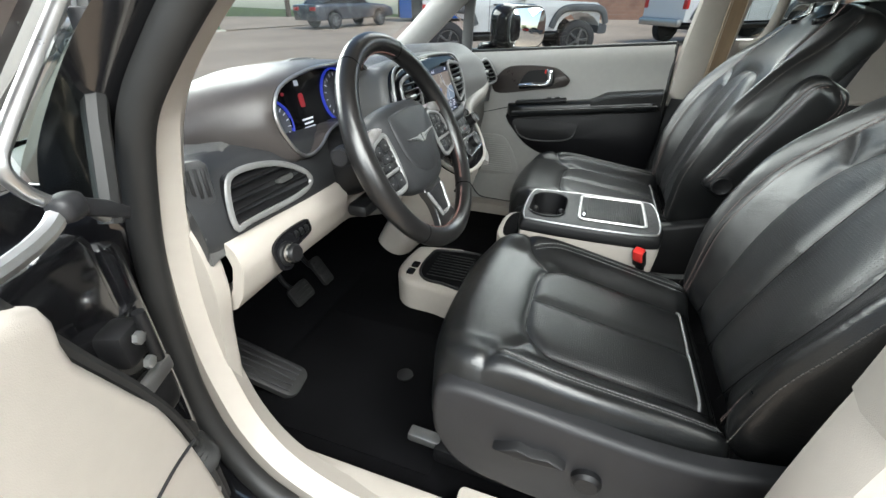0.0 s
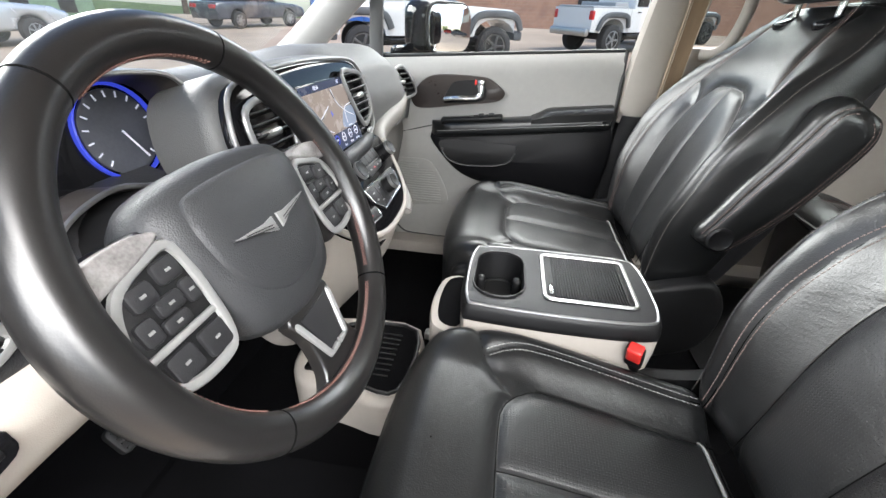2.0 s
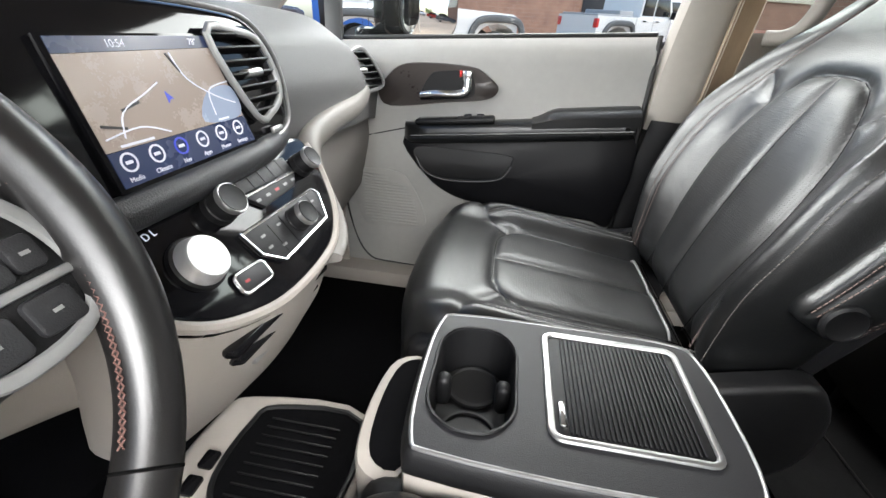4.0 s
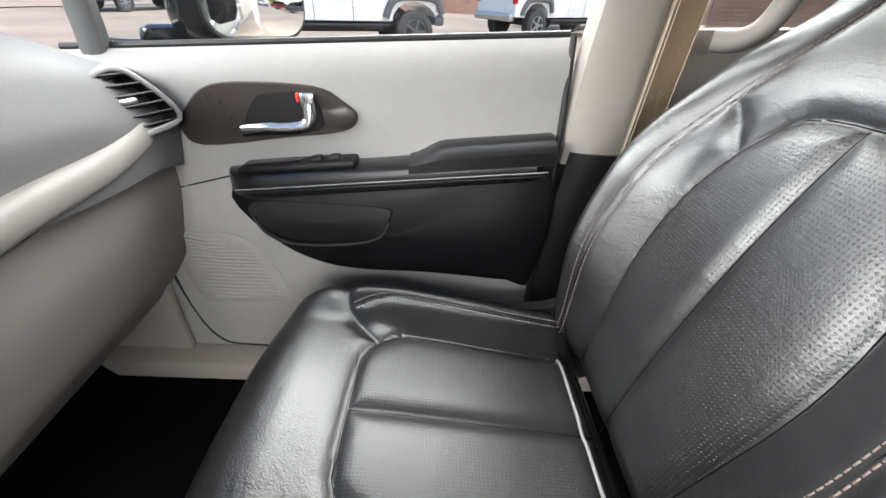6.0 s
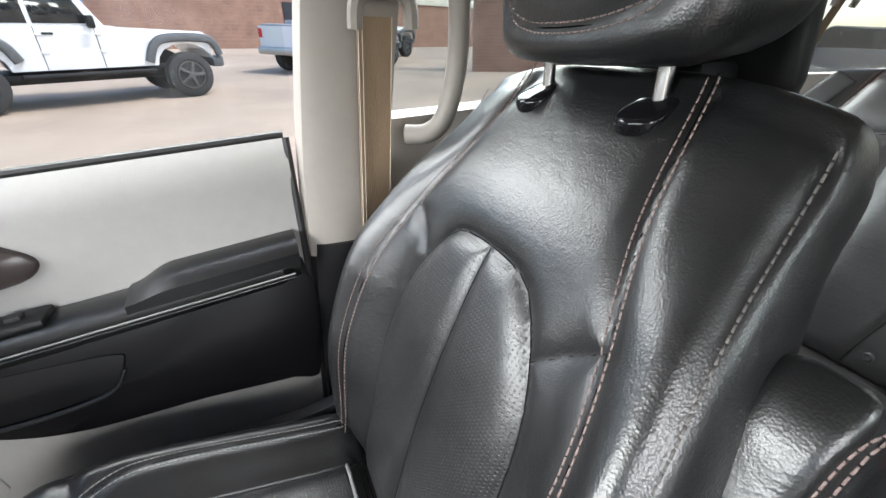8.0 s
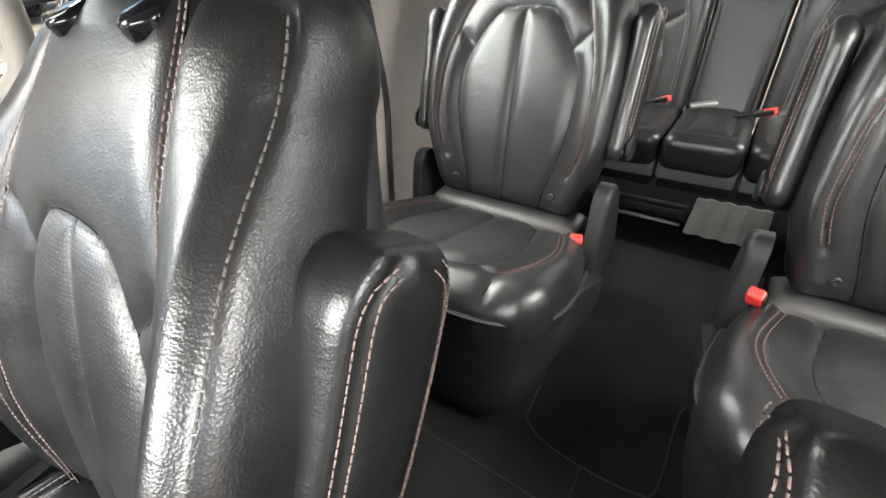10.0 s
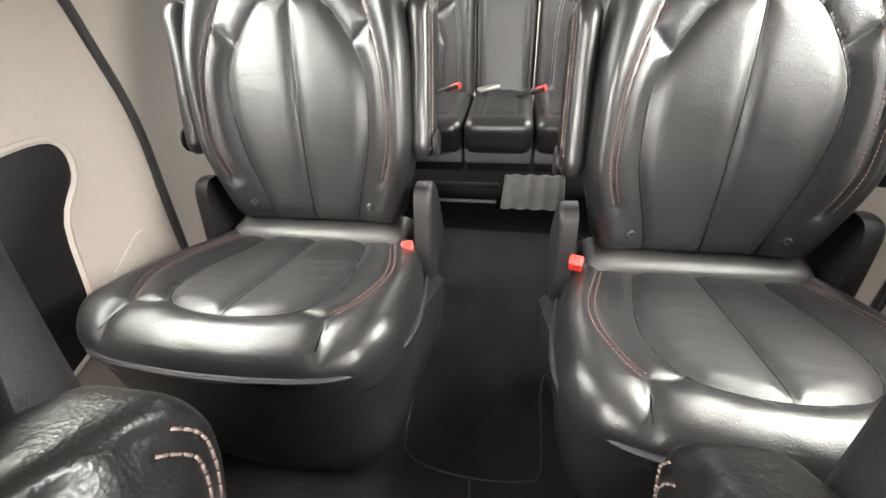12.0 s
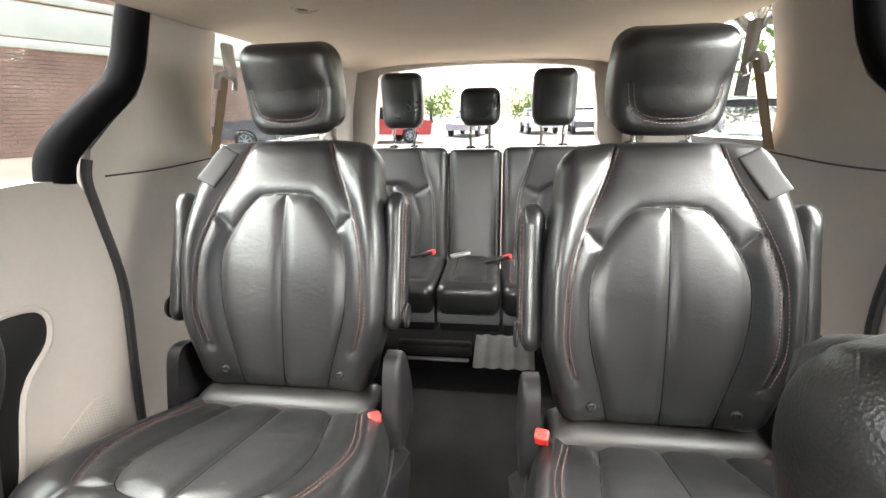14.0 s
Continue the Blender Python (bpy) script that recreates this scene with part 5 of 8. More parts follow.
def louvre_vent(name, label, outline, m, slats, tilt, mats=(SATIN_SILVER,), parent=None, depth=0.05, knob=None, ring=0.0052):
    """An air vent: chrome rim, dark well, slats and a small slider."""
    root = thing(name, label, "air vent", group="air vents")
    root.matrix_basis = m
    pts = smooth_outline(outline, 4)
    part("rim", tube_bm([(x, y, 0.004) for x, y in pts], ring, 8, True, flat=0.7), mats[0], root, "chrome rim")
    inner = [(x * 0.985, y * 0.985) for x, y in pts]
    bm = bmesh.new()
    a = [bm.verts.new((x, y, 0.0)) for x, y in inner]
    b = [bm.verts.new((x * 0.9, y * 0.9, -depth)) for x, y in inner]
    for i in range(len(a)):
        bm.faces.new((a[i], a[(i + 1) % len(a)], b[(i + 1) % len(a)], b[i]))
    bm.faces.new(b)
    well = part("well", bm, BLACK_PLASTIC, root)
    xs, ys = [p[0] for p in pts], [p[1] for p in pts]
    for k in range(slats):
        y = min(ys) + (max(ys) - min(ys)) * (k + 0.7) / (slats + 0.4)
        row = []
        for i in range(len(pts)):
            (ax, ay), (bx, by) = pts[i], pts[(i + 1) % len(pts)]
            if (ay > y) != (by > y):
                row.append(ax + (bx - ax) * (y - ay) / (by - ay))
        if len(row) >= 2:
            lo, hi = min(row), max(row)
            part("slat", box_bm((hi - lo - 0.006, 0.018, 0.0032), (0, 0, 0), 0.0012, m=pose((lo + hi) / 2, y, -0.002, 90 - tilt, 0, 0)), BLACK_PLASTIC, root)
    if knob:
        part("slider", box_bm((0.034, 0.011, 0.016), (knob[0], knob[1], 0.0), 0.004), CHROME_DULL, root)
    return root


louvre_vent("air_vent", "large driver-side air vent with bright chrome surround", [(-0.098, -0.038), (-0.090, 0.022), (-0.060, 0.038), (0.015, 0.026), (0.075, -0.004), (0.092, -0.030), (0.050, -0.043), (-0.065, -0.040)], at_frame((-0.632, 0.640, 1.022), 84, 0), 4, -25, knob=(0.03, -0.004))
louvre_vent("air_vent", "passenger side air vent with chrome rim", [(-0.088, -0.030), (-0.080, 0.012), (-0.030, 0.045), (0.020, 0.040), (0.085, -0.032), (0.035, -0.050), (-0.06, -0.050)], at_frame((0.664, 0.606, 1.060), 84, -16), 6, 20, knob=(0.0, 0.0))
SC = at_frame((0.0, 0.555, 1.07), 75)
louvre_vent("air_vent", "centre air vent with chrome rim beside the screen", [(0.096, -0.022), (0.062, 0.072), (0.120, 0.074), (0.158, 0.062), (0.172, 0.024), (0.164, -0.006), (0.130, -0.024)], SC, 7, 20, knob=(0.125, 0.027))
louvre_vent("air_vent", "centre air vent with chrome rim behind the wheel", [(-0.180, -0.020), (-0.172, 0.072), (-0.226, 0.072), (-0.266, 0.060), (-0.270, 0.020), (-0.250, -0.008), (-0.216, -0.022)], SC, 7, 20, knob=(-0.220, 0.027))

# side demister grille at the dash end
grille = thing("demister_grille", "small dark ribbed side grille in the dash end", "air vent", (-0.750, 0.668, 1.055), rot=(84, 0, -30))
part("frame", plate_bm(rounded(0.045, 0.065, 0.012), 0.008, 0.003), DASH_DARK, grille)
for k in range(4):
    part("slot", box_bm((0.006, 0.042, 0.004), (-0.014 + 0.0095 * k, 0, 0.008), 0.001), BLACK_PLASTIC, grille)

# light switch and dimmer wheels
lsw = thing("light_switch", "black headlamp switch panel with round chrome-rimmed knob", "switch", (-0.634, 0.620, 0.910), rot=(76, 0, 0))
lsw.scale = (0.8, 0.8, 0.9)
part("panel", plate_bm(smooth_outline([(-0.062, -0.02), (-0.060, 0.018), (-0.02, 0.034), (0.055, 0.034), (0.066, 0.020), (0.058, 0.0), (0.0, -0.012), (-0.03, -0.042), (-0.055, -0.038)], 4), 0.008, 0.003), GLOSS_BLACK, lsw)
part("knob", lathe_bm([(0.027, 0.006), (0.027, 0.012), (0.022, 0.014), (0.020, 0.030), (0.016, 0.034), (0, 0.034)], 24, pose(-0.034, -0.008, 0)), BLACK_PLASTIC, lsw)
part("knob_ring", lathe_bm([(0.0205, 0.012), (0.0225, 0.022), (0.0205, 0.027), (0.019, 0.027), (0.019, 0.012)], 24, pose(-0.034, -0.008, 0), ring=True), CHROME, lsw)
for k in range(3):
    part("dimmer_wheel", lathe_bm([(0.010, -0.005), (0.011, 0), (0.010, 0.005)], 14, pose(0.012 + 0.017 * k, 0.016, 0.002, 0, 90, 0)), BLACK_PLASTIC, lsw)

# instrument cluster in its hooded pod
HOOD = material("brown_grey_hood", (0.052, 0.046, 0.044), 0.38, vary=0.08, scale=5, bump=0.1, bscale=700, kind="pebble")
cluster = thing("instrument_cluster", "lit instrument cluster in a deep chrome-edged hood", "instrument cluster")
CL = at_frame((-0.385, 0.655, 1.12), 80)
cluster.matrix_basis = CL
OPEN = smooth_outline([(-0.195, -0.005), (-0.165, 0.036), (-0.08, 0.055), (0.0, 0.058), (0.075, 0.056), (0.128, 0.044), (0.152, 0.0), (0.135, -0.045), (0.090, -0.068), (0.035, -0.062), (-0.01, -0.050), (-0.06, -0.058), (-0.105, -0.080), (-0.150, -0.084), (-0.180, -0.055)], 4)
rings = []
for k, d in ((0.92, -0.055), (0.97, -0.012), (1.0, 0.0), (1.03, 0.002), (1.08, -0.006), (1.18, -0.035), (1.32, -0.085), (1.40, -0.14)):
    rings.append([(x * k + (-0.012 if k > 1.05 else 0) * (k - 1) * 8, y * (k if y > 0 else 1 + (k - 1) * 0.55), d) for x, y in OPEN])
loft("hood", rings, HOOD, cluster, "dark brown-grey hood", caps=False)
part("hood_trim", tube_bm([(x, y, 0.003) for x, y in OPEN], 0.0032, 6, True), CHROME_DULL, cluster, "thin silver trim")
part("face", plate_bm([(x * 0.93, y * 0.93) for x, y in OPEN], 0.004, m=pose(0, 0, -0.056)), GLOSS_BLACK, cluster)
BLUE_GLOW = material("blue_backlight", (0.02, 0.03, 0.2), 0.4, vary=0.05, emit=(0.06, 0.10, 1.0), estr=0.22)
WHITE_GLOW = material("white_backlight", (0.5, 0.5, 0.55), 0.4, vary=0.03, emit=(0.75, 0.8, 1.0), estr=0.16)
RED_GLOW = material("red_backlight", (0.3, 0.02, 0.03), 0.4, vary=0.05, emit=(0.9, 0.05, 0.06), estr=0.05)
DIAL_GREY = material("dial_grey", (0.07, 0.075, 0.09), 0.35, vary=0.15, scale=20)
for cx, cy, rr in ((-0.145, -0.030, 0.048), (0.072, -0.004, 0.056)):
    part("gauge_ring", lathe_bm([(rr, 0), (rr, 0.005), (rr - 0.0015, 0.006), (rr - 0.003, 0.005), (rr - 0.003, 0)], 40, pose(cx, cy, -0.052), ring=True), BLUE_GLOW, cluster)
    part("gauge_dial", lathe_bm([(rr - 0.007, 0), (rr - 0.007, 0.003), (0, 0.003)], 40, pose(cx, cy, -0.052)), DIAL_GREY, cluster)
    for k in range(15):
        a = radians(225 - 270 * k / 14)
        part("tick", box_bm((0.007, 0.0016, 0.001), (rr - 0.013, 0, 0.0045), 0, m=pose(cx, cy, -0.052, 0, 0, math.degrees(a))), WHITE_GLOW, cluster)
    part("needle", box_bm((rr * 0.75, 0.002, 0.002), (rr * 0.35, 0, 0.007), 0.0005, m=pose(cx, cy, -0.052, 0, 0, -60)), WHITE_GLOW, cluster)
part("display", plate_bm(rounded(0.112, 0.098, 0.008, cx=-0.045, cy=-0.004), 0.003, m=pose(0, 0, -0.0515)), GLOSS_BLACK, cluster)
part("warning_icon", plate_bm(rounded(0.014, 0.026, 0.005, cx=-0.055, cy=0.004), 0.0012, m=pose(0, 0, -0.048)), RED_GLOW, cluster)
part("warning_lamp", plate_bm(rounded(0.008, 0.006, 0.002, cx=-0.105, cy=0.022), 0.0012, m=pose(0, 0, -0.048)), RED_GLOW, cluster)
for k in range(3):
    part("text_bar", box_bm((0.034 - 0.006 * (k % 2), 0.0035, 0.001), (-0.052, -0.032 - 0.008 * k, -0.0475), 0), WHITE_GLOW, cluster)
part("text_bar", box_bm((0.012, 0.010, 0.001), (-0.058, 0.036, -0.0475), 0), WHITE_GLOW, cluster)

# steering column, stalk and wheel
column = thing("steering_column", "black steering column shroud with stalk", "steering column")
rings = []
for y, w, h, z in ((0.70, 0.085, 0.075, 0.975), (0.62, 0.082, 0.075, 0.99), (0.54, 0.072, 0.065, 1.015), (0.51, 0.06, 0.055, 1.025)):
    rings.append([(-0.375 + w * math.copysign(abs(math.cos(a)) ** 0.7, math.cos(a)), y, z + h * math.copysign(abs(math.sin(a)) ** 0.7, math.sin(a))) for a in (2 * math.pi * k / 24 for k in range(24))])
loft("shroud", rings, BLACK_PLASTIC, column)
part("stalk", tube_bm(curve_pts([(-0.43, 0.575, 1.03), (-0.49, 0.567, 1.045), (-0.545, 0.555, 1.05)], 5), [0.010, 0.010, 0.011, 0.012, 0.013, 0.015, 0.016, 0.016, 0.016, 0.015, 0.014][:11], 10), BLACK_PLASTIC, column, "black multifunction stalk")
part("stalk_end", lathe_bm([(0.016, 0), (0.018, 0.004), (0.018, 0.022), (0.014, 0.026), (0, 0.026)], 16, pose(-0.535, 0.556, 1.05, 0, -90, 10)), DARK_PLASTIC, column)
part("release_lever", box_bm((0.10, 0.05, 0.03), (-0.40, 0.60, 0.895), 0.012), BLACK_PLASTIC, column)

WORN_SILVER = material("worn_silver_plastic", (0.30, 0.29, 0.285), 0.4, metal=0.3, vary=0.2, scale=30, rvary=0.12, stain=(0.10, 0.09, 0.09))
wheel_m = at_frame((-0.403, 0.476, 1.045), 64)
sw = thing("steering_wheel", "worn black leather steering wheel with silver spokes and a winged badge", "steering wheel")
sw.matrix_basis = wheel_m
RM = 0.192
WHEEL_LEATHER = material("polished_wheel_leather", (0.010, 0.0095, 0.0095), 0.30, vary=0.12, scale=9, bump=0.03, bscale=500, kind="pebble", spec=0.6, rvary=0.02)
rim_pts = [(RM * math.cos(2 * math.pi * k / 96), RM * math.sin(2 * math.pi * k / 96), 0) for k in range(96)]
part("rim", tube_bm(rim_pts, [0.0188 + 0.0022 * max(0, math.cos(2 * (2 * math.pi * k / 96))) ** 3 for k in range(96)], 18, True), WHEEL_LEATHER, sw, "worn glossy leather rim")
for a in (124, 66, -48, -132):
    c = Vector((RM * math.cos(radians(a)), RM * math.sin(radians(a)), 0))
    part("rim_seam", lathe_bm([(0.0188, -0.0012), (0.0194, 0), (0.0188, 0.0012)], 18, Matrix.Translation(c) @ pose(0, 0, 0, 0, 0, a) @ pose(0, 0, 0, 90, 0, 0)), SEAM, sw)
# cross-laced thread along the rim's inner side
for lo, hi in ((-128, -52), (-44, 18), (162, 222), (70, 120)):
    tb = bmesh.new()
    n = int((hi - lo) * 0.62)
    for k in range(n):
        a = radians(lo + (hi - lo) * (k + 0.5) / n)
        p = Vector(((RM - 0.0190) * math.cos(a), (RM - 0.0190) * math.sin(a), 0.004))
        t = Vector((-math.sin(a), math.cos(a), 0)) * 0.0026
        for s in (-1, 1):
            tube_bm([p - t + Vector((0, 0, -0.0028 * s)), p + t + Vector((0, 0, 0.0028 * s))], 0.0007, 4, bm=tb)
    part("rim_stitching", tb, THREAD_RED, sw)
# airbag pad: a domed shield with a raised centre field
hub_out = smooth_outline([(-0.112, 0.030), (-0.106, 0.064), (-0.075, 0.080), (0.0, 0.086), (0.075, 0.080), (0.106, 0.064), (0.112, 0.030), (0.100, -0.012), (0.086, -0.052), (0.062, -0.082), (0.0, -0.096), (-0.062, -0.082), (-0.086, -0.052), (-0.100, -0.012)], 5)
rings = []
for k, d in ((0.90, -0.062), (1.0, -0.036), (1.0, -0.020), (0.97, -0.008), (0.90, 0.001), (0.75, 0.008), (0.5, 0.012), (0.25, 0.014), (0.04, 0.0145)):
    rings.append([(x * k, y * k, d) for x, y in hub_out])
loft("airbag_pad", rings, DASH_DARK, sw, "charcoal airbag pad")
field = smooth_outline([(-0.080, 0.052), (-0.050, 0.066), (0.050, 0.066), (0.080, 0.052), (0.078, 0.0), (0.060, -0.036), (0.030, -0.056), (0.0, -0.060), (-0.030, -0.056), (-0.060, -0.036), (-0.078, 0.0)], 5)
rings = [[(x * k, y * k, d) for x, y in field] for k, d in ((1.02, -0.002), (0.985, 0.0095), (0.93, 0.0122), (0.5, 0.0160), (0.05, 0.0168))]
loft("pad_field", rings, DASH_DARK, sw)
for s in (-1, 1):
    # badge: two slim ribbed wings either side of a small centre
    wing = [(s * 0.004, 0.008), (s * 0.018, 0.0062), (s * 0.063, 0.0095), (s * 0.045, 0.0042), (s * 0.024, 0.0), (s * 0.012, -0.0050), (s * 0.004, -0.0075)]
    part("badge_wing", plate_bm(wing, 0.0025, 0.0008, m=pose(0, 0.004, 0.0165)), SATIN_SILVER, sw, "chrome wing-shaped badge")
    for q in (0.0, 0.0028):
        part("badge_groove", tube_bm([(s * 0.010, 0.0045 - q, 0.0193), (s * 0.048, 0.0108 - q * 0.6, 0.0193)], 0.0005, 4), BLACK_PLASTIC, sw)
    # arm from the hub to the rim, leather above and worn silver along its top
    arm = smooth_outline([(s * 0.090, 0.050), (s * 0.125, 0.056), (s * 0.184, 0.042), (s * 0.188, 0.0), (s * 0.184, -0.042), (s * 0.150, -0.058), (s * 0.095, -0.062), (s * 0.085, -0.010)], 4)
    part("spoke", plate_bm(arm, 0.020, 0.008, 3, m=pose(0, 0, -0.026)), WHEEL_LEATHER, sw)
    cap = smooth_outline([(s * 0.104, 0.050), (s * 0.130, 0.057), (s * 0.168, 0.052), (s * 0.186, 0.036), (s * 0.184, 0.026), (s * 0.160, 0.032), (s * 0.125, 0.040)], 4)
    part("spoke_cap", plate_bm(cap, 0.016, 0.006, 3, m=pose(0, 0, -0.012)), WORN_SILVER, sw, "worn silver spoke cap")
    fr = smooth_outline([(s * 0.100, 0.036), (s * 0.126, 0.038), (s * 0.158, 0.026), (s * 0.173, -0.002), (s * 0.174, -0.034), (s * 0.160, -0.052), (s * 0.130, -0.058), (s * 0.106, -0.052), (s * 0.098, -0.016)], 5)
    part("switch_pad", plate_bm(fr, 0.008, 0.002, m=pose(0, 0, -0.009)), BLACK_PLASTIC, sw)
    part("switch_frame", tube_bm([(x, y, 0.000) for x, y in fr], 0.0048, 8, True, flat=0.75), SATIN_SILVER, sw, "silver switch surround")
    part("switch_divider", box_bm((0.072, 0.006, 0.005), (s * 0.138, -0.0215, 0.0), 0.002), SATIN_SILVER, sw)
    for bx, by, w, h in ((0.116, 0.024, 0.022, 0.018), (0.144, 0.018, 0.022, 0.018), (0.130, 0.003, 0.024, 0.014), (0.110, 0.002, 0.012, 0.020), (0.156, -0.005, 0.016, 0.020), (0.134, -0.011, 0.024, 0.012), (0.118, -0.040, 0.026, 0.024), (0.150, -0.038, 0.026, 0.022)):
        key = part("switch_key", plate_bm(rounded(w, h, 0.004), 0.0045, 0.0015, m=pose(s * bx, by, -0.0015)), DARK_PLASTIC, sw)
        part("switch_mark", box_bm((0.005, 0.0022, 0.0006), (s * bx, by, 0.0032), 0), PIPING, key)
    part("lower_spoke_trim", tube_bm([(s * 0.003, -0.150, -0.001), (s * 0.020, -0.150, -0.001), (s * 0.036, -0.100, -0.004), (s * 0.038, -0.090, -0.010)], 0.0042, 8, flat=0.8), SATIN_SILVER, sw, "silver lower spoke frame")
# lower spoke: leather neck spreading into the rim
neck = smooth_outline([(-0.040, -0.085), (0.040, -0.085), (0.034, -0.120), (0.040, -0.160), (0.062, -0.186), (0.0, -0.192), (-0.062, -0.186), (-0.040, -0.160), (-0.034, -0.120)], 4)
part("lower_spoke", plate_bm(neck, 0.016, 0.007, 3, m=pose(0, 0, -0.020)), WHEEL_LEATHER, sw)
part("lower_spoke_inlay", plate_bm([(-0.030, -0.096), (0.030, -0.096), (0.016, -0.146), (-0.016, -0.146)], 0.006, 0.002, m=pose(0, 0, -0.008)), DARK_PLASTIC, sw)
emblem = part("airbag_mark", lathe_bm([(0.0045, 0), (0.0045, 0.0006), (0.0036, 0.0006), (0.0036, 0)], 16, pose(0.046, -0.068, 0.0005), ring=True), BLACK_PLASTIC, sw)

# ---- centre stack ----
stack = thing("centre_stack", "gloss black centre stack with chrome outline", "centre console")
pod = smooth_outline([(-0.290, 0.045), (-0.262, 0.090), (-0.18, 0.103), (-0.05, 0.108), (0.09, 0.103), (0.165, 0.090), (0.200, 0.045), (0.196, -0.010), (0.170, -0.048), (0.09, -0.060), (-0.05, -0.062), (-0.19, -0.060), (-0.27, -0.045), (-0.290, 0.0)], 4)
part("screen_pod", plate_bm(pod, 0.05, 0.012, 3, m=SC @ pose(0, 0, -0.056)), GLOSS_BLACK, stack)
part("pod_trim", tube_bm([SC @ Vector((x, y, -0.006)) for x, y in pod], 0.0034, 8, True), SATIN_SILVER, stack, "dull silver pod outline")
part("pod_shell", plate_bm([(x * 1.05, y * 1.10 + 0.002) for x, y in pod], 0.09, 0.02, 3, m=SC @ pose(0, 0, -0.108)), DASH_TOP, stack, "grey pod shell")
screen = thing("touch_screen", "lit touch screen with a beige road map", "touch screen")
screen.matrix_basis = SC @ pose(-0.022, 0.010, -0.004)
part("glass", plate_bm([(-0.098, -0.063), (0.106, -0.063), (0.086, 0.063), (-0.098, 0.063)], 0.004, 0.001), GLOSS_BLACK, screen)
MAP = material("map_tan", (0.25, 0.205, 0.18), 0.25, vary=0.0, scale=30, emit=(0.62, 0.50, 0.42), estr=0.06)
MAP_BLUE = material("map_pale_blue", (0.25, 0.3, 0.4), 0.25, vary=0.04, emit=(0.35, 0.42, 0.60), estr=0.06)
MENU = material("menu_navy", (0.02, 0.03, 0.07), 0.25, vary=0.04, emit=(0.04, 0.06, 0.16), estr=0.08)
part("map", plate_bm([(-0.093, -0.028), (0.096, -0.028), (0.084, 0.048), (-0.093, 0.048)], 0.001, m=pose(0, 0, 0.0041)), MAP, screen)
part("map_lake", plate_bm(smooth_outline([(0.03, -0.024), (0.05, 0.004), (0.092, 0.006), (0.092, -0.026)], 4), 0.0008, m=pose(0, 0, 0.0047)), MAP_BLUE, screen)
part("status_bar", plate_bm([(-0.093, 0.0485), (0.084, 0.0485), (0.082, 0.0605), (-0.093, 0.0605)], 0.001, m=pose(0, 0, 0.0041)), MENU, screen)
part("menu_bar", plate_bm([(-0.093, -0.0585), (0.100, -0.0585), (0.096, -0.0285), (-0.093, -0.0285)], 0.001, m=pose(0, 0, 0.0041)), MENU, screen)
for line in ([(-0.07, -0.02), (-0.06, 0.0), (-0.03, 0.012), (-0.01, 0.02)], [(0.02, 0.045), (0.03, 0.02), (0.06, 0.0), (0.09, -0.012)], [(0.05, -0.02), (0.055, 0.006), (0.09, 0.012)], [(-0.088, -0.018), (-0.05, -0.014), (-0.02, -0.024)]):
    part("map_road", tube_bm(curve_pts([(x, y, 0.0055) for x, y in line], 5), 0.0008, 5), WHITE_GLOW, screen)
part("position_arrow", plate_bm([(0, 0.006), (0.004, -0.004), (0, -0.002), (-0.004, -0.004)], 0.0008, m=pose(-0.004, 0.006, 0.0053, 0, 0, 20)), BLUE_GLOW, screen)
for k in range(6):
    x = -0.078 + 0.031 * k
    part("menu_icon", lathe_bm([(0.0085, 0), (0.0085, 0.0008), (0.0068, 0.0008), (0.0068, 0)], 20, pose(x, -0.039, 0.0052), ring=True), BLUE_GLOW if k == 2 else WHITE_GLOW, screen)
    part("menu_icon_mark", box_bm((0.007, 0.0028, 0.0008), (x, -0.039, 0.0055), 0), WHITE_GLOW, screen)


def lettering(text, size, m, mat, parent, name="lettering"):
    """Raised flat letters in the built-in font, as a mesh."""
    cu = bpy.data.curves.new(name, "FONT")
    cu.body, cu.size, cu.extrude, cu.align_x = text, size, 0.0003, "CENTER"
    tmp = new("tmp", cu)
    me = bpy.data.meshes.new_from_object(tmp.evaluated_get(bpy.context.evaluated_depsgraph_get()))
    bpy.data.objects.remove(tmp)
    me.materials.append(mat)
    ob = new(name, me)
    ob.matrix_basis = m
    ob.parent = parent
    return ob


for x, y, w, a in ((-0.060, -0.0255, 0.036, 0), (0.060, -0.0255, 0.018, 0), (-0.050, 0.004, 0.022, 12), (-0.075, -0.010, 0.024, -14), (0.020, 0.036, 0.020, -62)):
    part("text_bar", box_bm((w, 0.0022, 0.0006), (0, 0, 0), 0, m=pose(x, y, 0.0056, 0, 0, a)), WHITE_GLOW if y < -0.02 else DARK_PLASTIC, screen)
for k, wd in enumerate(("Media", "Climate", "Nav", "Apps", "Phone", "Settings")):
    lettering(wd, 0.0062, pose(-0.078 + 0.031 * k, -0.0555, 0.0052), WHITE_GLOW, screen)
lettering("10:54", 0.009, pose(-0.035, 0.0515, 0.0052), WHITE_GLOW, screen)
lettering("78\u00b0", 0.009, pose(0.06, 0.0515, 0.0052), WHITE_GLOW, screen)
part("hazard_key", box_bm((0.024, 0.008, 0.006), (0.135, -0.046, 0.0), 0.002, m=SC), CHROME_DULL, stack)

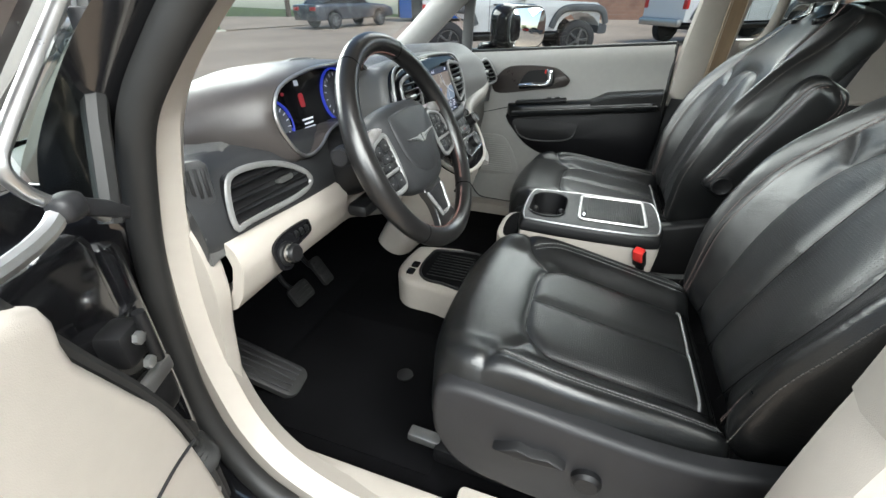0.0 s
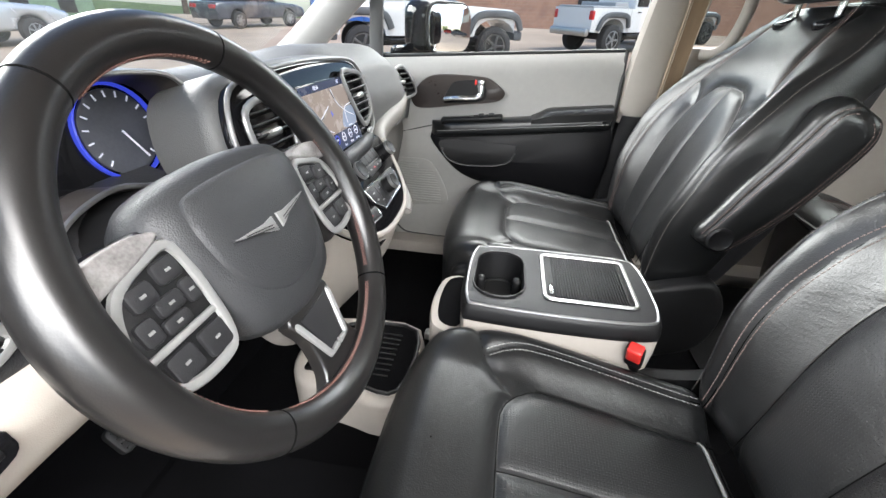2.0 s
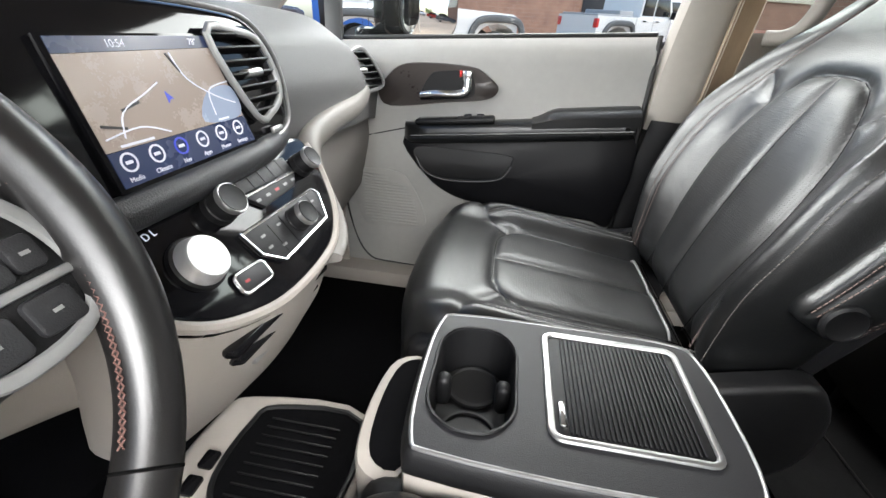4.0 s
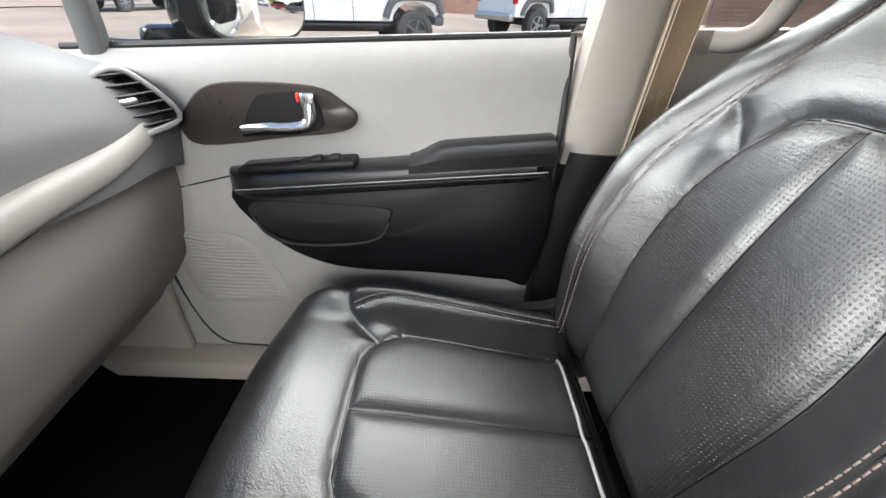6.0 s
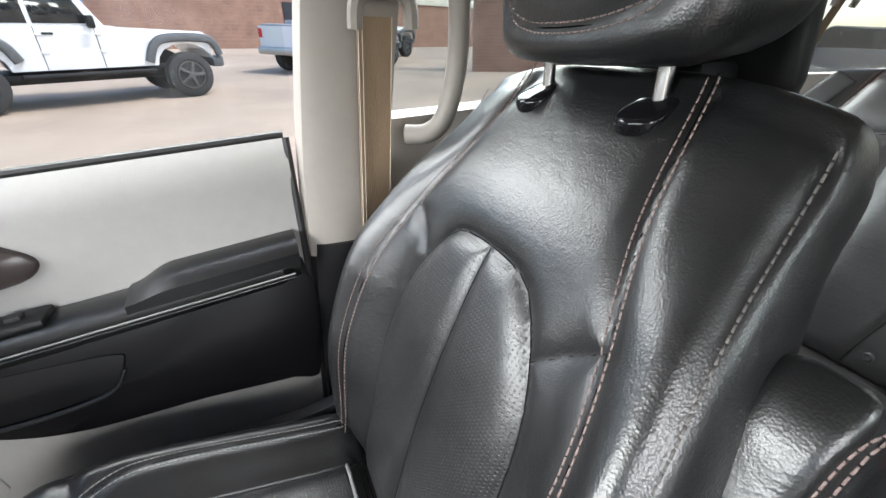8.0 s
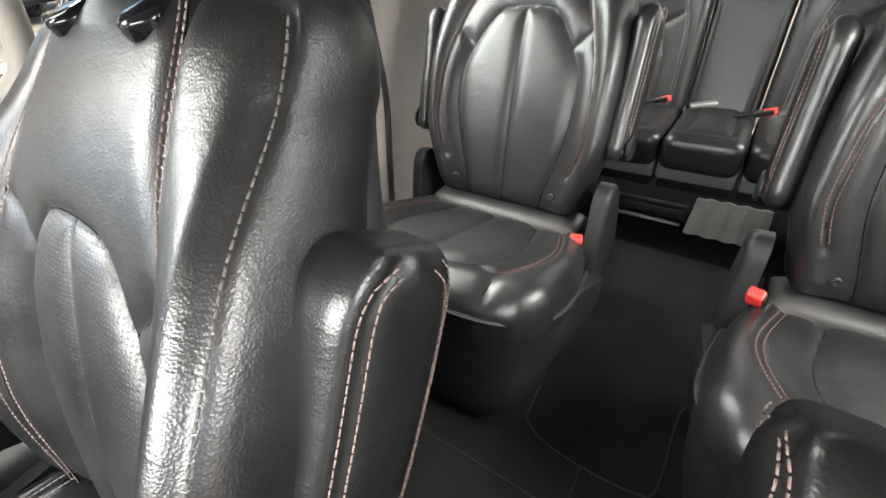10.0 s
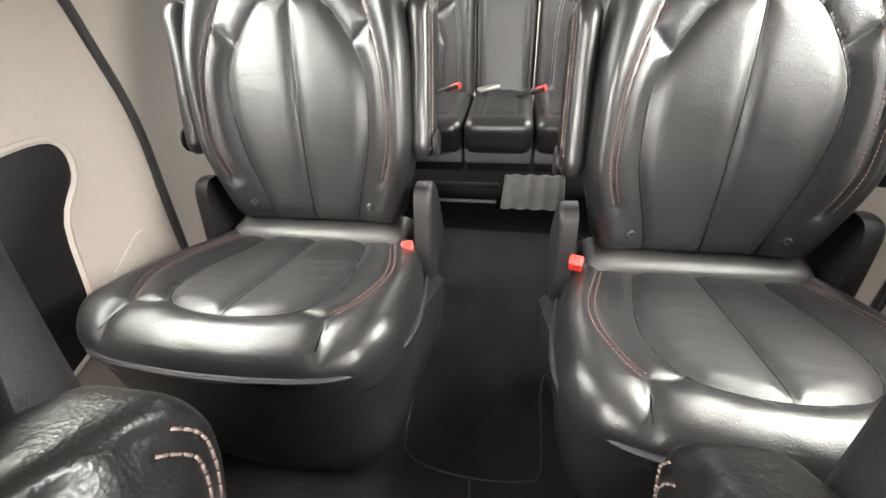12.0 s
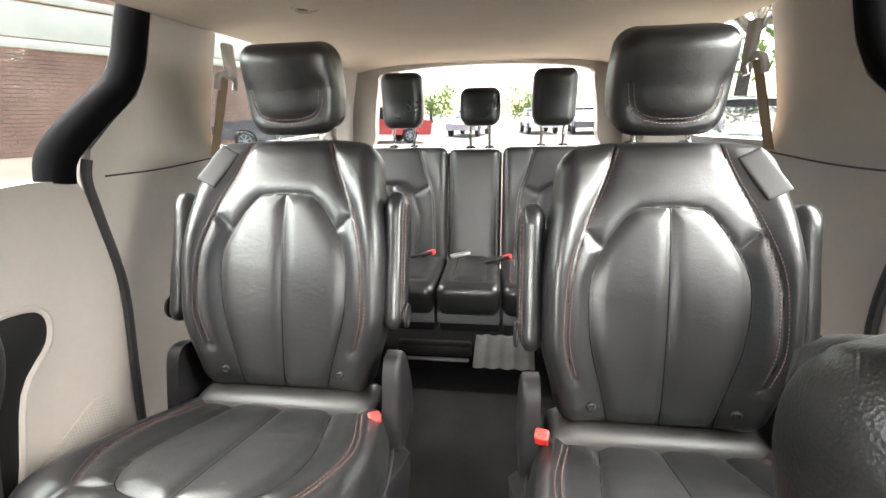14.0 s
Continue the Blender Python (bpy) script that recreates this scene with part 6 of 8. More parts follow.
CP = at_frame((0.060, 0.525, 0.967), 52)
face = smooth_outline([(-0.235, 0.045), (-0.10, 0.052), (0.10, 0.048), (0.148, 0.036), (0.140, -0.015), (0.105, -0.070), (0.055, -0.105), (0.0, -0.116), (-0.08, -0.116), (-0.14, -0.104), (-0.20, -0.074), (-0.240, -0.02)], 4)
part("panel", plate_bm(face, 0.03, 0.008, 3, m=CP @ pose(0, 0, -0.03)), GLOSS_BLACK, stack)
part("panel_trim", tube_bm([CP @ Vector((x * 1.01, y * 1.015, -0.004)) for x, y in face if y < 0.030], 0.0065, 8), BEIGE, stack, "beige rounded edge")
part("soft_band", tube_bm(curve_pts([(-0.27, 0.575, 1.000), (-0.18, 0.548, 1.002), (-0.03, 0.540, 1.003), (0.10, 0.545, 1.004), (0.185, 0.570, 1.006)], 6), 0.0165, 12), DASH_DARK, stack, "black grained soft band")
shell = []
for k, dy, dz in ((1.03, 0.006, -0.010), (1.045, 0.014, -0.030), (1.01, 0.030, -0.085), (0.95, 0.060, -0.150), (0.84, 0.125, -0.250), (0.70, 0.200, -0.360)):
    ring = [CP @ Vector((x * k, y * k, 0)) for x, y in face]
    shell.append([(p.x, p.y + dy, p.z + dz) for p in ring])
loft("stack_shell", shell, BEIGE, stack, "beige stack body", caps=False)
keys = [(-0.062, 0.028), (0.070, 0.022), (0.060, -0.006), (0.040, -0.014), (-0.030, -0.022), (-0.055, 0.002)]
part("key_strip", plate_bm([(-0.068, 0.030), (0.068, 0.024), (0.068, 0.002), (-0.066, 0.006)], 0.004, 0.0015, m=CP), DARK_PLASTIC, stack)
part("key_strip_low", plate_bm([(-0.050, 0.002), (0.066, -0.002), (0.046, -0.018), (-0.030, -0.020)], 0.006, 0.002, m=CP), DARK_PLASTIC, stack)
part("key_strip_trim", tube_bm([CP @ Vector(p) for p in ((-0.066, 0.006, 0.005), (-0.048, 0.002, 0.006), (0.068, -0.001, 0.006))], 0.0022, 6), CHROME, stack)
for k in range(5):
    part("key_gap", box_bm((0.0012, 0.024, 0.001), (-0.045 + 0.023 * k, 0.016, 0.0042), 0, m=CP), BLACK_PLASTIC, stack)
    part("key_mark", box_bm((0.008, 0.0035, 0.0006), (-0.034 + 0.021 * k, -0.009, 0.0063), 0, m=CP), RED_GLOW if k == 2 else PIPING, stack)
hv = [(-0.094, -0.030), (0.070, -0.034), (0.078, -0.044), (0.056, -0.078), (-0.066, -0.082), (-0.090, -0.060)]
part("climate_keys", plate_bm(hv, 0.006, 0.002, m=CP), DARK_PLASTIC, stack)
part("climate_trim", tube_bm([CP @ Vector((x, y, 0.005)) for x, y in hv], 0.0024, 6, True), CHROME, stack)
for x, y in ((-0.07, -0.045), (-0.05, -0.068), (-0.035, -0.045), (0.03, -0.050), (0.052, -0.048), (0.03, -0.070), (-0.072, -0.060)):
    part("key_mark", box_bm((0.008, 0.003, 0.0006), (x, y, 0.0063), 0, m=CP), PIPING, stack)
for x in (-0.052, -0.026, 0.022, 0.048):
    part("key_gap", box_bm((0.0012, 0.040, 0.001), (x, -0.057, 0.0062), 0, m=CP), BLACK_PLASTIC, stack)
for nm, x, y, r in (("volume_knob", -0.090, 0.006, 0.0178), ("tuning_knob", 0.093, 0.002, 0.0165), ("fan_knob", -0.002, -0.054, 0.0165)):
    kb = part(nm, lathe_bm([(r * 1.1, 0), (r * 1.08, 0.008), (r, 0.009), (r, 0.026), (r * 0.9, 0.030), (r * 0.8, 0.029), (0, 0.029)], 28, CP @ pose(x, y, 0)), BLACK_PLASTIC, stack)
    part("knob_ring", lathe_bm([(r * 1.01, 0.022), (r * 1.03, 0.025), (r * 0.97, 0.029), (r * 0.93, 0.029), (r * 0.93, 0.022)], 28, CP @ pose(x, y, 0), ring=True), CHROME_DULL, kb)
ALU = material("brushed_aluminium", (0.62, 0.62, 0.615), 0.42, metal=0.7, vary=0.04, scale=30, rvary=0.08)
# gear dial, its letters, parking brake
dial = part("gear_dial", lathe_bm([(0.0255, 0), (0.0250, 0.010), (0.0232, 0.012), (0.0228, 0.020), (0.0210, 0.023), (0, 0.0232)], 40, CP @ pose(-0.160, -0.028, 0)), ALU, stack, "brushed aluminium gear dial")
part("dial_base", lathe_bm([(0.0285, 0), (0.028, 0.006), (0.025, 0.008), (0.021, 0.008)], 40, CP @ pose(-0.160, -0.028, 0)), BLACK_PLASTIC, dial)
lettering("P R N D L", 0.010, CP @ pose(-0.188, 0.012, 0.001, 0, 0, 4), WHITE_GLOW, stack)
part("gear_light", box_bm((0.006, 0.003, 0.001), (-0.215, 0.022, 0.001), 0, m=CP), BLUE_GLOW, stack)
pb = part("parking_brake_key", plate_bm(rounded(0.046, 0.021, 0.006), 0.006, 0.002, m=CP @ pose(-0.120, -0.072, 0, 0, 0, -6)), DARK_PLASTIC, stack)
part("brake_trim", tube_bm([CP @ pose(-0.120, -0.072, 0.004, 0, 0, -6) @ Vector((x, y, 0)) for x, y in rounded(0.048, 0.023, 0.007)], 0.0022, 6, True), CHROME, pb)
part("brake_lamp", box_bm((0.006, 0.003, 0.001), (-0.012, 0, 0.0063), 0, m=CP @ pose(-0.120, -0.072, 0, 0, 0, -6)), RED_GLOW, pb)
# two shelf slots under the stack
for k in range(2):
    part("slot", box_bm((0.215 - 0.03 * k, 0.02, 0.012), (0, 0, 0), 0.005, m=pose(-0.020, 0.472 + 0.009 * k, 0.852 - 0.024 * k, -18, 5, 0)), GLOSS_BLACK, stack)
part("ash_handle", box_bm((0.085, 0.010, 0.006), (0, 0, 0), 0.002, m=pose(-0.035, 0.487, 0.800, -18, 5, 0)), CHROME_DULL, stack)

# pedals and foot rest
for nm, x, y, z, w, h in (("brake_pedal", -0.30, 0.93, 0.50, 0.085, 0.062), ("accelerator_pedal", -0.175, 0.94, 0.505, 0.05, 0.10)):
    pd = thing(nm, "dark rubber-faced " + nm.replace("_", " ") + " below the dash", "pedal", (x, y, z), rot=(55, 0, 0))
    part("pad", plate_bm(rounded(w, h, 0.012), 0.014, 0.004), RUBBER, pd)
    for k in range(4):
        part("rib", box_bm((w * 0.8, 0.004, 0.004), (0, -h * 0.33 + h * 0.22 * k, 0.015), 0.001), RUBBER, pd)
    part("arm", tube_bm(curve_pts([(0, 0, 0), (0, 0.06, -0.03), (0.0, 0.16, 0.0), (0, 0.24, 0.06)], 5), 0.008, 8), BLACK_PLASTIC, pd)
rest = thing("foot_rest", "ribbed black rubber foot rest", "foot rest", (-0.565, 0.885, 0.455), rot=(28, 0, 12))
part("pad", plate_bm(rounded(0.10, 0.27, 0.03), 0.016, 0.006), RUBBER, rest)
for k in range(5):
    part("rib", box_bm((0.008, 0.22, 0.006), (-0.036 + 0.018 * k, 0, 0.017), 0.003), DARK_PLASTIC, rest)
mat_d = thing("floor_mat", "black carpeted driver floor mat with a round fixing", "floor mat")
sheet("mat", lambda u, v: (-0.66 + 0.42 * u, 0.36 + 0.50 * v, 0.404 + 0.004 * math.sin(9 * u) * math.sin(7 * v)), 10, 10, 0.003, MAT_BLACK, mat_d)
part("fixing", lathe_bm([(0.022, 0), (0.022, 0.004), (0.012, 0.007), (0, 0.006)], 20, pose(-0.42, 0.52, 0.406)), BLACK_PLASTIC, mat_d)

# ---- floor tray and centre console ----
tray = thing("floor_tray", "low beige floor tray with black rubber liner and sockets", "storage tray")
to = smooth_outline([(-0.135, 0.42), (-0.135, 0.56), (-0.125, 0.65), (-0.06, 0.70), (0.06, 0.70), (0.12, 0.66), (0.12, 0.42)], 4)
part("body", plate_bm(to, 0.105, 0.018, 3, m=pose(0, 0, 0.40)), BEIGE, tray)
part("liner", plate_bm([(x * 0.80 - 0.002, 0.44 + (y - 0.44) * 0.70) for x, y in to], 0.006, 0.004, m=pose(0, 0, 0.503)), MAT_BLACK, tray)
part("liner_rim", tube_bm([(x * 0.80 - 0.002, 0.44 + (y - 0.44) * 0.70, 0.509) for x, y in to], 0.005, 6, True), BLACK_PLASTIC, tray)
for k in range(9):
    part("liner_rib", box_bm((0.003, 0.13, 0.003), (-0.075 + 0.018 * k, 0.525, 0.510), 0.001), BLACK_PLASTIC, tray)
for k in range(2):
    part("socket", plate_bm(rounded(0.032, 0.026, 0.005), 0.006, 0.002, m=pose(-0.072 + 0.045 * k, 0.648, 0.505)), GLOSS_BLACK, tray)
console = thing("centre_console", "beige centre console with cup holders and ribbed sliding lid", "centre console")
ZC = 0.795


def cshell(k, d):
    o = smooth_outline([(-0.150, 0.262), (-0.133, 0.293), (-0.035, 0.300), (0.060, 0.293), (0.083, 0.262), (0.088, 0.10), (0.083, -0.03), (0.055, -0.058), (-0.035, -0.064), (-0.12, -0.058), (-0.148, -0.03), (-0.156, 0.10)], 4)
    return [(-0.03 + (x + 0.03) * k, 0.12 + (y - 0.12) * k, d) for x, y in o]


loft("body", [cshell(0.90, 0.405), cshell(0.93, 0.55), cshell(0.97, 0.68), cshell(1.0, 0.735), cshell(1.0, ZC - 0.032)], BEIGE, console, caps=False)
loft("top_rim", [cshell(0.985, ZC - 0.034), cshell(1.006, ZC - 0.031), cshell(1.008, ZC - 0.020), cshell(1.0, ZC - 0.009), cshell(0.98, ZC - 0.001), cshell(0.95, ZC + 0.003), cshell(0.945, ZC - 0.004)], BLACK_PLASTIC, console, "black rim", caps=False)
part("rim_chrome", tube_bm(cshell(0.955, ZC + 0.003), 0.0025, 8, True), CHROME_DULL, console, "chrome bead")


def pierced(name, outline, holes, z, thick, mat, parent):
    """A flat deck with openings cut right through it."""
    bm = bmesh.new()
    es = []
    for loop in [outline] + holes:
        vs = [bm.verts.new((x, y, z)) for x, y in loop]
        es += [bm.edges.new((vs[k], vs[(k + 1) % len(vs)])) for k in range(len(vs))]
    bmesh.ops.triangle_fill(bm, use_beauty=True, edges=es)
    r = bmesh.ops.extrude_face_region(bm, geom=bm.faces[:])
    bmesh.ops.translate(bm, verts=[v for v in r["geom"] if isinstance(v, bmesh.types.BMVert)], vec=(0, 0, -thick))
    return part(name, bm, mat, parent, angle=30)


cup = rounded(0.165, 0.094, 0.043, 6, -0.032, 0.230)
pierced("deck", [(p[0], p[1]) for p in cshell(0.95, 0)], [cup], ZC + 0.004, 0.006, DARK_PLASTIC, console)
well = bmesh.new()
rr = []
for k, z in ((1.0, ZC + 0.003), (0.97, ZC - 0.02), (0.93, ZC - 0.062)):
    rr.append([well.verts.new((-0.032 + (x + 0.032) * k, 0.230 + (y - 0.230) * k, z)) for x, y in cup])
for a, b in zip(rr, rr[1:]):
    for k in range(len(a)):
        well.faces.new((a[k], a[(k + 1) % len(a)], b[(k + 1) % len(a)], b[k]))
well.faces.new(rr[-1])
part("cup_well", well, BLACK_PLASTIC, console)
for cx in (0.008, -0.072):
    part("cup_base", lathe_bm([(0.036, 0), (0.036, 0.005), (0.032, 0.006), (0.031, 0.002), (0, 0.002)], 28, pose(cx, 0.230, ZC - 0.0615)), RUBBER, console)
for s in (-1, 1):
    part("cup_grip", box_bm((0.020, 0.018, 0.045), (-0.032, 0.230 + s * 0.036, ZC - 0.028), 0.008, 3), BLACK_PLASTIC, console)
part("cup_trim", tube_bm([(x, y, ZC + 0.006) for x, y in rounded(0.169, 0.098, 0.045, 6, -0.032, 0.230)], 0.0022, 6, True), BLACK_PLASTIC, console)
lidf = rounded(0.165, 0.165, 0.012, 4, -0.022, 0.062)
part("lid_frame", tube_bm([(x, y, ZC + 0.006) for x, y in lidf], 0.0042, 8, True, flat=0.7), CHROME_DULL, console, "bright lid frame")
lid = part("sliding_lid", plate_bm(rounded(0.158, 0.158, 0.010, 4, -0.022, 0.062), 0.003, 0.001, m=pose(0, 0, ZC + 0.002)), BLACK_PLASTIC, console, "black ribbed sliding lid")
for k in range(26):
    part("lid_rib", box_bm((0.150, 0.0034, 0.004), (-0.022, -0.006 + 0.0052 * k, ZC + 0.006), 0.0012), BLACK_PLASTIC, lid)
part("lid_latch", box_bm((0.034, 0.008, 0.008), (-0.075, 0.132, ZC + 0.008), 0.003), CHROME, lid)
pkt = smooth_outline([(-0.12, 0.295), (-0.12, 0.35), (-0.035, 0.365), (0.055, 0.35), (0.055, 0.295)], 4)
part("front_pocket", plate_bm(pkt, 0.22, 0.01, m=pose(0, 0, 0.50)), BEIGE, console)
# flat black plate on the solid pocket, its colour standing for the hollow's shade
part("pocket_shade", plate_bm([(x * 0.86 - 0.004, 0.30 + (y - 0.30) * 0.75) for x, y in pkt], 0.003, m=pose(0, 0, 0.7185)), MAT_BLACK, console)


# ---- passenger door ----
pdoor = thing("door_1", "closed passenger door with grey upper trim and black armrest", "door", kind="structure")


def door_x(y, z):
    """How far the passenger door trim stands from the middle."""
    belt = 1.127 + (0.614 - y) * 0.0625
    t = max(0.0, min(1.0, (z - 0.40) / (belt - 0.40)))
    x = 0.775 + 0.010 * math.sin(math.pi * t) - 0.030 * bump(t, 0.56, 0.13) * (1 if y < 0.62 else 0.6)
    x += 0.030 * max(0, (t - 0.93) / 0.07) ** 2
    return x


def door_panel(u, v):
    y = 0.80 - 0.905 * u
    belt = 1.127 + (0.614 - y) * 0.0625
    z = 0.40 + (belt - 0.40) * v
    return (door_x(y, z), y, z)


sheet("trim_panel", lambda u, v: door_panel(u, v), 50, 50, 0.03, GREY_PAD, pdoor, "warm grey door trim")
part("belt_seal", tube_bm([(0.815, 0.80 - 0.905 * k / 20, 1.131 + (0.614 - (0.80 - 0.905 * k / 20)) * 0.0625) for k in range(21)], 0.007, 8), RUBBER, pdoor)
sheet("outer_skin", lambda u, v: (0.93 - 0.03 * v ** 2, 0.80 - 0.905 * u, 0.36 + 0.77 * v), 6, 6, 0.01, BLACK_PAINT, pdoor)


def on_door(y, z, off=0.0):
    return Vector((door_x(y, z) - off, y, z))


def door_plate(name, outline_yz, depth, mat, bevel=0.004, label="", parent=None, sink=0.004):
    """A moulded piece lying on the door trim, following its curve."""
    c = smooth_outline(outline_yz, 4)
    bm = bmesh.new()
    cy = sum(p[0] for p in c) / len(c)
    cz = sum(p[1] for p in c) / len(c)
    rings = []
    for k, d in ((1.0, -sink), (1.0, depth * 0.6), (0.97, depth), (0.6, depth), (0.02, depth)):
        ring = []
        for y, z in c:
            yy, zz = cy + (y - cy) * k, cz + (z - cz) * k
            ring.append(bm.verts.new(on_door(yy, zz, d)))
        rings.append(ring)
    for a, b in zip(rings, rings[1:]):
        for i in range(len(a)):
            bm.faces.new((a[i], a[(i + 1) % len(a)], b[(i + 1) % len(a)], b[i]))
    bm.faces.new(rings[-1])
    return part(name, bm, mat, parent or pdoor, label, angle=50)


bez = door_plate("handle_bezel", [(0.600, 0.995), (0.590, 1.02), (0.545, 1.066), (0.480, 1.080), (0.345, 1.078), (0.295, 1.055), (0.268, 1.028), (0.295, 1.000), (0.40, 0.985), (0.565, 0.963)], 0.010, BROWN_GLOSS, label="dark brown handle surround")
door_plate("handle_recess", [(0.480, 0.990), (0.455, 1.050), (0.42, 1.064), (0.350, 1.066), (0.330, 1.03), (0.338, 1.002), (0.40, 0.992)], 0.0125, BLACK_PLASTIC, parent=bez)
hp = [on_door(0.475, 0.998, 0.022), on_door(0.43, 1.006, 0.030), on_door(0.385, 1.008, 0.030), on_door(0.352, 1.018, 0.028), on_door(0.350, 1.050, 0.022)]
part("pull_handle", tube_bm(curve_pts(hp, 5), 0.0085, 10, flat=1.3), CHROME, bez, "satin chrome pull handle")
part("lock_tab", box_bm((0.012, 0.026, 0.028), (door_x(0.352, 1.056) - 0.020, 0.352, 1.056), 0.005), CHROME, bez)
part("lock_flag", box_bm((0.008, 0.006, 0.016), (door_x(0.37, 1.06) - 0.016, 0.370, 1.060), 0.002), RED, bez, "red lock flag")
# armrest: a long padded beam with a raised rear pad
rings = []
for k in range(41):
    t = k / 40
    y = 0.518 - 0.610 * t
    top = 0.925 + 0.065 * t
    deep = 0.075 * min(1, (t + 0.02) * 9) ** 0.5 * (1 if t < 0.97 else 0.75)
    h = 0.055 + 0.0 * t
    x0 = door_x(y, top)
    ring = []
    for a in range(16):
        q = 2 * math.pi * a / 16
        c, s = math.cos(q), math.sin(q)
        ring.append((x0 + 0.01 - deep * (0.5 - 0.5 * math.copysign(abs(c) ** 0.55, c)), y, top - h / 2 + h / 2 * math.copysign(abs(s) ** 0.6, s)))
    rings.append(ring)
arm = loft("armrest", rings, LEATHER_GRAIN, pdoor, "black stitched armrest")
rings = []
for k in range(21):
    t = k / 20
    y = 0.17 - 0.262 * t
    top = 0.925 + 0.065 * (0.518 - y) / 0.61
    up = 0.022 * float(smoothstep(0, 0.25, np.array(t)))
    x0 = door_x(y, top)
    rings.append([(x0 + 0.012, y, top - 0.01), (x0 + 0.012, y, top + up), (x0 - 0.02, y, top + up + 0.004), (x0 - 0.052, y, top + up - 0.002), (x0 - 0.066, y, top + up * 0.4 - 0.004), (x0 - 0.064, y, top - 0.02)])
loft("armrest_pad", rings, LEATHER_GRAIN, arm)
part("armrest_seam", tube_bm([(door_x(y, 0.93) - 0.0665, y, 0.925 + 0.065 * (0.518 - y) / 0.61 - 0.028) for y in np.linspace(0.49, -0.08, 40)], 0.0016, 6), THREAD_GREY, arm, "pale double stitching")
part("armrest_seam", tube_bm([(door_x(y, 0.93) - 0.0660, y, 0.925 + 0.065 * (0.518 - y) / 0.61 - 0.035) for y in np.linspace(0.49, -0.08, 40)], 0.0014, 6), LEATHER, arm)
swp = part("switch_panel", box_bm((0.052, 0.215, 0.014), (0, 0, 0), 0.006, m=Matrix.Translation((door_x(0.37, 0.95) - 0.036, 0.375, 0.945)) @ pose(0, 0, 0, -6.0, 0, 0)), BLACK_PLASTIC, pdoor)
part("grip_well", box_bm((0.030, 0.105, 0.004), (0, 0.045, 0.006), 0.004, m=Matrix.Translation((door_x(0.37, 0.95) - 0.036, 0.375, 0.945)) @ pose(0, 0, 0, -6.0, 0, 0)), GLOSS_BLACK, swp)
for k in range(2):
    part("window_switch", box_bm((0.018, 0.020, 0.010), (0.0, -0.035 - 0.034 * k, 0.009), 0.003, m=Matrix.Translation((door_x(0.37, 0.95) - 0.036, 0.375, 0.945)) @ pose(0, 0, 0, -6.0, 0, 0)), DARK_PLASTIC, swp)
door_plate("door_pad", [(0.520, 0.885), (0.470, 0.80), (0.40, 0.735), (0.30, 0.703), (0.12, 0.698), (-0.05, 0.684), (-0.098, 0.69), (-0.098, 0.955), (0.1, 0.935), (0.35, 0.905)], 0.016, DOOR_VINYL, label="black door insert")
door_plate("map_pocket", [(0.485, 0.862), (0.475, 0.815), (0.40, 0.778), (0.30, 0.782), (0.235, 0.795), (0.205, 0.845), (0.22, 0.862), (0.35, 0.866)], 0.0175, BLACK_PLASTIC, label="black door pocket")
part("pocket_lip", tube_bm(curve_pts([on_door(0.478, 0.835, 0.020), on_door(0.455, 0.800, 0.024), on_door(0.40, 0.779, 0.027), on_door(0.30, 0.782, 0.027), on_door(0.235, 0.797, 0.023), on_door(0.210, 0.832, 0.018)], 6), 0.004, 8), LEATHER, pdoor)
spk = door_plate("speaker_grille", [(0.680, 0.70), (0.672, 0.768), (0.55, 0.782), (0.50, 0.742), (0.452, 0.612), (0.52, 0.590), (0.64, 0.585), (0.675, 0.64)], 0.005, GREY_PAD, label="ribbed speaker grille")
for k in range(17):
    z = 0.602 + 0.0103 * k
    y0 = 0.660 if z > 0.62 else 0.64
    y1 = 0.462 + (0.055 if z > 0.74 else 0.0) + max(0, (z - 0.63)) * 0.28
    part("grille_rib", tube_bm([on_door(y0 - 0.01, z, 0.006), on_door((y0 + y1) / 2, z, 0.008), on_door(y1 + 0.018, z, 0.006)], 0.0028, 5), DARK_PLASTIC if k % 1 else GREY_PAD, spk)
part("shut_line", tube_bm(curve_pts([on_door(0.707, 0.90, -0.001), on_door(0.716, 0.79, -0.001), on_door(0.706, 0.61, -0.001), on_door(0.650, 0.475, -0.001), on_door(0.54, 0.452, -0.001), on_door(0.2, 0.45, -0.001)], 8), 0.0035, 6), RUBBER, pdoor)
part("trim_line", tube_bm(curve_pts([on_door(0.70, 0.858, -0.0005), on_door(0.60, 0.885, -0.0005), on_door(0.515, 0.907, -0.0005)], 5), 0.0018, 6), DARK_PLASTIC, pdoor)
part("rear_shut_line", tube_bm(curve_pts([(0.792, -0.107, 1.175), (0.775, -0.107, 1.05), (0.765, -0.107, 0.90), (0.778, -0.104, 0.70), (0.778, -0.09, 0.45)], 6), 0.006, 8), RUBBER, pdoor)
pane = sheet("window_5", lambda u, v: (0.835 - 0.10 * v ** 1.3, 0.72 - 0.85 * u - 0.0 * v, 1.12 + 0.05 * u + 0.40 * v), 6, 6, 0.004, GLASS)
pane.visible_shadow = False
tagged(pane, "clear passenger door window", "window", kind="structure")
# small fixed quarter pane post ahead of the mirror
pillar("trim_quarter_post", [(0.812, 0.735, 1.10), (0.795, 0.725, 1.22), (0.765, 0.70, 1.36), (0.71, 0.62, 1.48)], (0.05, 0.04), 0.03, DASH_TOP, "slim grey post of the quarter window")

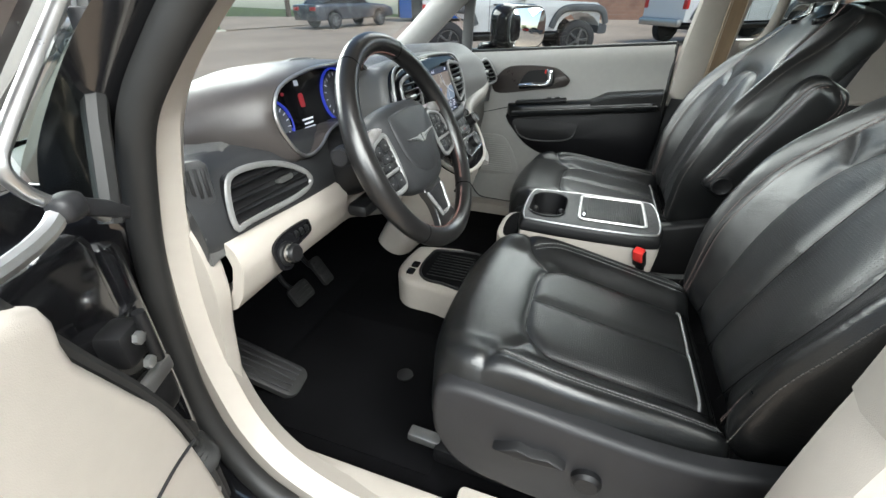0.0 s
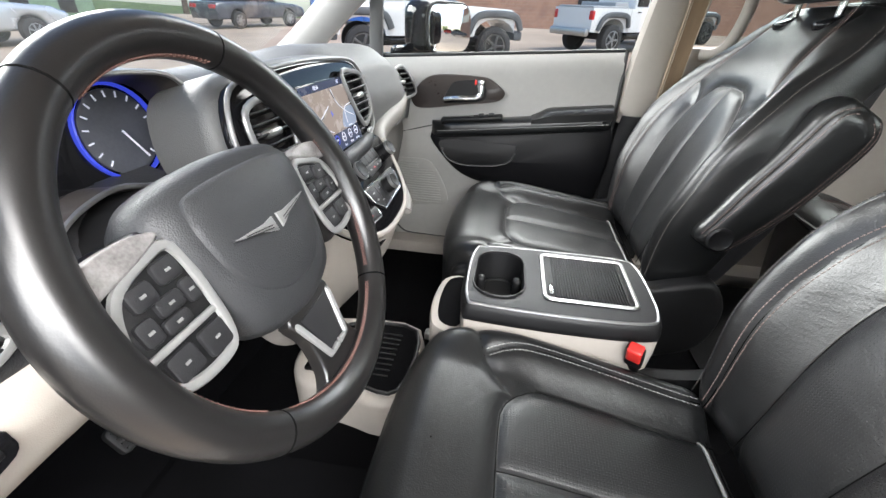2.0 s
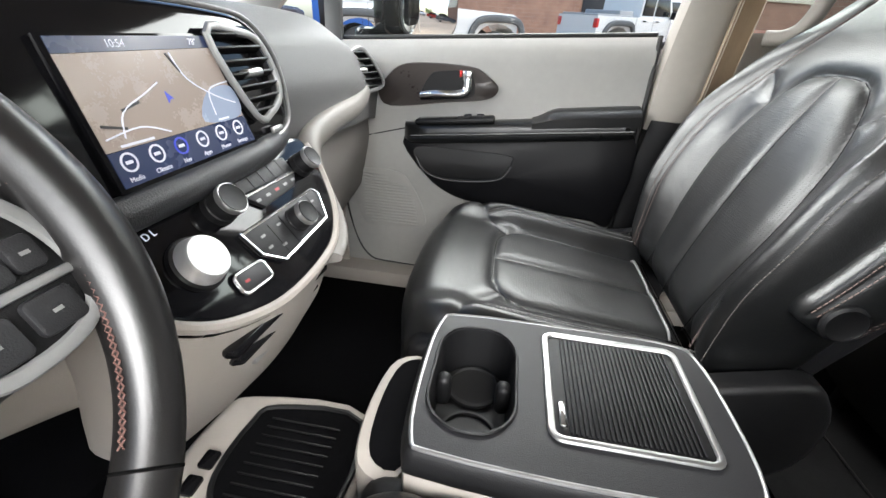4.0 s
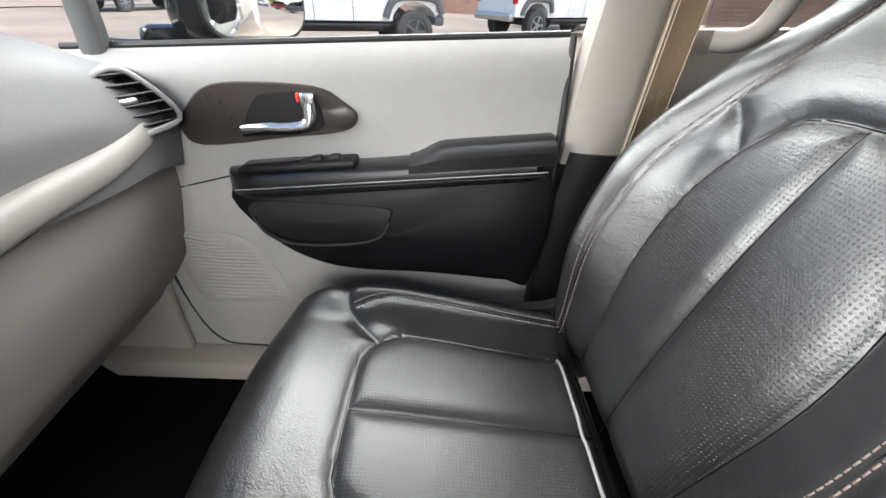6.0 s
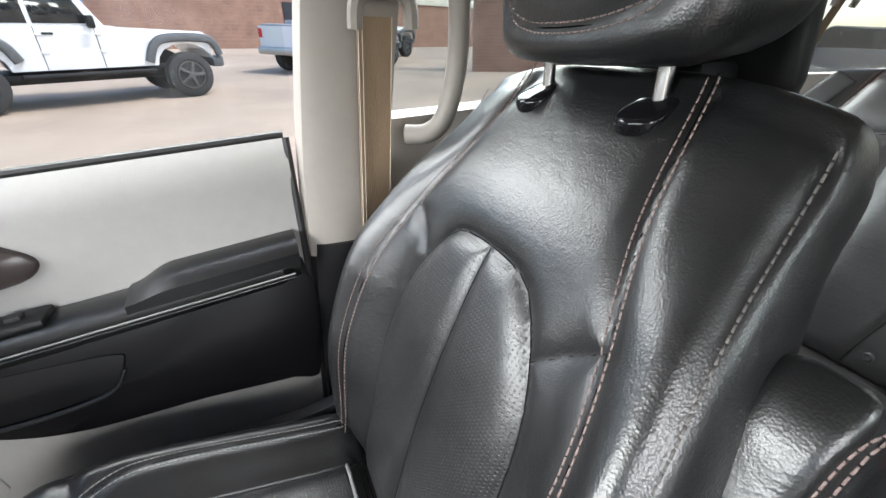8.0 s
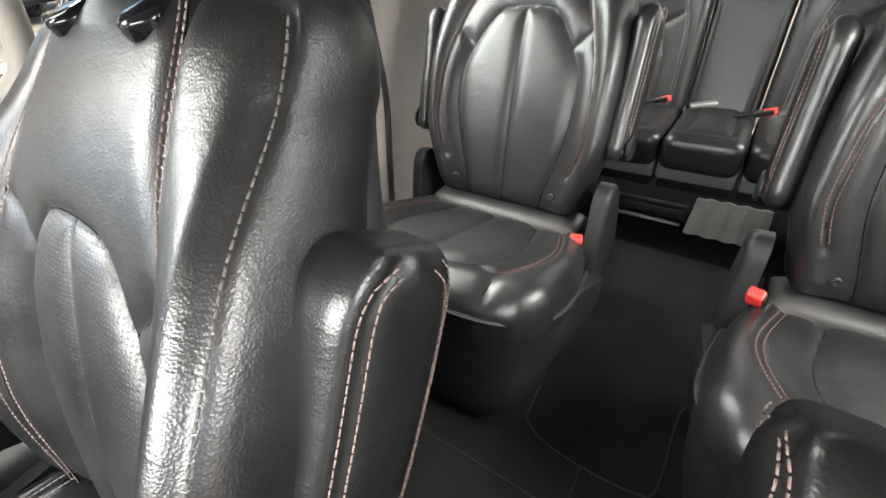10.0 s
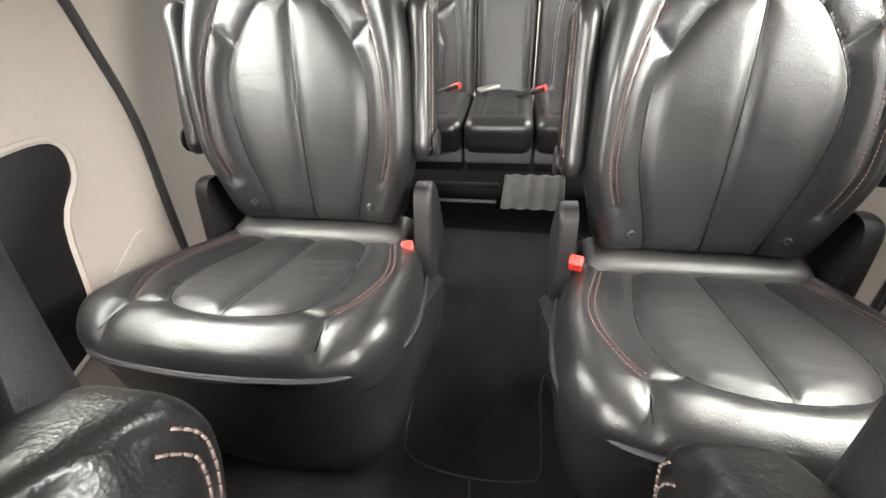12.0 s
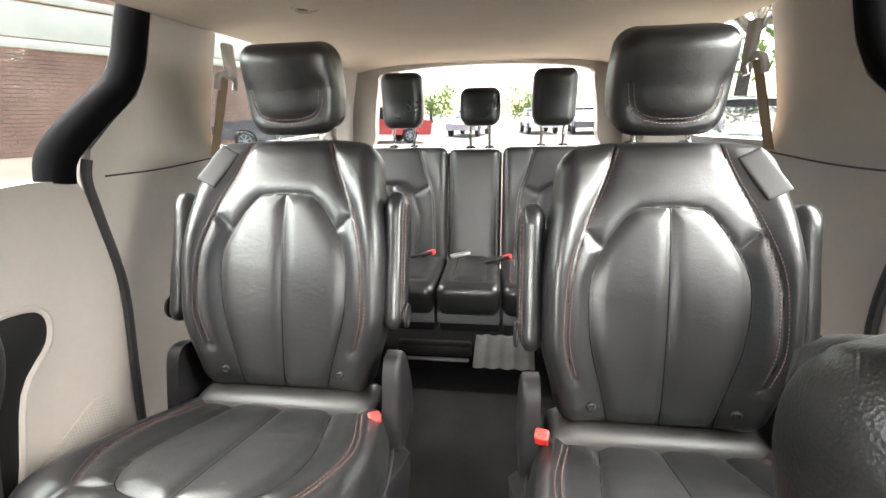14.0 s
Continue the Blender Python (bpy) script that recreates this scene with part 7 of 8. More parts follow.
# door mirror outside
mir = thing("door_mirror", "black door mirror with silver-edged glass", "mirror", (1.005, 0.555, 1.218), rot=(0, 0, -33))
sh, _, sf = rbox((0.135, 0.065, 0.095), 0.055, (16, 8, 12))
link_mesh("housing", sh, sf, GLOSS_BLACK, mir)
part("foot", box_bm((0.14, 0.05, 0.05), (-0.11, 0.05, -0.085), 0.02), GLOSS_BLACK, mir)
part("glass", plate_bm(rounded(0.225, 0.155, 0.05), 0.004, 0.001, m=pose(0, -0.064, 0, 90, 0, 0) @ pose(0, 0, 0, 0, -4, 0)), MIRROR, mir)
part("glass_rim", tube_bm([pose(0, -0.065, 0, 90, 0, 0) @ Vector((x, y, 0)) for x, y in rounded(0.232, 0.162, 0.052)], 0.006, 6, True), BLACK_PLASTIC, mir)

# seat belt, its guide and the grab handle by the pillar
belt = thing("seat_belt", "tan seat belt hanging along the beige pillar", "seat belt")
sheet("webbing", lambda u, v: (0.725 - 0.050 * v + 0.012 * u, -0.203 - 0.056 * u - 0.014 * v, 0.93 + 0.42 * v), 3, 12, 0.0015, BELT, belt)
part("guide", tube_bm(curve_pts([(0.680, -0.215, 1.335), (0.672, -0.220, 1.372), (0.665, -0.255, 1.385), (0.668, -0.290, 1.372), (0.672, -0.296, 1.335)], 5), 0.011, 8), PILLAR_SHADED, belt, "beige belt guide")
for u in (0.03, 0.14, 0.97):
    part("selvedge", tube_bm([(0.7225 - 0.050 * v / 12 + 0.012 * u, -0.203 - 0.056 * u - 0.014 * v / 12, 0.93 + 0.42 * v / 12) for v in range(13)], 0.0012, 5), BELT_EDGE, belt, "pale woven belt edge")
part("guide_cover", lathe_bm([(0.019, -0.055), (0.022, -0.045), (0.022, 0.06), (0.018, 0.075), (0, 0.078)], 18, pose(0.672, -0.252, 1.425)), PILLAR_SHADED, belt)
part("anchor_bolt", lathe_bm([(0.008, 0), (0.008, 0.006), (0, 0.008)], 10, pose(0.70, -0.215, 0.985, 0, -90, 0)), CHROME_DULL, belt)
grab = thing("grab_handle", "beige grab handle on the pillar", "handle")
part("bar", tube_bm(curve_pts([(0.70, -0.292, 1.180), (0.678, -0.322, 1.184), (0.664, -0.346, 1.212), (0.650, -0.360, 1.29), (0.641, -0.358, 1.40), (0.625, -0.343, 1.52)], 6), 0.0160, 12), PILLAR_SHADED, grab)


# left second-row details shared by both sliding doors
for sx in (1, -1):
    pk = thing("door_pocket", "black door pocket opening in the beige sliding door", "pocket")
    o = smooth_outline([(-0.50, 0.62), (-0.50, 0.97), (-0.70, 0.995), (-0.86, 0.995), (-0.912, 0.97), (-0.902, 0.91), (-0.835, 0.84), (-0.78, 0.68), (-0.72, 0.60)], 4)
    mm = Matrix(((0, 0, -sx, sx * 0.801), (1, 0, 0, 0), (0, 1, 0, 0), (0, 0, 0, 1)))
    part("opening", plate_bm(o, 0.006, 0.003, m=mm), BLACK_PLASTIC, pk)
    part("lip", tube_bm([mm @ Vector((y, z, 0.003)) for y, z in o], 0.008, 8, True), BEIGE, pk, "beige moulded lip")
    sg = thing("door_speaker", "dotted beige speaker grille low on the sliding door", "speaker")
    o = smooth_outline([(-0.80, 0.52), (-0.80, 0.66), (-0.88, 0.71), (-0.965, 0.735), (-0.985, 0.64), (-0.965, 0.52)], 4)
    part("panel", plate_bm(o, 0.005, 0.002, m=mm), BEIGE, sg)
    db = bmesh.new()
    for i in range(26):
        for j in range(26):
            y, z = -0.81 - 0.0068 * i, 0.53 + 0.0078 * j + (0.0039 if i % 2 else 0)
            if bool(inside(np.array([y]), np.array([z]), [(a * 0.97 - 0.03, b * 0.97 + 0.02) for a, b in o])[0]):
                box_bm((0.0035, 0.0035, 0.002), (0, 0, 0), 0, bm=db, m=mm @ pose(y, z, 0.0055))
    tagged(part("perforation", db, GREY_PAD, sg), kind="stuff")
    b2 = thing("seat_belt", "beige seat belt and guide on the rear pillar", "seat belt")
    xx = sx * 0.742
    sheet("webbing", lambda u, v, sx=sx: (sx * (0.782 - 0.055 * v), -1.465 - 0.042 * u - 0.03 * v, 1.215 + 0.22 * v), 2, 8, 0.0015, BELT, b2)
    part("guide", tube_bm(curve_pts([(sx * 0.728, -1.475, 1.40), (sx * 0.722, -1.482, 1.435), (sx * 0.716, -1.515, 1.445), (sx * 0.718, -1.555, 1.428), (sx * 0.722, -1.55, 1.40)], 5), 0.009, 8), BEIGE, b2)
    part("guide_cover", box_bm((0.022, 0.042, 0.10), (sx * 0.715, -1.535, 1.48), 0.01, 3), BEIGE, b2)

# stowage bin cover under the third row
bin_ = thing("stow_bin", "grey carpeted board hanging under the third-row seat", "storage bin")
sheet("board", lambda u, v: (-0.02 - 0.20 * u + 0.03 * v * (0.5 - u), -1.61 - 0.03 * v + 0.005 * math.sin(u * 26), 0.558 - 0.155 * v), 32, 8, 0.008, GREY_FABRIC, bin_)
bar = thing("step_bar", "dark metal edge bar at the rear foot well", "trim strip")
part("bar", box_bm((0.28, 0.016, 0.010), (0.155, -1.665, 0.409), 0.003), CHROME_DULL, bar)
part("base", box_bm((0.30, 0.05, 0.05), (0.155, -1.72, 0.425), 0.008), BLACK_PLASTIC, bar)
# floor mats' seams in the aisle
seam = thing("floor_mat", "black floor covering with cut seams between the second-row chairs", "floor mat")
sheet("mat", lambda u, v: (-0.70 + 1.40 * u, -0.36 - 1.12 * v, 0.4045 + 0.0025 * math.sin(5 * u + 3 * v) * math.sin(8 * v)), 12, 12, 0.003, MAT_AISLE_LIT, seam)
for line in ([(0.262, -0.915), (0.175, -0.92), (0.150, -0.735), (0.145, -0.70), (0.10, -0.672), (0.007, -0.66), (-0.10, -0.668), (-0.13, -0.70), (-0.14, -0.905), (-0.234, -0.906)], [(0.46, -0.545), (0.25, -0.552), (0.0, -0.555), (-0.25, -0.552)], [(0.007, -0.66), (0.0, -0.555)]):
    part("seam", tube_bm([(x, y, 0.4085) for x, y in fine(line)], 0.0022, 5), RUBBER, seam)

# ---- driver's door opening ----
# body-side aperture, painted black, with its rubber seal and beige inner trim
ap = [(-0.78, 0.37, 1.385), (-0.80, 0.475, 1.305), (-0.81, 0.560, 1.225), (-0.815, 0.608, 1.165), (-0.815, 0.645, 1.08), (-0.815, 0.680, 0.96), (-0.815, 0.698, 0.83), (-0.815, 0.702, 0.70), (-0.815, 0.675, 0.58), (-0.815, 0.60, 0.48), (-0.815, 0.45, 0.425), (-0.815, 0.20, 0.42), (-0.815, 0.02, 0.43)]
seal = thing("door_seal", "black rubber seal round the driver door opening", "seal", kind="structure")
part("seal", tube_bm(curve_pts([(x - 0.015, y + 0.012, z - 0.005) for x, y, z in ap], 6), 0.019, 10), RUBBER, seal)
frame_d = thing("door_frame", "black painted driver door aperture with worn edges", "door frame", kind="structure")
rings = []
for x, y, z in [tuple(p) for p in curve_pts(ap, 5)]:
    rings.append([(x - 0.02, y + 0.035, z - 0.012), (x - 0.05, y + 0.055, z - 0.02), (x - 0.075, y + 0.10, z - 0.045), (x - 0.06, y + 0.19, z - 0.09), (x + 0.02, y + 0.16, z - 0.08), (x + 0.02, y + 0.05, z - 0.02)])
loft("aperture", rings, BLACK_PAINT, frame_d)
rings = []
for i, p in enumerate(curve_pts([(-0.77, 0.38, 1.385), (-0.79, 0.485, 1.305), (-0.80, 0.572, 1.225), (-0.80, 0.620, 1.165), (-0.80, 0.655, 1.08), (-0.80, 0.686, 0.96), (-0.80, 0.700, 0.83), (-0.80, 0.690, 0.70), (-0.80, 0.655, 0.58), (-0.80, 0.58, 0.495), (-0.80, 0.44, 0.448), (-0.80, 0.20, 0.445), (-0.80, 0.02, 0.45)], 5)):
    x, y, z = p
    w = 0.042 if z > 1.0 else 0.060
    rings.append([(x - 0.012, y - 0.004, z + 0.004), (x + 0.02, y - 0.016, z + 0.016), (x + w, y + 0.012, z - 0.006), (x + w, y + 0.05, z - 0.03), (x - 0.01, y + 0.03, z - 0.02)])
ent = loft("trim_door_surround", rings, BEIGE)
tagged(ent, "beige moulded trim round the driver door opening", "trim", kind="structure")
sp = part("trim", plate_bm(rounded(0.10, 0.24, 0.012), 0.008, 0.003, m=pose(-0.735, 0.16, 0.447)), BEIGE)
tagged(sp, "beige scuff plate on the driver sill", "trim", kind="structure")
# lower pillar cover between the surround and the dashboard end
tagged(part("trim", plate_bm(smooth_outline([(0.74, 1.02), (0.70, 1.03), (0.672, 1.00), (0.656, 0.955), (0.652, 0.88), (0.668, 0.80), (0.690, 0.66), (0.74, 0.60), (0.80, 0.70), (0.80, 0.90)], 4), 0.032, 0.010, 3, m=Matrix(((0, 0, 1, -0.782), (1, 0, 0, 0), (0, 1, 0, 0), (0, 0, 0, 1)))), BEIGE), "beige lower pillar cover beside the dashboard", "trim", kind="structure")
# sill outside
tagged(part("trim", box_bm((0.10, 1.2, 0.12), (-0.885, 0.25, 0.355), 0.03), BLACK_PAINT), "black painted outer sill", "trim", kind="structure")

# the open driver door, swung forward
od = thing("door_2", "open driver door with chrome-edged quarter window and beige card", "door", kind="structure")
od.matrix_basis = pose(-0.825, 0.645, 0, 0, 0, 22)
# local: x runs outwards (negative) along the opened door, y is its depth (outer skin at +y), z up
ODM = Matrix(((1, 0, 0, 0), (0, 0, -1, 0.0), (0, 1, 0, 0), (0, 0, 0, 1)))
card = part("door_card", plate_bm(smooth_outline([(-0.235, 1.075), (-0.205, 1.001), (-0.172, 0.926), (-0.142, 0.849), (-0.120, 0.70), (-0.112, 0.55), (-0.12, 0.40), (-0.50, 0.37), (-0.95, 0.40), (-0.98, 0.75), (-0.95, 1.06), (-0.55, 1.08)], 4), 0.03, 0.014, 3, m=ODM @ pose(0, 0, 0.0)), BEIGE, od, "beige moulded door card")
part("card_seam", tube_bm(curve_pts([(-0.132, -0.031, 0.79), (-0.19, -0.032, 0.80), (-0.28, -0.032, 0.79), (-0.45, -0.031, 0.74)], 6), 0.0022, 6), DARK_PLASTIC, card)
pocket = part("card_pocket", plate_bm(smooth_outline([(-0.20, 0.52), (-0.22, 0.62), (-0.50, 0.66), (-0.85, 0.64), (-0.85, 0.50), (-0.45, 0.47)], 4), 0.012, 0.006, m=ODM @ pose(0, 0, 0.026)), BEIGE, card)
for k in range(7):
    part("speaker_rib", box_bm((0.005, 0.006, 0.075), (-0.150 - 0.011 * k, -0.031, 0.46), 0.002), BEIGE, card)
part("outer_skin", box_bm((1.06, 0.012, 0.74), (-0.46, 0.135, 0.72), 0.004), BLACK_PAINT, od)
part("door_core", box_bm((0.92, 0.09, 0.66), (-0.52, 0.080, 0.73), 0.02), BLACK_PAINT, od, "black inner door steel")
part("front_edge", box_bm((0.035, 0.10, 0.62), (-0.045, 0.085, 0.72), 0.014), BLACK_PAINT, od)
frame_line = [(0.035, 1.325), (-0.025, 1.274), (-0.084, 1.225), (-0.135, 1.182), (-0.156, 1.160), (-0.150, 1.138), (-0.132, 1.118), (-0.100, 1.098), (-0.080, 1.078)]
part("frame_chrome", tube_bm(curve_pts([(x, 0.0, z) for x, z in frame_line], 6), 0.0075, 10, flat=0.8), CHROME_DULL, od, "chrome quarter window frame")
part("window_frame", tube_bm(curve_pts([(x - 0.022, 0.012, z + 0.026) for x, z in frame_line[:5]] + [(-0.30, 0.012, 1.175), (-0.9, 0.0, 1.20)], 6), 0.020, 8), BROWN_GLOSS, od, "glossy brown-black window frame")
part("frame_edge", tube_bm(curve_pts([(x - 0.042, 0.018, z + 0.050) for x, z in frame_line[:4]] + [(-0.26, 0.018, 1.205)], 6), 0.005, 8), CHROME_DULL, od)
part("belt_chrome", tube_bm(curve_pts([(-0.128, -0.006, 1.112), (-0.20, -0.008, 1.092), (-0.50, -0.01, 1.090), (-0.95, -0.01, 1.085)], 6), 0.008, 8), CHROME_DULL, od, "chrome belt moulding")
part("belt_cap", box_bm((0.030, 0.024, 0.026), (-0.126, -0.008, 1.110), 0.009, 3), DARK_PLASTIC, od)
part("division_bar", tube_bm([(0.012, 0.0, 1.285), (-0.040, 0.0, 1.170), (-0.076, 0.0, 1.070)], 0.0115, 8), RUBBER, od)
part("bar_cap", box_bm((0.020, 0.020, 0.045), (-0.012, -0.006, 1.245), 0.004, m=pose(0, 0, 0)), DARK_PLASTIC, od)
part("corner_cover", plate_bm([(-0.062, 1.068), (-0.135, 1.108), (-0.122, 1.120), (-0.080, 1.098), (-0.055, 1.080)], 0.012, 0.003, m=ODM), DARK_PLASTIC, od)
gl = part("quarter_pane", plate_bm([(-0.008, 1.262), (-0.140, 1.165), (-0.132, 1.130), (-0.082, 1.088)], 0.003, m=ODM @ pose(0, 0, -0.004)), TINTED, od)
gl.visible_shadow = False
for z, x in ((0.93, -0.105), (0.62, -0.095)):
    hg = part("hinge", box_bm((0.045, 0.040, 0.050), (x, 0.024, z), 0.010), BLACK_PLASTIC, od)
    part("hinge_arm", box_bm((0.060, 0.016, 0.034), (x + 0.035, 0.040, z + 0.004), 0.006), BLACK_PAINT, hg)
    part("hinge_pin", tube_bm([(x + 0.012, 0.0, z - 0.036), (x + 0.012, 0.0, z + 0.036)], 0.007, 10), BLACK_PLASTIC, hg)
    for k in (-1, 1):
        part("bolt", lathe_bm([(0.008, 0), (0.008, 0.006), (0.004, 0.008), (0, 0.008)], 6, pose(x - 0.012, -0.006, z + 0.018 * k, 90, 0, 0)), CHROME_DULL, hg)
part("check_strap", box_bm((0.06, 0.012, 0.022), (-0.105, 0.004, 0.875), 0.004), CHROME_DULL, od)
part("check_box", box_bm((0.060, 0.040, 0.055), (-0.105, 0.022, 0.835), 0.010), BLACK_PLASTIC, od)
part("wire_plug", lathe_bm([(0.030, 0), (0.032, 0.010), (0.030, 0.022), (0.022, 0.026), (0, 0.026)], 20, pose(-0.112, 0.020, 0.755, 90, 0, 0)), RUBBER, od)
boot = [(-0.112, 0.010, 0.745), (-0.106, 0.0, 0.712), (-0.088, 0.008, 0.690), (-0.060, 0.04, 0.680)]
part("wire_boot", tube_bm(curve_pts(boot, 10), [0.021 + (0.004 if k % 2 else 0) for k in range(31)][:len(curve_pts(boot, 10))], 12), RUBBER, od)
part("weather_strip", tube_bm(curve_pts([(-0.225, -0.006, 1.080), (-0.185, -0.006, 0.985), (-0.140, -0.006, 0.880), (-0.108, -0.006, 0.76), (-0.098, -0.006, 0.55)], 6), 0.008, 8), RUBBER, od)
# driver pillar bottom label
lab = thing("warning_label", "small white and yellow label on the pillar base", "label", (-0.846, -0.115, 0.84), rot=(90, 0, -90))
part("paper", box_bm((0.085, 0.05, 0.001), (0, 0, 0), 0), PIPING, lab)
YELLOW = material("label_yellow", (0.75, 0.62, 0.05), 0.5, vary=0.03)
part("stripe", box_bm((0.085, 0.012, 0.0012), (0, 0.016, 0.0004), 0), YELLOW, lab)
for k in range(3):
    part("text_bar", box_bm((0.07, 0.003, 0.0012), (0, 0.0 - 0.009 * k, 0.0004), 0), BLACK_PLASTIC, lab)


# ---- outside ----
SLOPE = 0.046


def ground_z(x, y):
    return SLOPE * max(0.0, x - 1.5) - SLOPE * max(0.0, x - 26.0)


def ground_sheet():
    xs = [-400, -60, -20, -5, -1.5, 1.5, 4, 8, 14, 20, 26, 60, 400]
    ys = [-400, -60, -25, -10, 0, 10, 25, 60, 400]
    verts = [(x, y, ground_z(x, y)) for x in xs for y in ys]
    w = len(ys)
    faces = [(i * w + j, (i + 1) * w + j, (i + 1) * w + j + 1, i * w + j + 1) for i in range(len(xs) - 1) for j in range(w - 1)]
    return tagged(link_mesh("ground", verts, faces, ASPHALT, smooth=False), "sandy brown worn asphalt car park", "ground", kind="structure")


ground_sheet()


def wheel(parent, at, r=0.40, w=0.26, spokes=5, rim=None, face=1):
    """A tyre with tread lugs, a spoked rim and hub, axle along local y."""
    m = Matrix.Translation(at) @ pose(0, 0, 0, -90 * face, 0, 0)
    prof = [(r * 0.62, -w * 0.36), (r * 0.66, -w * 0.5), (r * 0.90, -w * 0.5), (r * 0.985, -w * 0.40), (r, -w * 0.2), (r, w * 0.2), (r * 0.985, w * 0.40), (r * 0.90, w * 0.5), (r * 0.66, w * 0.5), (r * 0.62, w * 0.36)]
    bm = lathe_bm(prof, 36, m)
    ty = part("wheel", bm, TYRE, parent)
    rm = lathe_bm([(r * 0.62, -w * 0.3), (r * 0.63, w * 0.46), (r * 0.58, w * 0.47), (r * 0.56, w * 0.30), (0.0, w * 0.22)], 30, m)
    part("rim", rm, BLACK_PLASTIC, ty)
    sb = bmesh.new()
    for k in range(spokes):
        a = 2 * math.pi * k / spokes
        box_bm((r * 0.52, r * 0.13, 0.03), (r * 0.32, 0, w * 0.42), 0.01, bm=sb, m=m @ pose(0, 0, 0, 0, 0, math.degrees(a)))
    lathe_bm([(r * 0.62, w * 0.44), (r * 0.62, w * 0.48), (r * 0.56, w * 0.48), (r * 0.56, w * 0.44)], 30, m, sb, ring=True)
    lathe_bm([(r * 0.15, w * 0.40), (r * 0.15, w * 0.47), (0.0, w * 0.49)], 16, m, sb)
    part("spokes", sb, rim or RIM, ty)


def off_roader(name, label, m, pickup=False):
    """A boxy four-door off-road car (or its pickup version): +x is its nose."""
    root = thing(name, label, "car", group="white off-roaders")
    root.matrix_basis = m
    wb = 3.49 if pickup else 3.01
    x0, x1 = -0.55, wb + 0.48  # tail and nose, rear axle at x = 0
    cab = x1 - 1.55
    if pickup:
        low = [(x0 - 0.35, 0.62), (x0 - 0.35, 1.22), (cab - 1.62, 1.22), (cab - 1.62, 1.24), (cab, 1.24), (cab + 0.06, 1.22), (x1 - 0.12, 1.15), (x1, 1.08), (x1, 0.70), (wb + 0.50, 0.62)]
    else:
        low = [(x0, 0.62), (x0, 1.22), (cab, 1.24), (cab + 0.06, 1.22), (x1 - 0.12, 1.15), (x1, 1.08), (x1, 0.70), (wb + 0.50, 0.62)]
    under = []
    for c in (wb, 0.0):
        for k in range(0, 9):
            a = math.pi * k / 8
            under.append((c + 0.50 * math.cos(a), 0.60 + 0.36 * math.sin(a)))
    body = low + under
    bm = plate_bm(body, 1.56, 0.06, 3, m=pose(0, 0.78, 0, 90, 0, 0))
    part("body", bm, WHITE_PAINT, root)
    # cabin with raked screen
    if pickup:
        cabin = [(cab - 1.60, 1.20), (cab - 1.56, 1.80), (cab - 0.42, 1.84), (cab - 0.05, 1.22)]
    else:
        cabin = [(x0 + 0.01, 1.20), (x0 + 0.05, 1.80), (cab - 0.42, 1.84), (cab - 0.05, 1.22)]
    part("cabin", plate_bm(cabin, 1.46, 0.05, 3, m=pose(0, 0.73, 0, 90, 0, 0)), WHITE_PAINT, root)
    # side windows, handles, seams
    spans = [(cab - 0.98, cab - 0.30), (cab - 1.72, cab - 1.04)] if not pickup else [(cab - 0.98, cab - 0.30), (cab - 1.52, cab - 1.04)]
    if not pickup:
        spans.append((x0 + 0.08, cab - 1.84))
    for s in (-1, 1):
        for a, b in spans:
            o = [(a, 1.27), (a, 1.74), (b - 0.16 if b == cab - 0.30 else b, 1.75), (b + 0.05 if b == cab - 0.30 else b, 1.27)]
            part("window", plate_bm(o, 0.012, 0.003, m=Matrix(((1, 0, 0, 0), (0, 0, s, s * 0.732), (0, 1, 0, 0), (0, 0, 0, 1)))), DARK_GLASS, root)
        for a in (cab - 0.86, cab - 1.60) if not pickup else (cab - 0.86, cab - 1.42):
            part("door_handle", box_bm((0.15, 0.03, 0.035), (a, s * 0.79, 1.13), 0.01), BLACK_PLASTIC, root)
        for a in (cab - 0.24, cab - 1.01, cab - 1.76):
            part("door_gap", box_bm((0.012, 0.008, 0.62), (a, s * 0.779, 0.92), 0), DARK_PLASTIC, root)
        for a in (cab - 0.20, cab - 0.97):
            for z in (0.86, 1.12):
                part("hinge", box_bm((0.10, 0.03, 0.035), (a, s * 0.785, z), 0.008), WHITE_PAINT, root)
        # flares
        for c in (0.0, wb):
            pts = [(c - 0.64, s * 0.80, 0.66), (c - 0.52, s * 0.83, 0.93), (c - 0.30, s * 0.84, 1.045), (c + 0.25, s * 0.84, 1.05), (c + 0.50, s * 0.83, 0.98), (c + 0.62, s * 0.80, 0.74)]
            part("fender", tube_bm(curve_pts(pts, 5), 0.075, 8, flat=0.8), FENDER, root)
        part("side_step", box_bm((wb - 1.15, 0.10, 0.07), (wb / 2, s * 0.80, 0.52), 0.02), BLACK_PLASTIC, root)
        part("mirror", box_bm((0.10, 0.18, 0.19), (cab - 0.28, s * 0.88, 1.30), 0.03), BLACK_PLASTIC, root)
        tl = x0 - 0.35 if pickup else x0
        part("tail_lamp", box_bm((0.10, 0.15, 0.24), (tl + 0.03, s * 0.72, 1.04), 0.03), LAMP_RED, root)
        part("head_lamp", lathe_bm([(0.10, 0), (0.10, 0.03), (0.0, 0.05)], 20, pose(x1 - 0.01, s * 0.50, 0.96, 0, 90, 0)), CHROME, root)
        for c in (0.0, wb):
            wheel(root, (c, s * 0.72, 0.405), 0.405, 0.27, 5, DARK_RIM if not pickup else RIM, face=s)
    part("front_bumper", box_bm((0.22, 1.60, 0.20), (x1 + 0.10, 0, 0.62), 0.05), FENDER, root)
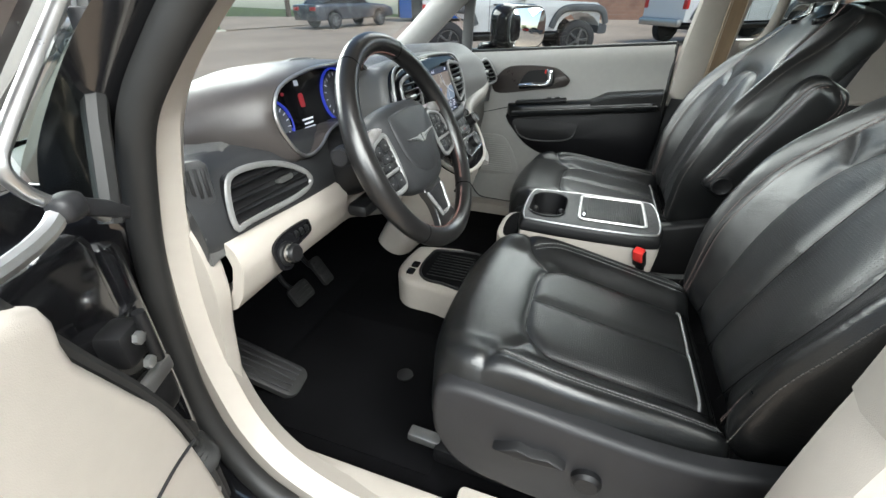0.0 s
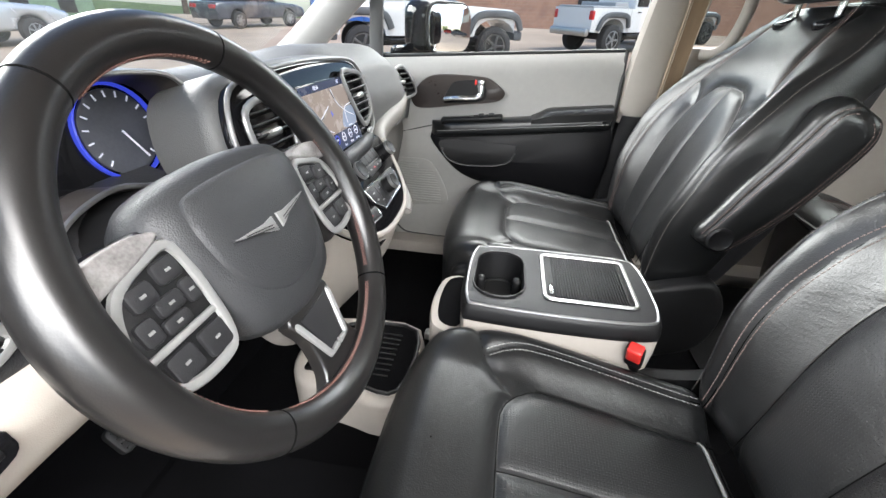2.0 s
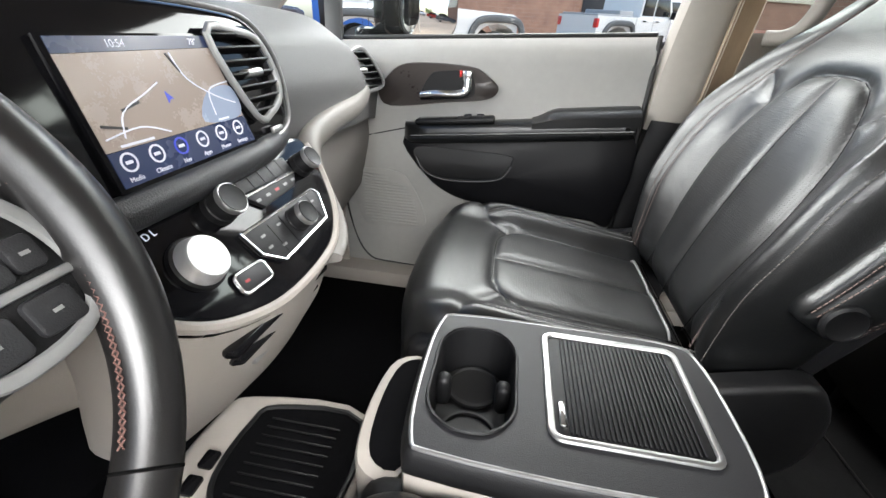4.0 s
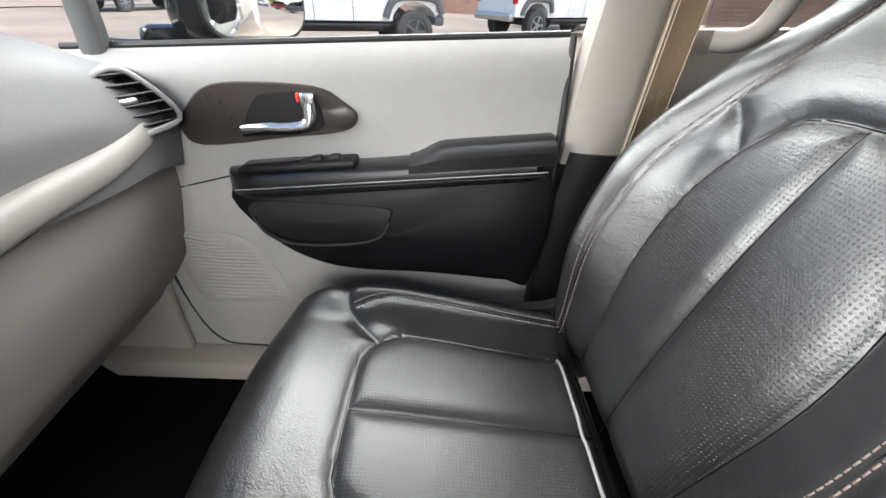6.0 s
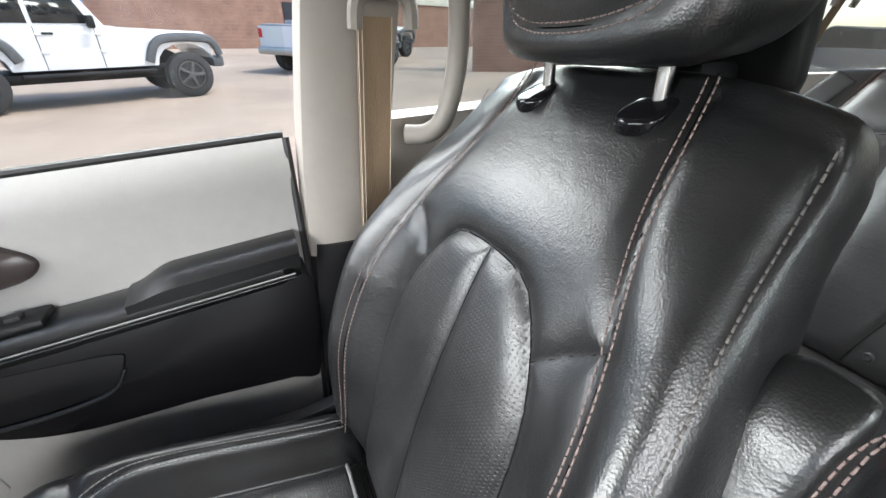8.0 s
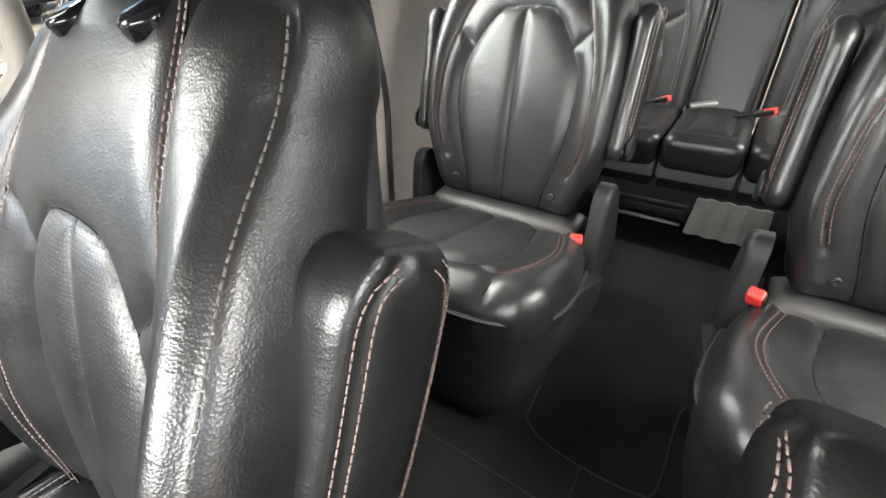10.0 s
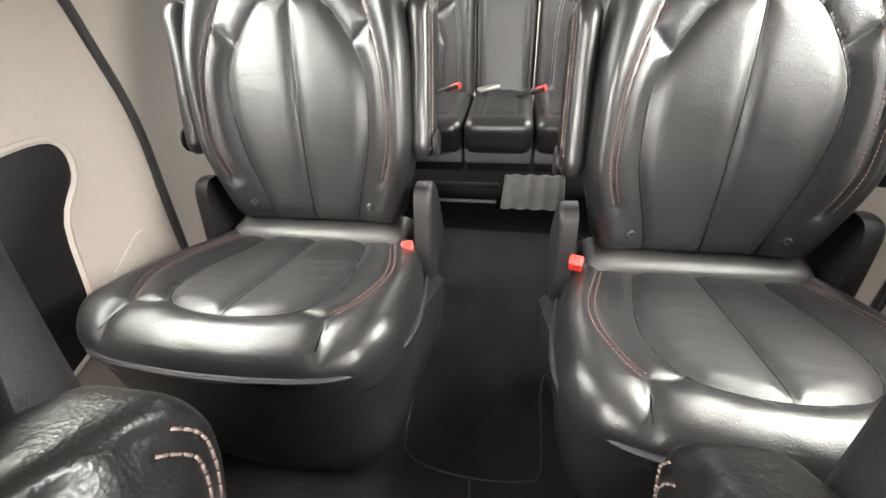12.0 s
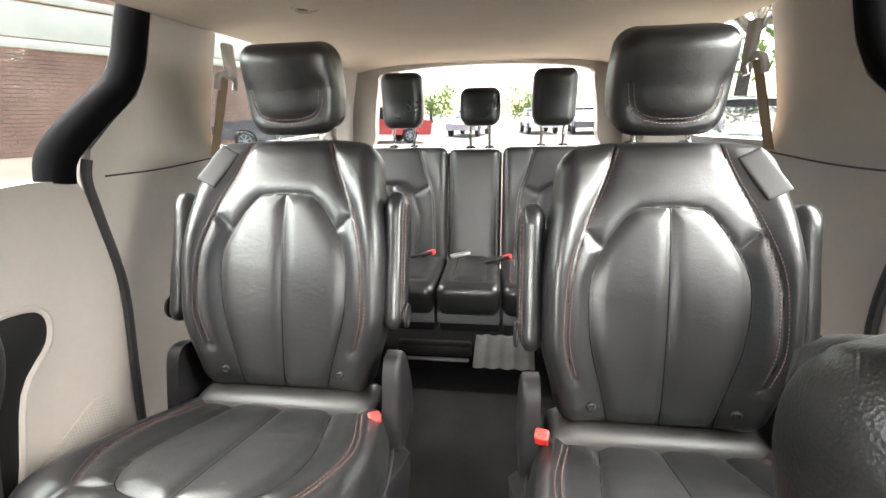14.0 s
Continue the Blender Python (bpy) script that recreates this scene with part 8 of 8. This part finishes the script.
    part("rear_bumper", box_bm((0.18, 1.50, 0.20), ((x0 - 0.43) if pickup else (x0 - 0.08), 0, 0.60), 0.05), CHROME_DULL if pickup else FENDER, root)
    part("undercarriage", box_bm((wb + 0.3, 1.0, 0.16), (wb / 2, 0, 0.46), 0.03), BLACK_PLASTIC, root)
    if pickup:
        part("bed_cover", box_bm((1.45, 1.40, 0.05), (x0 + 0.42, 0, 1.245), 0.02), COVER_GREY, root)
        part("tool_box", box_bm((0.55, 1.35, 0.12), (x0 + 0.85, 0, 1.31), 0.02), COVER_GREY, root)
    else:
        part("spare_wheel_cover", lathe_bm([(0.38, 0), (0.40, 0.10), (0.38, 0.22), (0, 0.22)], 28, pose(x0 - 0.02, 0, 1.05, 0, -90, 0)), TYRE, root)
    return root


def on_ground(x, y, yaw):
    """A pose on the sloping car park."""
    tilt = -math.degrees(math.atan(SLOPE)) if x > 1.5 else 0.0
    return Matrix.Translation((x, y, ground_z(x, y))) @ pose(0, 0, 0, 0, tilt, 0) @ pose(0, 0, 0, 0, 0, yaw)


off_roader("off_roader", "white four-door off-road car with grey fenders parked on the lot", on_ground(9.55, 3.85, -66))
off_roader("off_road_pickup", "white off-road pickup with silver bed cover", on_ground(14.2, -2.0, -52), True)
off_roader("off_roader", "white off-road car half hidden behind the pillar", on_ground(18.2, -4.2, -55))


def saloon(name, label, m, paint):
    """A plain sedan: rounded body, glass house, wheels."""
    root = thing(name, label, "car", group="parked cars")
    root.matrix_basis = m
    body = [(-0.95, 0.35), (-1.0, 0.75), (-0.95, 0.95), (-0.3, 1.0), (2.2, 0.98), (3.3, 0.88), (3.65, 0.70), (3.65, 0.38)]
    for c in (2.7, 0.0):
        for k in range(7):
            a = math.pi * k / 6
            body.append((c + 0.36 * math.cos(a), 0.35 + 0.34 * math.sin(a)))
    part("body", plate_bm(body, 1.72, 0.12, 4, m=pose(0, 0.86, 0, 90, 0, 0)), paint, root)
    part("glasshouse", plate_bm([(-0.55, 0.97), (0.05, 1.40), (1.25, 1.44), (2.25, 0.97)], 1.44, 0.10, 3, m=pose(0, 0.72, 0, 90, 0, 0)), DARK_GLASS, root)
    part("roof", plate_bm([(0.0, 1.38), (0.10, 1.44), (1.22, 1.47), (1.35, 1.42)], 1.36, 0.04, 2, m=pose(0, 0.68, 0, 90, 0, 0)), paint, root)
    for s in (-1, 1):
        for c in (0.0, 2.7):
            wheel(root, (c, s * 0.78, 0.32), 0.32, 0.21, 7, face=s)
        part("head_lamp", box_bm((0.25, 0.35, 0.13), (3.50, s * 0.62, 0.72), 0.05), CHROME, root)
        part("tail_lamp", box_bm((0.10, 0.40, 0.15), (-0.97, s * 0.60, 0.80), 0.04), LAMP_RED, root)
    return root


saloon("sedan", "silver sedan parked ahead on the lot", on_ground(6.7, 13.5, -8), SILVER_PAINT)
saloon("sedan", "dark grey sedan parked beside the silver one", on_ground(1.6, 14.6, -6), DARK_PAINT)
saloon("sedan", "dark car parked at the lawn's edge", on_ground(17.5, 12.5, -20), DARK_PAINT)
for i, (x, y, yaw, pt) in enumerate(((4.0, -19, 30, RED_PAINT), (1.2, -27, 80, SILVER_PAINT), (-2.6, -29, 95, WHITE_PAINT), (-5.5, -28, 85, DARK_PAINT), (-8.5, -27, 90, SILVER_PAINT), (-4.6, -8.5, 70, DARK_PAINT), (5.5, -14.5, 20, DARK_PAINT))):
    saloon("sedan", "parked car on the far lot behind the tailgate", on_ground(x, y, yaw), pt)

# lawn strip, utility box and a bank of trees beyond the lot
lawn = link_mesh("lawn", [(5.0, 19.5, 0.2), (26.0, 12.0, 1.16), (60.0, 20.0, 1.2), (60.0, 80.0, 3.0), (-20.0, 80.0, 3.0), (-14.0, 24.0, 0.1)], [(0, 1, 2, 3, 4, 5)], GRASS, smooth=False)
tagged(lawn, "green lawn beyond the car park", "lawn", kind="structure")
ubox = thing("utility_box", "large green enamelled utility box with dark vents", "utility box")
ubox.matrix_basis = Matrix.Translation((13.2, 17.6, ground_z(13.2, 0))) @ pose(0, 0, 0, 0, 0, -28)
part("cabinet", box_bm((4.2, 1.6, 1.5), (0, 0, 0.75), 0.05), GREEN_BOX, ubox)
for k in range(3):
    part("vent", box_bm((0.5, 0.03, 0.5), (-1.3 + 1.3 * k, -0.81, 0.8), 0.02), BLACK_PLASTIC, ubox)
part("plinth", box_bm((4.5, 1.9, 0.2), (0, 0, 0.05), 0.03), CONCRETE_BAND, ubox)


def tree(name, at, h, spread, seed, n=900):
    rnd = random.Random(seed)
    root = thing(name, "leafy green broad tree at the edge of the lot", "tree", at, "trees")
    tb = tube_bm(curve_pts([(0, 0, -0.3), (0.1, 0.05, h * 0.25), (0.0, 0.1, h * 0.5), (0.1, 0.0, h * 0.8)], 5), [0.22 - 0.012 * i for i in range(16)], 8)
    for k in range(7):
        a = rnd.uniform(0, 6.28)
        z = h * rnd.uniform(0.3, 0.6)
        tube_bm(curve_pts([(0, 0.05, z), (math.cos(a) * spread * 0.4, math.sin(a) * spread * 0.4, z + h * 0.14), (math.cos(a) * spread * 0.8, math.sin(a) * spread * 0.8, z + h * 0.22)], 4), [0.09, 0.08, 0.07, 0.06, 0.05, 0.045, 0.035, 0.03, 0.02], 6, bm=tb)
    part("trunk", tb, BARK, root)
    verts, faces = [], []
    blobs = [(rnd.uniform(-1, 1) * spread * 0.75, rnd.uniform(-1, 1) * spread * 0.75, h * rnd.uniform(0.35, 0.95), spread * rnd.uniform(0.25, 0.5)) for _ in range(16)]
    for _ in range(n):
        bx, by, bz, br = rnd.choice(blobs)
        d = Vector((rnd.gauss(0, 1), rnd.gauss(0, 1), rnd.gauss(0, 0.8))).normalized() * br * rnd.uniform(0.55, 1.05)
        c = Vector((bx, by, bz)) + d
        q = Euler((rnd.uniform(0, 6), rnd.uniform(0, 6), rnd.uniform(0, 6))).to_matrix()
        s = rnd.uniform(0.10, 0.22)
        b = len(verts)
        verts += [c + q @ Vector(v) * s for v in ((-1, 0, 0), (0, -0.45, 0.1), (1, 0, 0), (0, 0.45, 0.1))]
        faces.append((b, b + 1, b + 2, b + 3))
    link_mesh("crown", verts, faces, LEAF, root, smooth=False)
    return root


for i, (x, y, h, sp) in enumerate(((9, 33, 8, 4.5), (16, 30, 9, 5), (23, 27, 9, 5), (30, 24, 10, 5.5), (38, 18, 10, 5.5), (1, 36, 8, 4.5), (44, 12, 11, 6), (-6, 35, 8, 4.5), (52, 4, 11, 6), (-7.0, -13.6, 8, 3.2), (-13, -20, 8, 4), (-3.5, -46, 3.4, 3), (7.0, -48, 3.6, 3))):
    tree("tree", (x, y, ground_z(x, y)), h, sp, 20 + i, 1500)


# brick building beyond the off-roaders, with a blue canopy and a dark doorway
def brick_wall(parent, x0, x1, z0, z1, ox, oy, yaw, courses=0.20, bl=0.45):
    """A wall with real raised brick courses joined into one mesh."""
    verts, faces = [], []
    rnd = random.Random(7)
    m = Matrix.Translation((ox, oy, 0)) @ pose(0, 0, 0, 0, 0, yaw)
    z, row = z0, 0
    while z < z1:
        x = x0 - (row % 2) * bl / 2
        while x < x1:
            a, b = max(x, x0) + 0.006, min(x + bl, x1) - 0.006
            if b > a:
                o = rnd.uniform(0, 0.006)
                c = len(verts)
                verts += [m @ Vector(v) for v in ((a, -0.02 - o, z + 0.006), (b, -0.02 - o, z + 0.006), (b, -0.02 - o, z + courses - 0.006), (a, -0.02 - o, z + courses - 0.006), (a, 0, z + 0.006), (b, 0, z + 0.006), (b, 0, z + courses - 0.006), (a, 0, z + courses - 0.006))]
                faces += [(c, c + 1, c + 2, c + 3), (c, c + 4, c + 5, c + 1), (c + 3, c + 2, c + 6, c + 7)]
            x += bl
        z += courses
        row += 1
    ob = link_mesh("bricks", verts, faces, BRICK, parent, smooth=False)
    tagged(ob, kind="stuff")
    part("wall", box_bm((x1 - x0, 0.3, z1 - z0), ((x0 + x1) / 2, 0.155, (z0 + z1) / 2), 0.01, m=m), MORTAR, parent)
    return m


bld = thing("building", "long low brown brick building with a dark doorway", "building")
BM = brick_wall(bld, -4, 30, 0.6, 5.2, 28.0, 4.5, -77)
part("band", box_bm((34, 0.10, 0.5), (13, -0.05, 4.1), 0.01, m=BM), CONCRETE_BAND, bld)
part("roof_edge", box_bm((34.4, 0.5, 0.25), (13, 0.1, 5.3), 0.03, m=BM), DARK_PLASTIC, bld)
part("doorway", box_bm((2.6, 0.12, 3.0), (9.2, -0.02, 2.1), 0.02, m=BM), DARK_PLASTIC, bld)
part("side_wall", box_bm((0.3, 14, 4.6), (-4.15, 7, 2.9), 0.02, m=BM), CONCRETE_BAND, bld)
canopy = thing("trailer", "blue metal container behind the off-road car", "container")
canopy.matrix_basis = pose(24.5, 8.5, 1.05, 0, 0, -70)
part("body", box_bm((6.0, 2.4, 2.4), (0, 0, 1.3), 0.05), BLUE_PANEL, canopy)

# brick building close by on the passenger side to the rear, with two pale bands
bld2 = thing("building", "brown brick wall with two pale stone bands", "building")
B2 = brick_wall(bld2, 0, 11, 0.4, 7.0, 12.8, -7.0, -112, 0.10, 0.30)
for z, h in ((3.15, 0.22), (4.25, 0.22)):
    part("band", box_bm((11, 0.12, h), (5.5, -0.06, z), 0.02, m=B2), CONCRETE_BAND, bld2)
part("panel", box_bm((11, 0.06, 0.80), (5.5, -0.03, 3.70), 0.01, m=B2), CONCRETE_BAND, bld2)
